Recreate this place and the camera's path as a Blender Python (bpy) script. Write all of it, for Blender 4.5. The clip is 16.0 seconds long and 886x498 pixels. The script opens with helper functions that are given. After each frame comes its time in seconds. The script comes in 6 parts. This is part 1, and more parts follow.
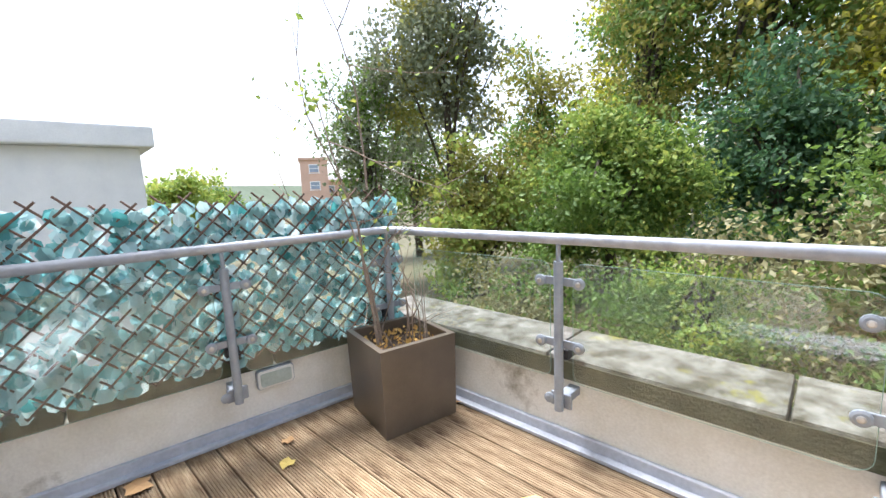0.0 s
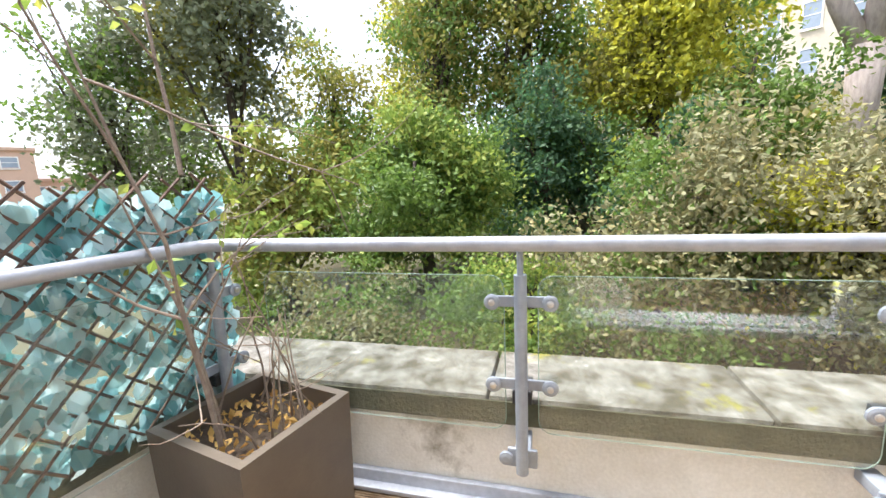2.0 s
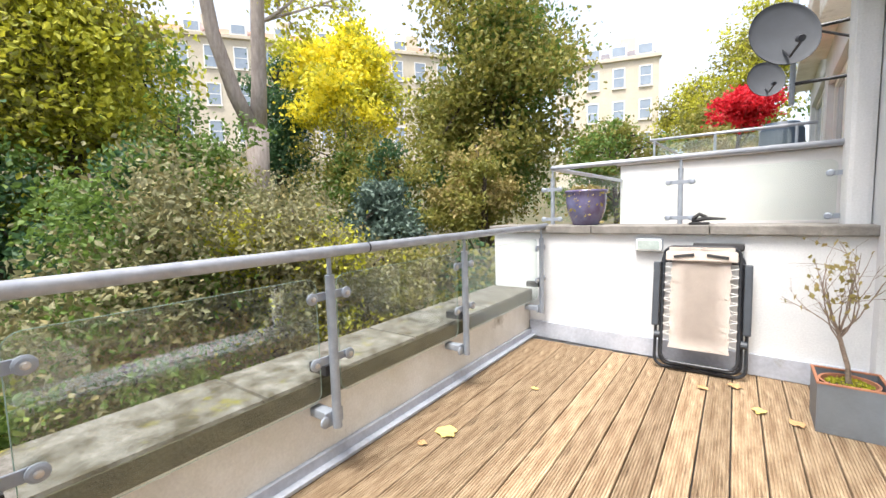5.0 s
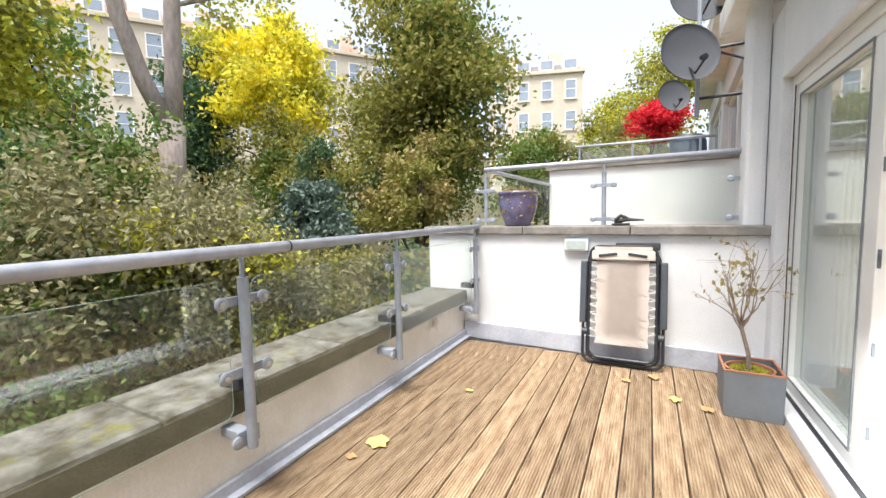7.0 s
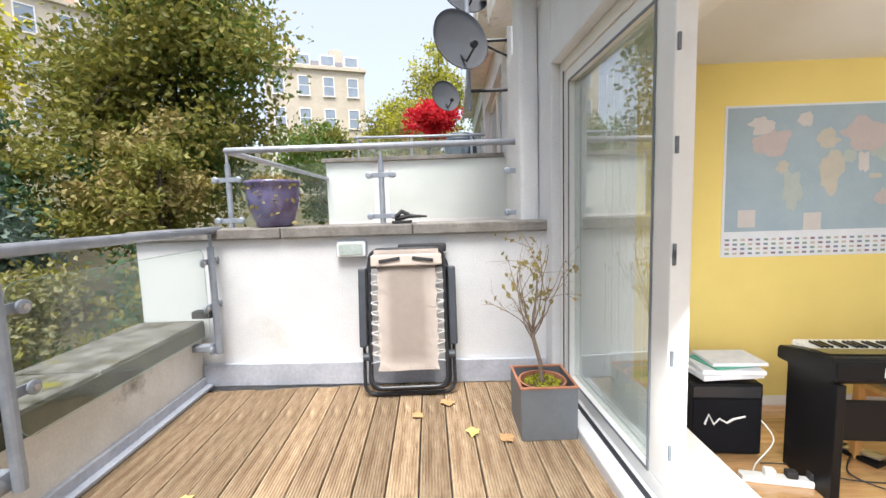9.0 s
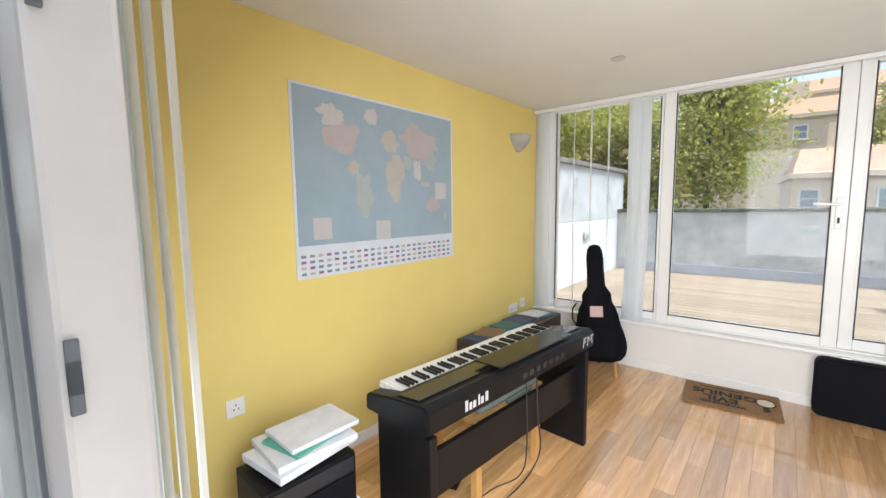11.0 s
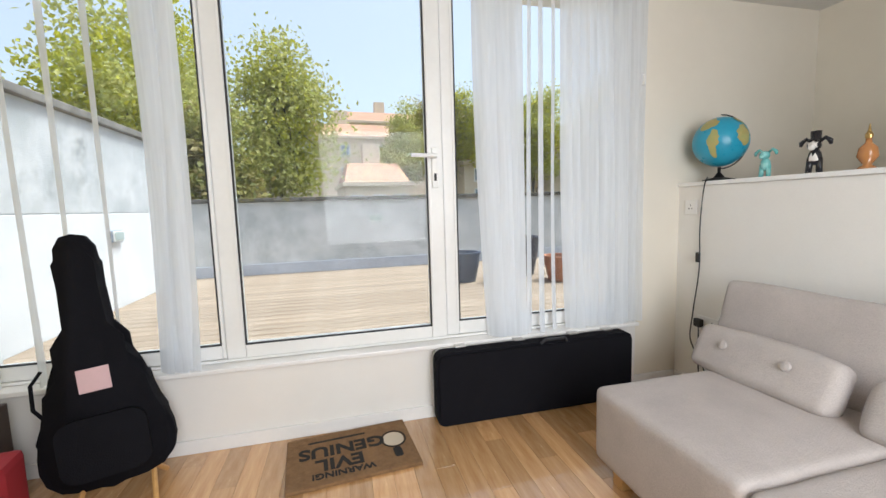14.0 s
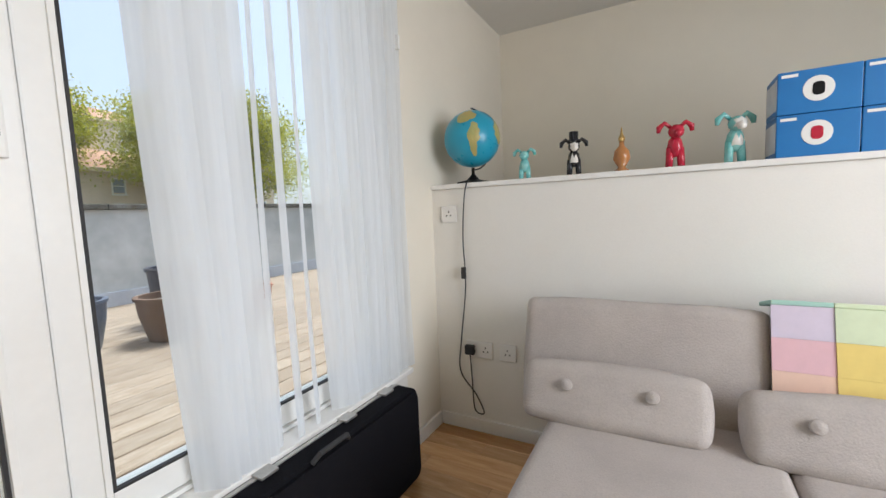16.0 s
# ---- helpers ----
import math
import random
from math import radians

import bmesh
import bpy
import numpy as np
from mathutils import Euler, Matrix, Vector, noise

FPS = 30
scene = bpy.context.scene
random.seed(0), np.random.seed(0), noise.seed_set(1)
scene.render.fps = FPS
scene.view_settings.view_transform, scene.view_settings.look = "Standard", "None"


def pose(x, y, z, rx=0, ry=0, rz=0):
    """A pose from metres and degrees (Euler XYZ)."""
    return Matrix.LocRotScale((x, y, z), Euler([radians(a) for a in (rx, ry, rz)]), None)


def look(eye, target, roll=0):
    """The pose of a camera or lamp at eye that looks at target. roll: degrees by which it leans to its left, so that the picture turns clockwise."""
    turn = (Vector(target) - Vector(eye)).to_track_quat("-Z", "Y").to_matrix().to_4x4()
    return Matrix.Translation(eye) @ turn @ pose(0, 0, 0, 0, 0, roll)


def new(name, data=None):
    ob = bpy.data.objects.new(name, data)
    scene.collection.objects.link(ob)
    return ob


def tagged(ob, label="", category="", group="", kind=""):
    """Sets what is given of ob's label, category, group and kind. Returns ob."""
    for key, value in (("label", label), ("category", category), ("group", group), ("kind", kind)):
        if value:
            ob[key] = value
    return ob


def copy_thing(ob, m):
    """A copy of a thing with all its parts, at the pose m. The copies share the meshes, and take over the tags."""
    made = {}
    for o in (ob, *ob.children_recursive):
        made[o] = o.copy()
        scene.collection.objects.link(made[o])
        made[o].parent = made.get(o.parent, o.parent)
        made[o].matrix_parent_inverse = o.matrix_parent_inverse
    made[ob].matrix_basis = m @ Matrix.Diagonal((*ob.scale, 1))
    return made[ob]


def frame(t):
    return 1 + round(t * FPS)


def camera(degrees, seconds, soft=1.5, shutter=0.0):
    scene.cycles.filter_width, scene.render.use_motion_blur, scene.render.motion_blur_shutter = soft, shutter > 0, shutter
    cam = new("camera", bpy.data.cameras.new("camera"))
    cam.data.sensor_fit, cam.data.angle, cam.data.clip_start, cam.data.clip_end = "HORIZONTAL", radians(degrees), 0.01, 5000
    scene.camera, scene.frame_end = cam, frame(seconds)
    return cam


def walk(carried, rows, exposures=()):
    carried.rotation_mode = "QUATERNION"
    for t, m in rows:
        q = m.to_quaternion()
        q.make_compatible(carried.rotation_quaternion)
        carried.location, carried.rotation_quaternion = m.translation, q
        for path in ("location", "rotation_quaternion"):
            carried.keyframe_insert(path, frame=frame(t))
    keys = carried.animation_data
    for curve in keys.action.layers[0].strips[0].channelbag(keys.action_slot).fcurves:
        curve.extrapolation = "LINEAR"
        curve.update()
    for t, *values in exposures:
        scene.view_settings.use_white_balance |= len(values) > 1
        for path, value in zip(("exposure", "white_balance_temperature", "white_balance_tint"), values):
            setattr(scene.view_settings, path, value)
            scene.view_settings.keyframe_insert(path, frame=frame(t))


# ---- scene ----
cam = camera(94.7, 16.0)
PATH = [
    (0, (0.673, 2.774, 1.377), (2.019, 4.225, 1.092), -2.6),
    (0.5, (0.779, 2.987, 1.344), (2.215, 4.35, 1.062), -2.7),
    (1, (0.86, 3.254, 1.354), (2.453, 4.427, 1.057), -2.6),
    (1.5, (0.918, 3.469, 1.366), (2.65, 4.421, 1.058), -2.8),
    (2, (0.984, 3.617, 1.339), (2.861, 4.232, 1.022), -2.4),
    (2.5, (1.095, 3.769, 1.322), (3.067, 3.934, 1.032), -1.4),
    (3, (1.024, 3.794, 1.246), (3.006, 3.566, 1.106), -2.1),
    (3.5, (0.948, 3.867, 1.261), (2.802, 3.132, 1.119), -2.2),
    (4, (0.838, 3.861, 1.31), (2.489, 2.744, 1.143), -2.4),
    (4.5, (0.792, 3.833, 1.313), (2.228, 2.452, 1.139), -2.3),
    (5, (0.796, 3.809, 1.3), (2.052, 2.263, 1.12), -1.7),
    (5.2, (0.792, 3.793, 1.299), (2.006, 2.212, 1.127), -1.8),
    (7.5, (0.858, 3.645, 1.259), (1.754, 1.866, 1.077), -1.2),
    (8, (0.9, 3.392, 1.261), (1.614, 1.534, 1.065), -1.5),
    (8.5, (0.933, 3.132, 1.246), (1.363, 1.19, 1.044), -1.8),
    (9, (0.9, 2.83, 1.231), (0.956, 0.841, 1.035), -1.8),
    (9.5, (0.761, 2.523, 1.216), (0.366, 0.573, 1.014), -2.0),
    (10, (0.598, 2.213, 1.211), (-0.264, 0.418, 1.017), -1.9),
    (10.2, (0.492, 2.148, 1.215), (-0.513, 0.431, 1.011), -1.4),
    (12.3, (-0.398, 1.633, 1.111), (-2.35, 1.247, 0.914), -1.9),
    (12.5, (-0.544, 1.643, 1.045), (-2.513, 1.359, 0.843), -1.8),
    (13, (-0.876, 1.656, 0.984), (-2.864, 1.591, 0.773), -1.8),
    (13.5, (-1.201, 1.649, 0.951), (-3.179, 1.853, 0.74), -1.7),
    (14, (-1.525, 1.662, 0.918), (-3.456, 2.14, 0.712), -1.7),
    (14.5, (-1.833, 1.666, 0.914), (-3.661, 2.453, 0.714), -1.6),
    (15, (-2.116, 1.692, 0.91), (-3.761, 2.813, 0.721), -1.6),
    (15.5, (-2.383, 1.789, 0.891), (-3.743, 3.243, 0.706), -1.8),
    (16, (-2.616, 1.89, 0.882), (-3.578, 3.634, 0.702), -2.4),
]
EXPOSURE = [(0, 1.65, 6050, 10), (1.5, 1.75, 6150, 10), (2.5, 1.85, 6350, 10), (3.5, 1.6, 6350, 10), (5.0, 1.36, 6450, 10), (7.5, 1.18, 6400, 10), (9.0, 1.02, 6300, 10), (10.2, 0.92, 6050, 10), (12.3, 0.97, 5900, 10), (14, 0.84, 5950, 10), (16, 0.74, 5900, 10)]
walk(cam, [(t, look(eye, target, roll)) for t, eye, target, roll in PATH], EXPOSURE)

# ---- world, sun, exposure ----
world = bpy.data.worlds.new("sky")
scene.world = world
world.use_nodes = True
_n = world.node_tree.nodes
_sky = _n.new("ShaderNodeTexSky")
_sky.sky_type, _sky.sun_disc = "NISHITA", False
SUN = Vector((0.0, 0.33, 0.82)).normalized()
_sky.sun_elevation = math.asin(SUN.z)
_sky.sun_rotation = math.atan2(SUN.x, SUN.y)
_sky.air_density, _sky.dust_density, _sky.ozone_density = 0.9, 4.0, 0.6
_n["Background"].inputs[1].default_value = 0.15
# thin bright cloud veil over the whole sky
_veil = _n.new("ShaderNodeMix")
_veil.data_type = "RGBA"
_veil.inputs[0].default_value = 0.45
_veil.inputs[7].default_value = (4.6, 4.6, 4.7, 1)
world.node_tree.links.new(_sky.outputs[0], _veil.inputs[6])
world.node_tree.links.new(_veil.outputs[2], _n["Background"].inputs[0])
sun = new("sun", bpy.data.lights.new("sun", "SUN"))
sun.data.energy, sun.data.angle, sun.data.color = 3.2, radians(22), (1.0, 0.96, 0.9)
sun.matrix_world = look(SUN * 60, (0, 0, 0))
# added area lamp in the open terrace door, standing in for sky light
door_fill = new("door_sky_fill", bpy.data.lights.new("door_sky_fill", "AREA"))
door_fill.data.shape, door_fill.data.size, door_fill.data.size_y = "RECTANGLE", 1.6, 1.8
door_fill.data.energy, door_fill.data.color = 52, (1.0, 0.98, 0.95)
door_fill.matrix_world = look((-0.17, 2.25, 1.15), (-2.67, 2.2, -0.5))

# ---- materials ----
MATS = {}


def mat(name, base, rough=0.6, metal=0.0, base2=None, scale=8.0, bump=0.15, fine=60.0, stretch=(1, 1, 1), third=None, spots=0.0, spot_col=(0.1, 0.1, 0.08), per_object=0.0, coat=0.0, spec=0.5):
    """A weathered surface: two noises mix two or three tones, a fine one gives relief; optional blotches and a tone for each piece."""
    m = bpy.data.materials.new(name)
    m.use_nodes = True
    nt = m.node_tree
    N, L = nt.nodes, nt.links
    b = N["Principled BSDF"]
    tc = N.new("ShaderNodeTexCoord")
    mp = N.new("ShaderNodeMapping")
    mp.inputs["Scale"].default_value = stretch
    L.new(tc.outputs["Object"], mp.inputs[0])
    n1 = N.new("ShaderNodeTexNoise")
    n1.inputs["Scale"].default_value, n1.inputs["Detail"].default_value, n1.inputs["Roughness"].default_value = scale, 6, 0.65
    n2 = N.new("ShaderNodeTexNoise")
    n2.inputs["Scale"].default_value, n2.inputs["Detail"].default_value = fine, 4
    L.new(mp.outputs[0], n1.inputs[0])
    L.new(mp.outputs[0], n2.inputs[0])
    base2 = base2 or tuple(c * 0.82 for c in base)
    r = N.new("ShaderNodeValToRGB")
    e = r.color_ramp.elements
    e[0].position, e[0].color, e[1].position, e[1].color = 0.36, (*base2, 1), 0.64, (*base, 1)
    if third:
        x = e.new(0.76)
        x.color = (*third, 1)
    L.new(n1.outputs[0], r.inputs[0])
    col = r.outputs[0]
    mx = N.new("ShaderNodeMix")
    mx.data_type, mx.blend_type = "RGBA", "MULTIPLY"
    mx.inputs[0].default_value = 0.25 if bump >= 0.15 else 0.05
    L.new(col, mx.inputs[6])
    L.new(n2.outputs[0], mx.inputs[7])
    g = N.new("ShaderNodeMix")
    g.data_type, g.blend_type = "RGBA", "MULTIPLY"
    g.inputs[0].default_value = 1.0
    k = 1.14 if bump >= 0.15 else 1.03
    g.inputs[7].default_value = (k, k, k, 1)
    L.new(mx.outputs[2], g.inputs[6])
    col = g.outputs[2]
    if spots:
        n3 = N.new("ShaderNodeTexNoise")
        n3.inputs["Scale"].default_value, n3.inputs["Detail"].default_value = scale * 0.45, 8
        n3.inputs["Roughness"].default_value = 0.7
        L.new(mp.outputs[0], n3.inputs[0])
        r3 = N.new("ShaderNodeValToRGB")
        r3.color_ramp.elements[0].position, r3.color_ramp.elements[1].position = 0.66 - spots * 0.2, 0.76 - spots * 0.16
        L.new(n3.outputs[0], r3.inputs[0])
        m3 = N.new("ShaderNodeMix")
        m3.data_type = "RGBA"
        m3.inputs[7].default_value = (*spot_col, 1)
        L.new(r3.outputs[0], m3.inputs[0])
        L.new(col, m3.inputs[6])
        col = m3.outputs[2]
    if per_object:
        oi = N.new("ShaderNodeObjectInfo")
        mr = N.new("ShaderNodeMapRange")
        mr.inputs[3].default_value, mr.inputs[4].default_value = 1 - per_object, 1 + per_object * 0.6
        L.new(oi.outputs["Random"], mr.inputs[0])
        m4 = N.new("ShaderNodeMix")
        m4.data_type, m4.blend_type = "RGBA", "MULTIPLY"
        m4.inputs[0].default_value = 1
        L.new(col, m4.inputs[6])
        L.new(mr.outputs[0], m4.inputs[7])
        col = m4.outputs[2]
    L.new(col, b.inputs["Base Color"])
    b.inputs["Metallic"].default_value = metal
    b.inputs["Specular IOR Level"].default_value = spec
    b.inputs["Coat Weight"].default_value = coat
    rr = N.new("ShaderNodeMapRange")
    rr.inputs[3].default_value, rr.inputs[4].default_value = max(0.02, rough - 0.12), min(1, rough + 0.12)
    L.new(n1.outputs[0], rr.inputs[0])
    L.new(rr.outputs[0], b.inputs["Roughness"])
    if bump:
        bp = N.new("ShaderNodeBump")
        bp.inputs["Strength"].default_value, bp.inputs["Distance"].default_value = bump, 0.01
        L.new(n2.outputs[0], bp.inputs["Height"])
        L.new(bp.outputs[0], b.inputs["Normal"])
    MATS[name] = m
    return m


def leaf_mat(name, cols, translucent=0.45, gloss=0.6, gain=1.25, calm=0.4):
    """Leaves: a tone for each leaf, with light coming through."""
    m = bpy.data.materials.new(name)
    m.use_nodes = True
    N, L = m.node_tree.nodes, m.node_tree.links
    b = N["Principled BSDF"]
    geo = N.new("ShaderNodeNewGeometry")
    r = N.new("ShaderNodeValToRGB")
    el = r.color_ramp.elements
    mean = [sum(c[j] for c in cols) / len(cols) for j in range(3)]
    cols = [tuple(v * (1 - calm) + q * calm for v, q in zip(c, mean)) for c in cols]
    for i, c in enumerate(cols):
        x = el[i] if i < 2 else el.new(1.0)
        x.position, x.color = i / (len(cols) - 1), (*[min(0.9, v * gain) for v in c], 1)
    L.new(geo.outputs["Random Per Island"], r.inputs[0])
    L.new(r.outputs[0], b.inputs["Base Color"])
    b.inputs["Roughness"].default_value = gloss
    t = N.new("ShaderNodeBsdfTranslucent")
    L.new(r.outputs[0], t.inputs[0])
    mx = N.new("ShaderNodeMixShader")
    mx.inputs[0].default_value = translucent
    L.new(b.outputs[0], mx.inputs[1])
    L.new(t.outputs[0], mx.inputs[2])
    L.new(mx.outputs[0], N["Material Output"].inputs[0])
    MATS[name] = m
    return m


def glass_mat(name, tint, rough=0.01, clear=0.85, gloss=0.1):
    """Thin pane: mostly clear, with a pale haze painted in as diffuse colour and a reflection."""
    m = bpy.data.materials.new(name)
    m.use_nodes = True
    N, L = m.node_tree.nodes, m.node_tree.links
    N.remove(N["Principled BSDF"])
    t = N.new("ShaderNodeBsdfTransparent")
    t.inputs[0].default_value = (*tint, 1)
    d = N.new("ShaderNodeBsdfDiffuse")
    d.inputs[0].default_value = (0.82, 0.86, 0.87, 1)
    gl = N.new("ShaderNodeBsdfGlossy")
    gl.inputs["Roughness"].default_value = rough
    lw = N.new("ShaderNodeLayerWeight")
    lw.inputs[0].default_value = 0.5
    pw = N.new("ShaderNodeMath")
    pw.operation = "POWER"
    pw.inputs[1].default_value = 4.0
    L.new(lw.outputs["Facing"], pw.inputs[0])
    fr = N.new("ShaderNodeMapRange")
    fr.inputs[3].default_value, fr.inputs[4].default_value = gloss * 0.3, 0.6 if gloss > 0.02 else 0.03
    L.new(pw.outputs[0], fr.inputs[0])
    a = N.new("ShaderNodeMixShader")
    a.inputs[0].default_value = 1 - clear
    L.new(t.outputs[0], a.inputs[1])
    L.new(d.outputs[0], a.inputs[2])
    b = N.new("ShaderNodeMixShader")
    L.new(fr.outputs[0], b.inputs[0])
    L.new(a.outputs[0], b.inputs[1])
    L.new(gl.outputs[0], b.inputs[2])
    L.new(b.outputs[0], N["Material Output"].inputs[0])
    MATS[name] = m
    return m


RENDER_WHITE = mat("white_render", (0.72, 0.73, 0.74), 0.8, base2=(0.63, 0.645, 0.66), scale=1.6, fine=90, bump=0.2, spots=0.1, spot_col=(0.6, 0.6, 0.57))
RENDER_DIRTY = mat("stained_render", (0.84, 0.83, 0.8), 0.85, base2=(0.7, 0.68, 0.63), scale=2.6, fine=70, bump=0.3, spots=0.34, spot_col=(0.26, 0.23, 0.18))
RENDER_GREY = mat("grey_stained_render", (0.62, 0.63, 0.64), 0.85, base2=(0.42, 0.44, 0.45), scale=2.2, fine=60, bump=0.3, spots=0.35, spot_col=(0.25, 0.26, 0.26))
COPING = mat("lichen_stone", (0.21, 0.2, 0.185), 0.95, base2=(0.06, 0.055, 0.04), third=(0.34, 0.33, 0.315), scale=9, fine=45, bump=0.9, spots=0.42, spot_col=(0.19, 0.175, 0.02), per_object=0.15, spec=0.2)
COPING_GREY = mat("grey_stone", (0.26, 0.245, 0.225), 0.9, base2=(0.14, 0.13, 0.118), scale=5, fine=55, bump=0.5, spots=0.25, spot_col=(0.13, 0.13, 0.11))
MOSS = mat("algae_stone", (0.1, 0.098, 0.058), 0.95, base2=(0.05, 0.052, 0.028), scale=7, fine=60, bump=0.6)
STEEL = mat("galvanised_steel", (0.36, 0.4, 0.46), 0.5, 0.3, base2=(0.27, 0.3, 0.35), scale=10, fine=120, bump=0.05, spots=0.1, spot_col=(0.3, 0.27, 0.24))
RAIL = mat("grey_painted_rail", (0.43, 0.45, 0.5), 0.4, 0.25, base2=(0.32, 0.34, 0.39), scale=12, fine=120, bump=0.05, spots=0.2, spot_col=(0.34, 0.34, 0.33))
BOLT = mat("stainless_bolt", (0.6, 0.58, 0.55), 0.35, 0.8, scale=30, bump=0)
RUBBER = mat("black_rubber", (0.03, 0.03, 0.032), 0.7, scale=20, bump=0.1)
FLASHING = mat("grey_flashing", (0.5, 0.53, 0.6), 0.6, 0.1, base2=(0.4, 0.43, 0.5), scale=5, fine=40, bump=0.15, spots=0.15, spot_col=(0.3, 0.29, 0.27))
DECK = mat("weathered_decking", (0.42, 0.32, 0.21), 0.75, base2=(0.22, 0.145, 0.085), third=(0.58, 0.48, 0.35), scale=5, fine=40, bump=0.5, stretch=(5, 0.8, 5), spots=0.48, spot_col=(0.1, 0.06, 0.032), per_object=0.28, spec=0.25)
DECK_WEST = mat("bleached_decking", (0.4, 0.33, 0.26), 0.8, base2=(0.27, 0.2, 0.14), third=(0.5, 0.44, 0.37), scale=4, fine=40, bump=0.4, stretch=(5, 0.8, 5), spots=0.3, spot_col=(0.2, 0.15, 0.1), per_object=0.15, spec=0.2)
PLANTER = mat("bronze_planter", (0.155, 0.125, 0.095), 0.45, 0.15, base2=(0.115, 0.092, 0.07), scale=3, fine=80, bump=0.1, spots=0.08, spot_col=(0.2, 0.17, 0.14))
ZINC = mat("grey_zinc", (0.2, 0.225, 0.255), 0.5, 0.3, base2=(0.16, 0.18, 0.205), scale=4, fine=70, bump=0.1)
TERRACOTTA = mat("terracotta", (0.45, 0.2, 0.11), 0.8, base2=(0.33, 0.14, 0.08), scale=10, fine=60, bump=0.2)
SOIL = mat("soil", (0.1, 0.07, 0.045), 0.95, base2=(0.05, 0.035, 0.025), scale=25, fine=90, bump=1.0, spots=0.3, spot_col=(0.16, 0.15, 0.05))
TWIG = mat("twig_bark", (0.3, 0.24, 0.19), 0.85, base2=(0.2, 0.15, 0.12), scale=30, fine=120, bump=0.3)
BARK = mat("grey_bark", (0.5, 0.43, 0.39), 0.9, base2=(0.34, 0.285, 0.26), scale=4, fine=25, bump=0.9, stretch=(3, 3, 0.7))
BARK_DARK = mat("dark_bark", (0.09, 0.07, 0.05), 0.9, base2=(0.05, 0.04, 0.03), scale=5, fine=25, bump=0.9, stretch=(3, 3, 0.7))
LATTICE = mat("brown_willow", (0.16, 0.095, 0.07), 0.75, base2=(0.1, 0.06, 0.045), scale=14, fine=90, bump=0.3, per_object=0.3)
PVC = mat("white_pvc", (0.82, 0.82, 0.8), 0.35, scale=3, fine=40, bump=0.02, base2=(0.78, 0.78, 0.76))
PAINT_WHITE = mat("white_wall_paint", (0.8, 0.78, 0.74), 0.8, base2=(0.77, 0.75, 0.71), scale=2, fine=160, bump=0.06)
PAINT_CREAM = mat("cream_wall_paint", (0.78, 0.73, 0.63), 0.8, base2=(0.75, 0.7, 0.6), scale=2, fine=160, bump=0.06)
PAINT_CEIL = mat("ceiling_paint", (0.74, 0.725, 0.69), 0.85, base2=(0.71, 0.695, 0.66), scale=2, fine=160, bump=0.05)
PAINT_YELLOW = mat("yellow_wall_paint", (0.78, 0.62, 0.2), 0.75, base2=(0.74, 0.585, 0.185), scale=2, fine=160, bump=0.06)
TRIM_WHITE = mat("white_gloss_trim", (0.82, 0.81, 0.79), 0.4, base2=(0.79, 0.78, 0.76), scale=3, bump=0.02)
OAK = mat("oak_laminate", (0.68, 0.42, 0.2), 0.24, base2=(0.52, 0.28, 0.115), third=(0.72, 0.48, 0.25), scale=4, fine=40, bump=0.03, stretch=(0.6, 7, 1), per_object=0.3, coat=0.8, spec=0.8)
PINE = mat("pine_wood", (0.62, 0.36, 0.13), 0.5, base2=(0.52, 0.28, 0.09), scale=4, fine=40, bump=0.08, stretch=(6, 6, 0.6))
BLACK = mat("black_satin", (0.008, 0.008, 0.009), 0.4, scale=6, bump=0.03, spec=0.22)
BLACK_CLOTH = mat("black_cloth", (0.01, 0.01, 0.013), 0.9, scale=10, fine=200, bump=0.3, spec=0.1)
GLOSS_BLACK = mat("gloss_black", (0.012, 0.012, 0.013), 0.15, scale=6, bump=0)
CREAM_KEY = mat("white_keys", (0.8, 0.79, 0.74), 0.25, scale=4, bump=0)
SOFA = mat("cream_suede", (0.5, 0.45, 0.42), 0.92, base2=(0.43, 0.385, 0.36), scale=4, fine=180, bump=0.25)
CANVAS = mat("beige_sling", (0.6, 0.53, 0.47), 0.8, base2=(0.54, 0.47, 0.42), scale=5, fine=250, bump=0.25)
DARK_METAL = mat("charcoal_tube", (0.035, 0.038, 0.045), 0.4, 0.3, scale=8, bump=0.03)
GREY_PLASTIC = mat("dark_grey_plastic", (0.06, 0.07, 0.085), 0.5, scale=8, bump=0.05)
PAPER = mat("paper", (0.72, 0.72, 0.74), 0.8, base2=(0.6, 0.62, 0.66), scale=12, bump=0.05)
COIR = mat("coir", (0.3, 0.17, 0.075), 0.95, base2=(0.22, 0.12, 0.05), scale=30, fine=220, bump=1.0)
BLUE_GLAZE = mat("purple_blue_glaze", (0.19, 0.2, 0.36), 0.2, base2=(0.1, 0.06, 0.13), third=(0.3, 0.32, 0.45), scale=3.2, fine=40, bump=0.08, coat=0.4)
DISH = mat("grey_dish", (0.06, 0.067, 0.08), 0.7, 0.0, base2=(0.045, 0.05, 0.06), scale=3, bump=0.03)
BATH_STONE = mat("bath_stone", (0.6, 0.54, 0.44), 0.9, base2=(0.52, 0.46, 0.37), scale=0.6, fine=6, bump=0.2)
SLATE = mat("slate_roof", (0.16, 0.15, 0.16), 0.7, base2=(0.11, 0.1, 0.11), scale=1.5, fine=12, bump=0.3)
ROOF_TILE = mat("clay_roof", (0.4, 0.2, 0.14), 0.8, base2=(0.3, 0.15, 0.1), scale=1.5, fine=12, bump=0.3)
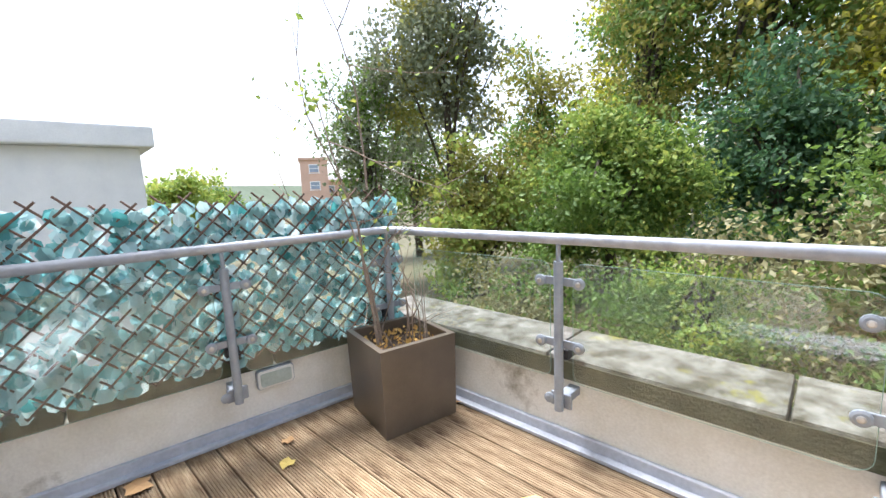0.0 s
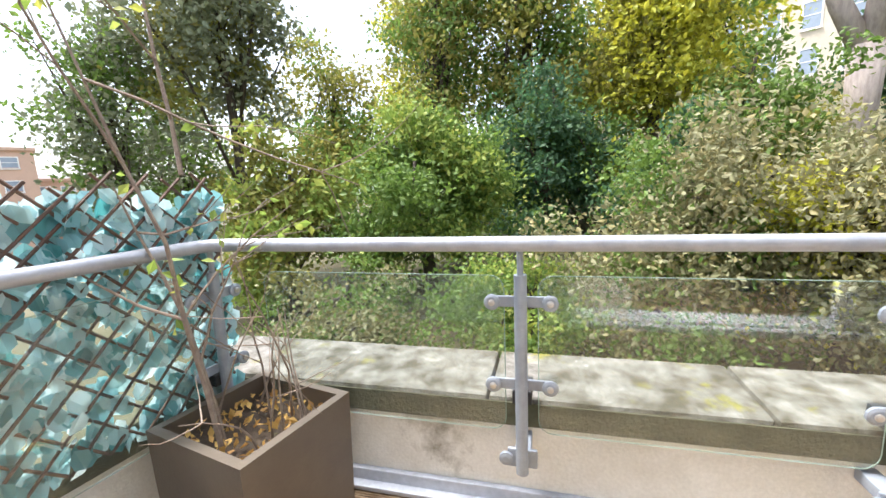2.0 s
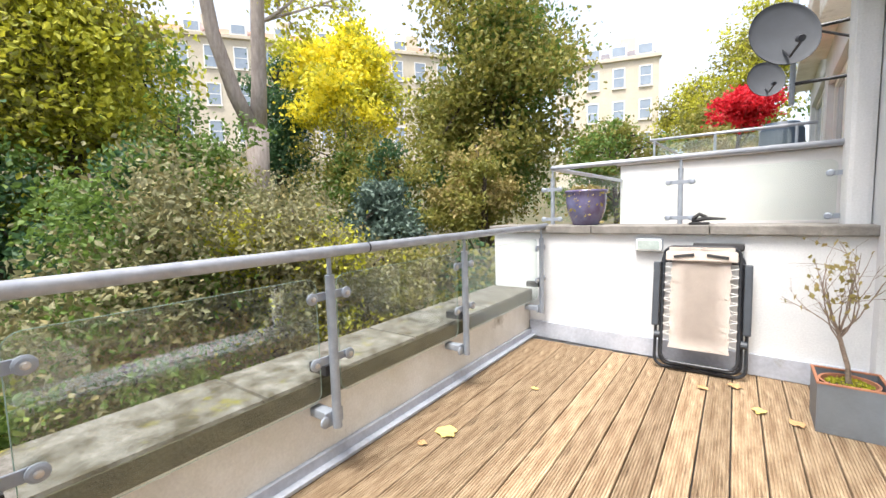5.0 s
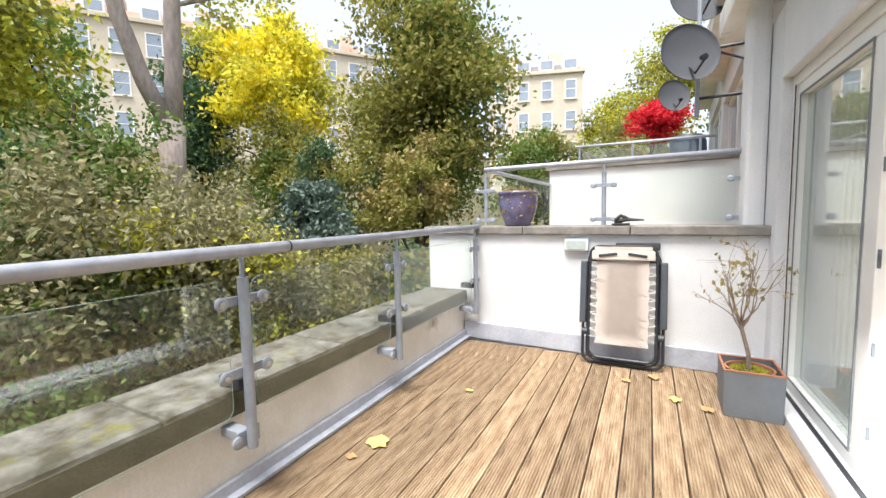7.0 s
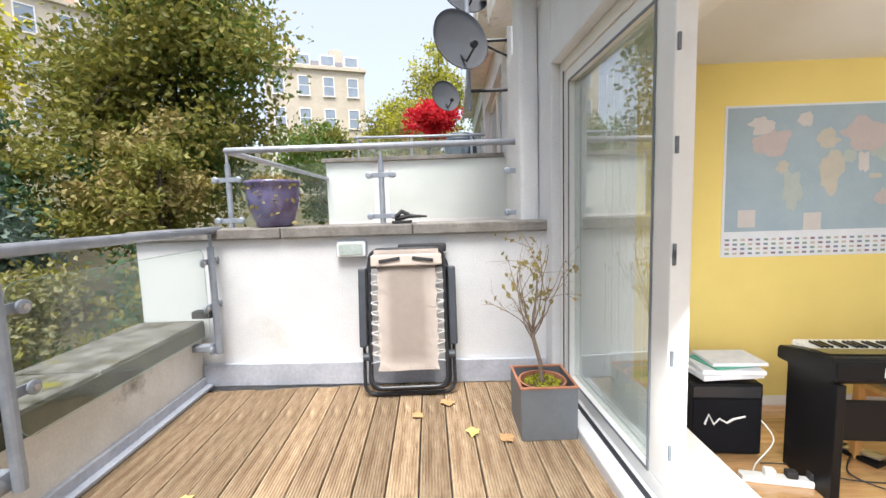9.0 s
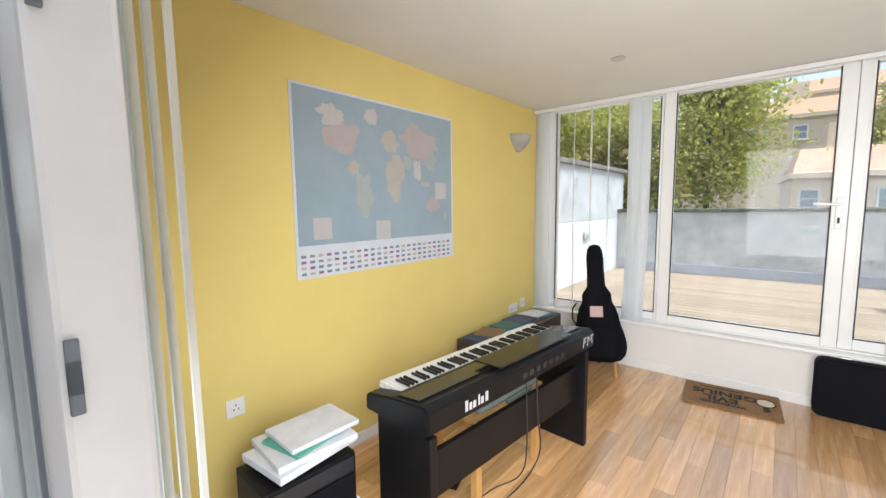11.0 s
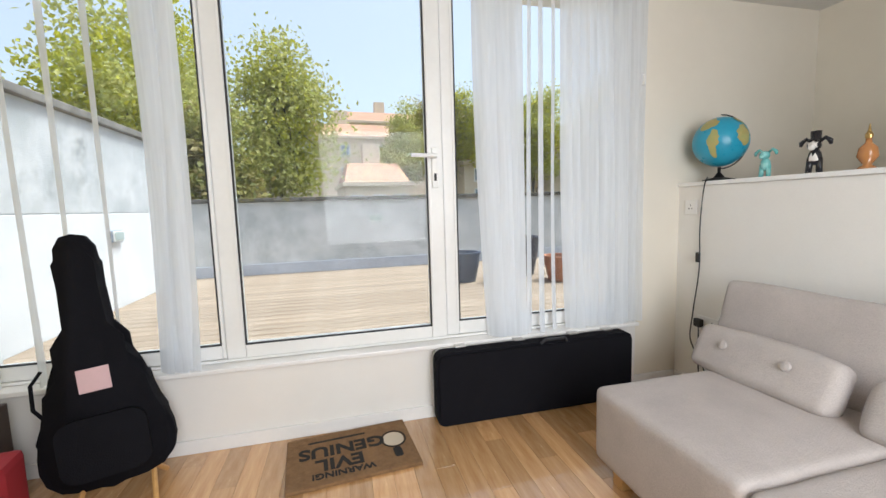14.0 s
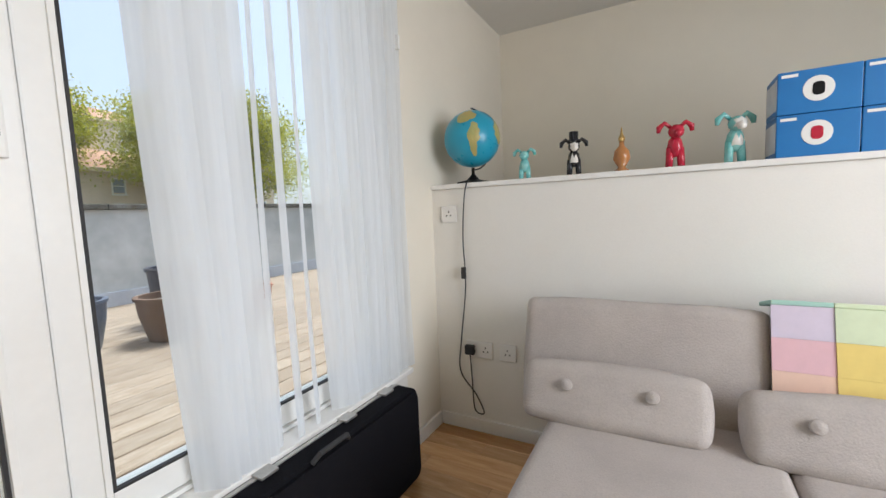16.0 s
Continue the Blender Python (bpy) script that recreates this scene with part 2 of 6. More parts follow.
# lighter copies of the stone and clay tile: hillside sunlight put into the colour
SUNLIT_STONE = mat("sunlit_pale_stone", (0.76, 0.64, 0.5), 0.9, base2=(0.68, 0.56, 0.43), scale=0.6, fine=6, bump=0.2)
SUNLIT_TILE = mat("sunlit_clay_roof", (0.5, 0.29, 0.19), 0.8, base2=(0.42, 0.23, 0.15), scale=1.5, fine=12, bump=0.3)
BRICK_FAR = mat("orange_brick_far", (0.62, 0.42, 0.32), 0.85, base2=(0.55, 0.37, 0.28), scale=0.7, fine=8, bump=0.1)
FAR_PANE = mat("far_window_pane", (0.3, 0.36, 0.44), 0.12, scale=1, bump=0)
GROUND = mat("leaf_litter_ground", (0.11, 0.09, 0.05), 0.95, base2=(0.055, 0.06, 0.025), third=(0.18, 0.12, 0.06), scale=1.5, fine=14, bump=1.0, spots=0.4, spot_col=(0.05, 0.075, 0.02))
LAMP_GLASS = mat("frosted_lens", (0.45, 0.52, 0.5), 0.3, base2=(0.38, 0.45, 0.43), scale=14, bump=0.2)
PLASTER_LAMP = mat("plaster_uplighter", (0.8, 0.78, 0.74), 0.7, scale=8, bump=0.05)
TEAL_A = leaf_mat("teal_plastic_leaf", [(0.16, 0.38, 0.41), (0.42, 0.58, 0.61), (0.03, 0.17, 0.18), (0.66, 0.74, 0.75), (0.2, 0.42, 0.46), (0.48, 0.62, 0.65), (0.06, 0.27, 0.28), (0.6, 0.69, 0.7)], 0.45, 0.45, 1.2, 0.0)
# clear below 1 paints a faint pale veil of reflected light on the panels
GLASS = glass_mat("balustrade_glass", (0.955, 0.985, 0.967), 0.02, 0.98, 0.15)
GLASS_EDGE = mat("green_glass_edge", (0.28, 0.38, 0.33), 0.2, base2=(0.22, 0.31, 0.27), scale=6, bump=0)
# the door's pale reflected haze is painted in as diffuse colour, beside real gloss
DOOR_PANE = glass_mat("hazed_reflecting_door_glass", (0.93, 0.98, 0.96), 0.005, 0.89, 0.9)
PANE = glass_mat("window_glass", (0.95, 0.98, 0.97), 0.005, 0.985, 0.04)


def sheer_mat(name, colour, open_weave):
    """Thin woven fabric: part open weave, the rest lit from both sides."""
    m = bpy.data.materials.new(name)
    m.use_nodes = True
    N, L = m.node_tree.nodes, m.node_tree.links
    b = N["Principled BSDF"]
    b.inputs["Base Color"].default_value, b.inputs["Roughness"].default_value = (*colour, 1), 0.9
    tl = N.new("ShaderNodeBsdfTranslucent")
    tl.inputs[0].default_value = (*colour, 1)
    tp = N.new("ShaderNodeBsdfTransparent")
    w = N.new("ShaderNodeTexNoise")
    w.inputs["Scale"].default_value = 5
    rg = N.new("ShaderNodeMapRange")
    rg.inputs[3].default_value, rg.inputs[4].default_value = open_weave - 0.1, open_weave + 0.1
    L.new(w.outputs[0], rg.inputs[0])
    a, c = N.new("ShaderNodeMixShader"), N.new("ShaderNodeMixShader")
    a.inputs[0].default_value = 0.6
    L.new(b.outputs[0], a.inputs[1])
    L.new(tl.outputs[0], a.inputs[2])
    L.new(rg.outputs[0], c.inputs[0])
    L.new(a.outputs[0], c.inputs[1])
    L.new(tp.outputs[0], c.inputs[2])
    L.new(c.outputs[0], N["Material Output"].inputs[0])
    MATS[name] = m
    return m


SHEER = sheer_mat("sheer_voile", (0.9, 0.92, 0.94), 0.14)
L_GREEN = leaf_mat("green_leaf", [(0.05, 0.1, 0.02), (0.11, 0.19, 0.035), (0.17, 0.24, 0.05), (0.07, 0.13, 0.025)])
L_BRIGHT = leaf_mat("fresh_green_leaf", [(0.1, 0.18, 0.03), (0.2, 0.3, 0.06), (0.28, 0.34, 0.08), (0.34, 0.32, 0.06)])
L_DARK = leaf_mat("dark_green_leaf", [(0.03, 0.07, 0.03), (0.06, 0.13, 0.055), (0.04, 0.1, 0.06), (0.08, 0.14, 0.04)])
L_GREY = leaf_mat("grey_green_leaf", [(0.08, 0.11, 0.06), (0.17, 0.2, 0.12), (0.26, 0.27, 0.17), (0.12, 0.14, 0.07)], 0.25)
L_YELLOW = leaf_mat("yellow_leaf", [(0.62, 0.5, 0.02), (0.76, 0.67, 0.04), (0.5, 0.47, 0.04), (0.8, 0.74, 0.1)], 0.5)
L_OLIVE = leaf_mat("olive_leaf", [(0.12, 0.14, 0.03), (0.22, 0.22, 0.04), (0.3, 0.25, 0.06), (0.08, 0.11, 0.025)])
L_GOLD = leaf_mat("green_gold_leaf", [(0.3, 0.3, 0.03), (0.48, 0.46, 0.04), (0.16, 0.21, 0.03), (0.6, 0.54, 0.05)], 0.4)
# yellow-olive leaves, with tones raised to paint in the sunlight on the hill
L_HILL = leaf_mat("sunlit_yellowing_leaf", [(0.34, 0.36, 0.1), (0.46, 0.44, 0.14), (0.26, 0.3, 0.08), (0.5, 0.44, 0.16)], 0.5)
L_TAN = leaf_mat("variegated_leaf", [(0.2, 0.2, 0.09), (0.34, 0.33, 0.2), (0.13, 0.15, 0.05), (0.34, 0.27, 0.1), (0.3, 0.3, 0.18)], 0.3, 0.7, 0.95)
L_RED = leaf_mat("red_maple_leaf", [(0.5, 0.015, 0.03), (0.65, 0.03, 0.05), (0.35, 0.01, 0.02)], 0.45)
L_BLUE = leaf_mat("blue_green_leaf", [(0.06, 0.1, 0.08), (0.12, 0.17, 0.14), (0.05, 0.08, 0.05)], 0.2)
L_DRY = leaf_mat("dry_leaf", [(0.45, 0.26, 0.08), (0.6, 0.42, 0.12), (0.3, 0.15, 0.06)], 0.2)
L_RUST = leaf_mat("rust_tip_leaf", [(0.34, 0.24, 0.08), (0.22, 0.2, 0.05), (0.42, 0.33, 0.14), (0.16, 0.17, 0.04)], 0.35, 0.6, 1.1)


def flat(name, c, rough=0.5, metal=0.0):
    return mat(name, c, rough, metal, base2=tuple(v * 0.92 for v in c), scale=9, bump=0.02)


# ---- mesh helpers ----
def mesh(name, bm, material, smooth=False):
    me = bpy.data.meshes.new(name)
    bm.normal_update()
    bm.to_mesh(me)
    bm.free()
    me.materials.append(material)
    if smooth:
        me.shade_smooth()
    return me


def part(name, bm, material, parent, label="", smooth=False):
    """One mesh object under a thing or under a part."""
    ob = new(name, bm if isinstance(bm, bpy.types.Mesh) else mesh(name, bm, material, smooth))
    ob.parent = parent
    if label:
        ob["label"] = label
    return ob


def thing(name, m, label, category, group="", kind=""):
    ob = new(name)
    ob.empty_display_size = 0.1
    ob.matrix_world = m
    return tagged(ob, label, category, group, kind)


def solid(name, bm, material, m, label, category="", kind="structure", smooth=False, group=""):
    ob = new(name, mesh(name, bm, material, smooth))
    ob.matrix_world = m
    return tagged(ob, label, category, group, kind)


I4 = Matrix.Identity(4)


def box(x0, y0, z0, x1, y1, z1, bevel=0.0, bm=None, seg=2):
    own = bmesh.new()
    bmesh.ops.create_cube(own, size=1, matrix=Matrix.LocRotScale(((x0 + x1) / 2, (y0 + y1) / 2, (z0 + z1) / 2), None, (abs(x1 - x0), abs(y1 - y0), abs(z1 - z0))))
    if bevel:
        bmesh.ops.bevel(own, geom=own.edges[:], offset=bevel, segments=seg, affect="EDGES", profile=0.6)
    return join(bm, own)


def join(bm, own):
    if bm is None:
        return own
    tmp = bpy.data.meshes.new("tmp")
    own.to_mesh(tmp)
    own.free()
    bm.from_mesh(tmp)
    bpy.data.meshes.remove(tmp)
    return bm


def tube(points, radii, sides=8, bm=None, cap=True):
    """A round bar along points; radii one number or one for each point."""
    pts = [Vector(p) for p in points]
    if not hasattr(radii, "__len__"):
        radii = [radii] * len(pts)
    bm = bm or bmesh.new()
    rings = []
    ref = None
    for i, p in enumerate(pts):
        d = (pts[min(i + 1, len(pts) - 1)] - pts[max(i - 1, 0)]).normalized()
        if ref is None:
            ref = d.orthogonal().normalized()
        else:
            ref = (ref - d * ref.dot(d)).normalized()
        s = d.cross(ref)
        rings.append([bm.verts.new(p + (ref * math.cos(a) + s * math.sin(a)) * radii[i]) for a in [2 * math.pi * k / sides for k in range(sides)]])
    for a, b in zip(rings, rings[1:]):
        for k in range(sides):
            bm.faces.new((a[k], a[(k + 1) % sides], b[(k + 1) % sides], b[k]))
    if cap:
        bm.faces.new(rings[0][::-1])
        bm.faces.new(rings[-1])
    return bm


def lathe(profile, sides=24, bm=None, centre=(0, 0, 0)):
    """A turned shape from (radius, height) pairs."""
    bm = bm or bmesh.new()
    c = Vector(centre)
    rings = [[bm.verts.new(c + Vector((r * math.cos(2 * math.pi * k / sides), r * math.sin(2 * math.pi * k / sides), z))) for k in range(sides)] for r, z in profile]
    for a, b in zip(rings, rings[1:]):
        for k in range(sides):
            bm.faces.new((a[k], a[(k + 1) % sides], b[(k + 1) % sides], b[k]))
    bm.faces.new(rings[0][::-1])
    bm.faces.new(rings[-1])
    return bm


def prism(outline, z0, z1, bm=None):
    """An outline in x and y raised from z0 to z1."""
    bm = bm or bmesh.new()
    a = [bm.verts.new((x, y, z0)) for x, y in outline]
    b = [bm.verts.new((x, y, z1)) for x, y in outline]
    n = len(a)
    for k in range(n):
        bm.faces.new((a[k], a[(k + 1) % n], b[(k + 1) % n], b[k]))
    bm.faces.new(a[::-1])
    bm.faces.new(b)
    return bm


def moved(bm, m):
    bmesh.ops.transform(bm, matrix=m, verts=bm.verts[:])
    return bm


def ball(c, r, bm=None, sub=2, squash=(1, 1, 1)):
    own = bmesh.new()
    bmesh.ops.create_icosphere(own, subdivisions=sub, radius=1, matrix=Matrix.LocRotScale(c, None, (r * squash[0], r * squash[1], r * squash[2])))
    return join(bm, own)


def leaves_mesh(name, centres, sizes, material, rng, droop=0.3, flatness=0.0):
    """Many small folded leaves: two triangles each, every leaf an island."""
    n = len(centres)
    c = np.asarray(centres)
    s = np.asarray(sizes)[:, None]
    u = rng.normal(size=(n, 3))
    u[:, 2] -= droop
    u /= np.linalg.norm(u, axis=1)[:, None]
    w = rng.normal(size=(n, 3))
    w[:, 2] *= 1 - flatness
    v = np.cross(u, w)
    v /= np.linalg.norm(v, axis=1)[:, None] + 1e-9
    nrm = np.cross(u, v)
    p = np.stack([c - u * s * 0.5, c + v * s * 0.32 + nrm * s * 0.1, c + u * s * 0.55, c - v * s * 0.32 + nrm * s * 0.1], 1).reshape(-1, 3)
    me = bpy.data.meshes.new(name)
    i = np.arange(n) * 4
    f = np.stack([i, i + 1, i + 2, i, i + 2, i + 3], 1).reshape(-1, 3)
    me.from_pydata(p.tolist(), [], f.tolist())
    me.materials.append(material)
    return me


P = Matrix.Translation((2.745, 0, 0)) @ Matrix.Rotation(radians(3.3), 4, "Z")
F = Matrix.Translation((2.46, 5.19, 0)) @ Matrix.Rotation(radians(-4.5), 4, "Z")
D = Matrix.Translation((0.155, 0.05, 0)) @ Matrix.Rotation(radians(3.4), 4, "Z")
FLOOR, CEIL, YELLOW_Y, WIN_X, PART_Y, SHELF_Z = -0.267, 2.15, -0.09, -3.785, 3.76, 1.022

# ---- terrace structure ----
solid("wall_parapet", box(0, -0.1, -3.5, 0.34, 5.55, 0.365, 0.01), RENDER_DIRTY, P, "stained cream rendered parapet wall of the terrace", "wall")
solid("wall_fence_side", box(-3.2, 0, -3.5, -0.004, 0.34, 0.365, 0.01), RENDER_DIRTY, F, "stained cream rendered parapet under the willow screen", "wall")
coping = thing("coping", P, "lichen-covered stone coping on the parapet wall", "coping", kind="structure")
for y0, y1 in ((0.0, 0.93), (0.94, 1.9), (1.91, 2.95), (2.96, 3.95), (3.96, 5.5)):
    part("stone", box(-0.03, y0, 0.366, 0.42, y1, 0.49, 0.018), COPING, coping)
cop2 = thing("coping", F, "mossy stone coping under the willow screen", "coping", kind="structure")
for x0, x1 in ((-3.2, -1.9), (-1.89, -0.95), (-0.94, -0.06)):
    part("stone", box(x0, -0.03, 0.366, x1, 0.42, 0.49, 0.018), MOSS, cop2)
solid("coping_edge", box(-0.036, 0.02, 0.372, -0.0305, 5.15, 0.47, 0.0), MOSS, P, "dark green algae band along the coping edge", "algae")
solid("trim_flashing", join(box(-0.03, 0.02, 0.0, -0.002, 5.2, 0.075, 0.006), box(-0.075, 0.02, 0.001, -0.03, 5.15, 0.022, 0.004)), FLASHING, P, "grey metal flashing at the foot of the parapet", "flashing")
solid("trim_flashing_fence", join(box(-3.0, -0.03, 0.0, -0.05, -0.002, 0.075, 0.006), box(-3.0, -0.075, 0.001, -0.08, -0.03, 0.022, 0.004)), FLASHING, F, "grey metal flashing at the foot of the fence wall", "flashing")

# white party wall with its coping and skirting
solid("wall_party", box(0.1, -0.36, -3.5, 3.16, 0.0, 1.06, 0.008), RENDER_WHITE, I4, "white painted party wall between two terraces", "wall")
solid("skirting_party", box(0.28, 0.001, 0.0, 2.735, 0.03, 0.165, 0.006), FLASHING, I4, "pale grey painted skirting of the party wall", "skirting")
cop3 = thing("coping_party", I4, "weathered grey stone coping on the party wall", "coping", kind="structure")
for x0, x1 in ((0.26, 1.18), (1.186, 2.1), (2.106, 3.2)):
    part("stone", box(x0, -0.4, 1.061, x1, 0.04, 1.135, 0.01), COPING_GREY, cop3)

# facade beside the terrace: pier, lintel, door frame
solid("wall_facade_pier", box(-0.45, -1.3, -0.4, 0.11, 0.075, 2.6, 0.01), RENDER_WHITE, D, "white rendered facade pier beside the glazed door", "wall")
solid("wall_facade_lintel", box(-0.3, 0.076, 2.12, 0.11, 5.2, 2.75, 0.01), RENDER_WHITE, D, "white rendered lintel above the glazed doors", "wall")
solid("wall_facade_upper", box(-0.45, -0.9, 2.76, 0.36, 5.2, 2.98, 0.015), RENDER_DIRTY, D, "overhanging concrete canopy of the facade", "canopy")
solid("wall_facade_top", box(-0.45, -1.3, 2.99, 0.0, 5.2, 5.4), RENDER_WHITE, D, "white rendered upper facade", "wall")
solid("wall_facade_north", box(-0.3, 3.35, -0.4, 0.11, 5.2, 2.119, 0.01), RENDER_WHITE, D, "white rendered facade wall", "wall")
solid("door_track", box(0.062, 0.09, 0.0555, 0.085, 3.335, 0.064, 0.002), DARK_METAL, D, "dark metal track along the terrace door threshold", "track")
solid("sill_step", box(-0.3, 0.077, -0.4, 0.16, 3.345, 0.055, 0.012), RENDER_WHITE, D, "white painted threshold under the glazed doors", "threshold")
solid("downpipe_pier", box(0.112, -0.42, 0.9, 0.25, -0.2, 5.4, 0.03), RENDER_WHITE, D, "white rendered pilaster on the facade", "pilaster")

door = thing("door_1", D, "white plastic glazed terrace door standing closed beside the open one", "door", kind="structure")
part("jamb", box(-0.05, 0.078, 0.056, 0.05, 0.15, 2.118, 0.006), PVC, door)
part("head_frame", box(-0.05, 0.152, 2.05, 0.05, 3.344, 2.118, 0.006), PVC, door)
part("jamb", box(-0.05, 3.27, 0.056, 0.05, 3.344, 2.048, 0.006), PVC, door)
part("bottom_rail", box(-0.04, 0.152, 0.058, 0.04, 1.29, 0.13, 0.008), PVC, door)
part("top_rail", box(-0.04, 0.152, 1.975, 0.04, 1.29, 2.048, 0.008), PVC, door)
part("stile", box(-0.04, 0.152, 0.131, 0.04, 0.215, 1.974, 0.008), PVC, door)
part("stile", box(-0.04, 1.17, 0.131, 0.04, 1.29, 1.974, 0.008), PVC, door)
part("gasket", join(join(box(0.041, 0.212, 0.128, 0.046, 0.222, 1.98), box(0.041, 1.163, 0.128, 0.046, 1.173, 1.98)), join(box(0.041, 0.223, 0.128, 0.046, 1.162, 0.138), box(0.041, 0.223, 1.968, 0.046, 1.162, 1.98))), ZINC, door)
part("gasket", box(0.051, 0.146, 0.07, 0.056, 0.155, 2.05), RUBBER, door)
pane = part("pane", box(-0.006, 0.216, 0.132, 0.006, 1.169, 1.973), DOOR_PANE, door)
pane.visible_shadow = False
for z in (0.25, 0.62, 1.0, 1.02, 1.4, 1.75, 1.95):
    part("hinge", box(0.022, 1.291, z, 0.034, 1.299, z + 0.06, 0.002), ZINC, door)
# vertical blind drawn behind the door
blind = thing("vertical_blind", D, "pale vertical blind hanging behind the glazed door", "blind")
part("headrail", box(-0.2, 0.2, 2.0, -0.15, 1.17, 2.04, 0.005), PVC, blind)
VOILE = mat("pale_blind_fabric", (0.8, 0.84, 0.81), 0.85, base2=(0.75, 0.79, 0.76), scale=4, fine=200, bump=0.1)
for k in range(10):
    y = 0.25 + k * 0.09
    part("slat", moved(box(-0.045, -0.0015, 0.16, 0.045, 0.0015, 2.0), Matrix.Translation((-0.175, y, 0)) @ Matrix.Rotation(radians(62), 4, "Z")), VOILE, blind)

# ---- balustrade ----
def rail_post(m, inner, group):
    """A post with its spigot, two glass arms with bolted discs and a wall bracket. Local x runs along the rail, y points outward."""
    t = thing("balustrade_post", m, "grey steel balustrade post with bolted glass clamps on the parapet", "post", group)
    part("pole", tube([(0, 0, 0.27), (0, 0, 1.02)], 0.0225, 14), STEEL, t, smooth=False)
    part("spigot", tube([(0, 0, 1.0), (0, 0, 1.115)], 0.011, 10), STEEL, t)
    for z in (0.61, 0.92):
        arm = part("arm", box(-0.1, 0.016, z - 0.02, 0.1, 0.026, z + 0.02, 0.003), STEEL, t)
        for s in (-1, 1):
            d = part("disc", moved(lathe([(0.02, 0), (0.028, 0.002), (0.028, 0.012), (0.02, 0.016)], 16), Matrix.Translation((s * 0.1, 0.012, z)) @ Matrix.Rotation(radians(90), 4, "X")), STEEL, t)
            part("bolt", moved(lathe([(0.012, 0), (0.012, 0.006), (0.007, 0.009)], 10), Matrix.Translation((s * 0.1, -0.003, z)) @ Matrix.Rotation(radians(90), 4, "X")), BOLT, d)
    part("stay", box(-0.035, 0.02, 0.53, 0.035, 0.15, 0.58, 0.004), RUBBER, t)
    br = part("bracket", join(box(-0.055, 0.02, 0.275, 0.055, 0.034, 0.35, 0.006), box(-0.03, 0.03, 0.29, 0.03, 0.18, 0.335, 0.006)), STEEL, t)
    part("bolt", moved(lathe([(0.026, 0), (0.026, 0.012), (0.012, 0.016)], 14), Matrix.Translation((-0.06, 0.02, 0.312)) @ Matrix.Rotation(radians(90), 4, "X")), STEEL, br)
    return t


PR = Matrix.Rotation(radians(-90), 4, "Z")
post_ys = (0.1, 1.5, 2.68, 3.81, 4.94)
post = rail_post(P @ Matrix.Translation((-0.17, post_ys[0], 0)) @ PR, True, "balustrade posts")
for y in post_ys[1:4]:
    copy_thing(post, P @ Matrix.Translation((-0.17, y, 0)) @ PR)
copy_thing(post, F @ Matrix.Translation((-0.2, -0.18, 0)))
copy_thing(post, F @ Matrix.Translation((-1.19, -0.18, 0)))
copy_thing(post, F @ Matrix.Translation((-2.2, -0.18, 0)))
corner = F @ Vector((-0.2, -0.18, 1.132))
rail_a = P @ Vector((-0.17, -0.03, 1.132))
rail_b = F @ Vector((-2.6, -0.18, 1.132))
d1, d2 = (rail_a - corner).normalized(), (rail_b - corner).normalized()
bend = [corner + d1 * 0.1, corner + d1 * 0.055 + d2 * 0.006, corner + (d1 + d2) * 0.022, corner + d2 * 0.055 + d1 * 0.006, corner + d2 * 0.1]
hr = thing("handrail", I4, "grey painted round steel handrail along the terrace edge", "handrail")
part("bar", tube([rail_a, *bend, rail_b], 0.026, 16), RAIL, hr, smooth=True)
for q in (corner + d1 * 2.6, corner + d2 * 1.9):
    d = d1 if q == corner + d1 * 2.6 else d2
    part("collar", tube([q - d * 0.004, q + d * 0.004], 0.0275, 16), DARK_METAL, hr)


def rounded(w0, w1, z0, z1, r=0.05):
    out = []
    for cx, cz, a0 in ((w1 - r, z1 - r, 0), (w0 + r, z1 - r, 90), (w0 + r, z0 + r, 180), (w1 - r, z0 + r, 270)):
        for k in range(5):
            a = radians(a0 + k * 22.5)
            out.append((cx + r * math.cos(a), cz + r * math.sin(a)))
    return out


UP = Matrix.Rotation(radians(90), 4, "X")
for m, spans in ((P @ Matrix.Translation((-0.14, 0, 0)) @ Matrix.Rotation(radians(90), 4, "Z"), ((0.14, 1.44), (1.56, 2.62), (2.74, 3.75), (3.87, 4.86))), (F @ Matrix.Translation((0, -0.15, 0)), ((-1.13, -0.27), (-2.14, -1.25), (-2.9, -2.26)))):
    gt = thing("glass_balustrade", m, "clear toughened glass balustrade with rounded panel corners", "balustrade")
    for a, b in spans:
        g = part("panel", moved(prism(rounded(a, b, 0.42, 1.01), -0.005, 0.005), UP), GLASS, gt)
        g.visible_shadow = False
        rim = [(x, 0, z) for x, z in rounded(a - 0.001, b + 0.001, 0.419, 1.011)]
        part("polished_edge", tube(rim + rim[:1], 0.0016, 4), GLASS_EDGE, g)

# ---- deck ----
deck = thing("floor_deck", D, "weathered grooved timber decking of the terrace", "deck", kind="structure")
prof = []
BW = 0.142
for k in range(10):
    x = k * BW / 10
    prof += [(x + 0.0005, -0.006), (x + 0.0035, 0.0), (x + 0.0095, 0.0), (x + 0.0125, -0.006)]
prof = [(0, -0.028)] + [(0.0004, -0.006)] + prof[1:] + [(BW, -0.028)]
bm = bmesh.new()
ends = []
for y in (0.0, 5.3):
    ends.append([bm.verts.new((x, y, z)) for x, z in prof])
for k in range(len(prof)):
    j = (k + 1) % len(prof)
    bm.faces.new((ends[0][k], ends[0][j], ends[1][j], ends[1][k]))
bmesh.ops.recalc_face_normals(bm, faces=bm.faces[:])
board_mesh = mesh("board", bm, DECK)
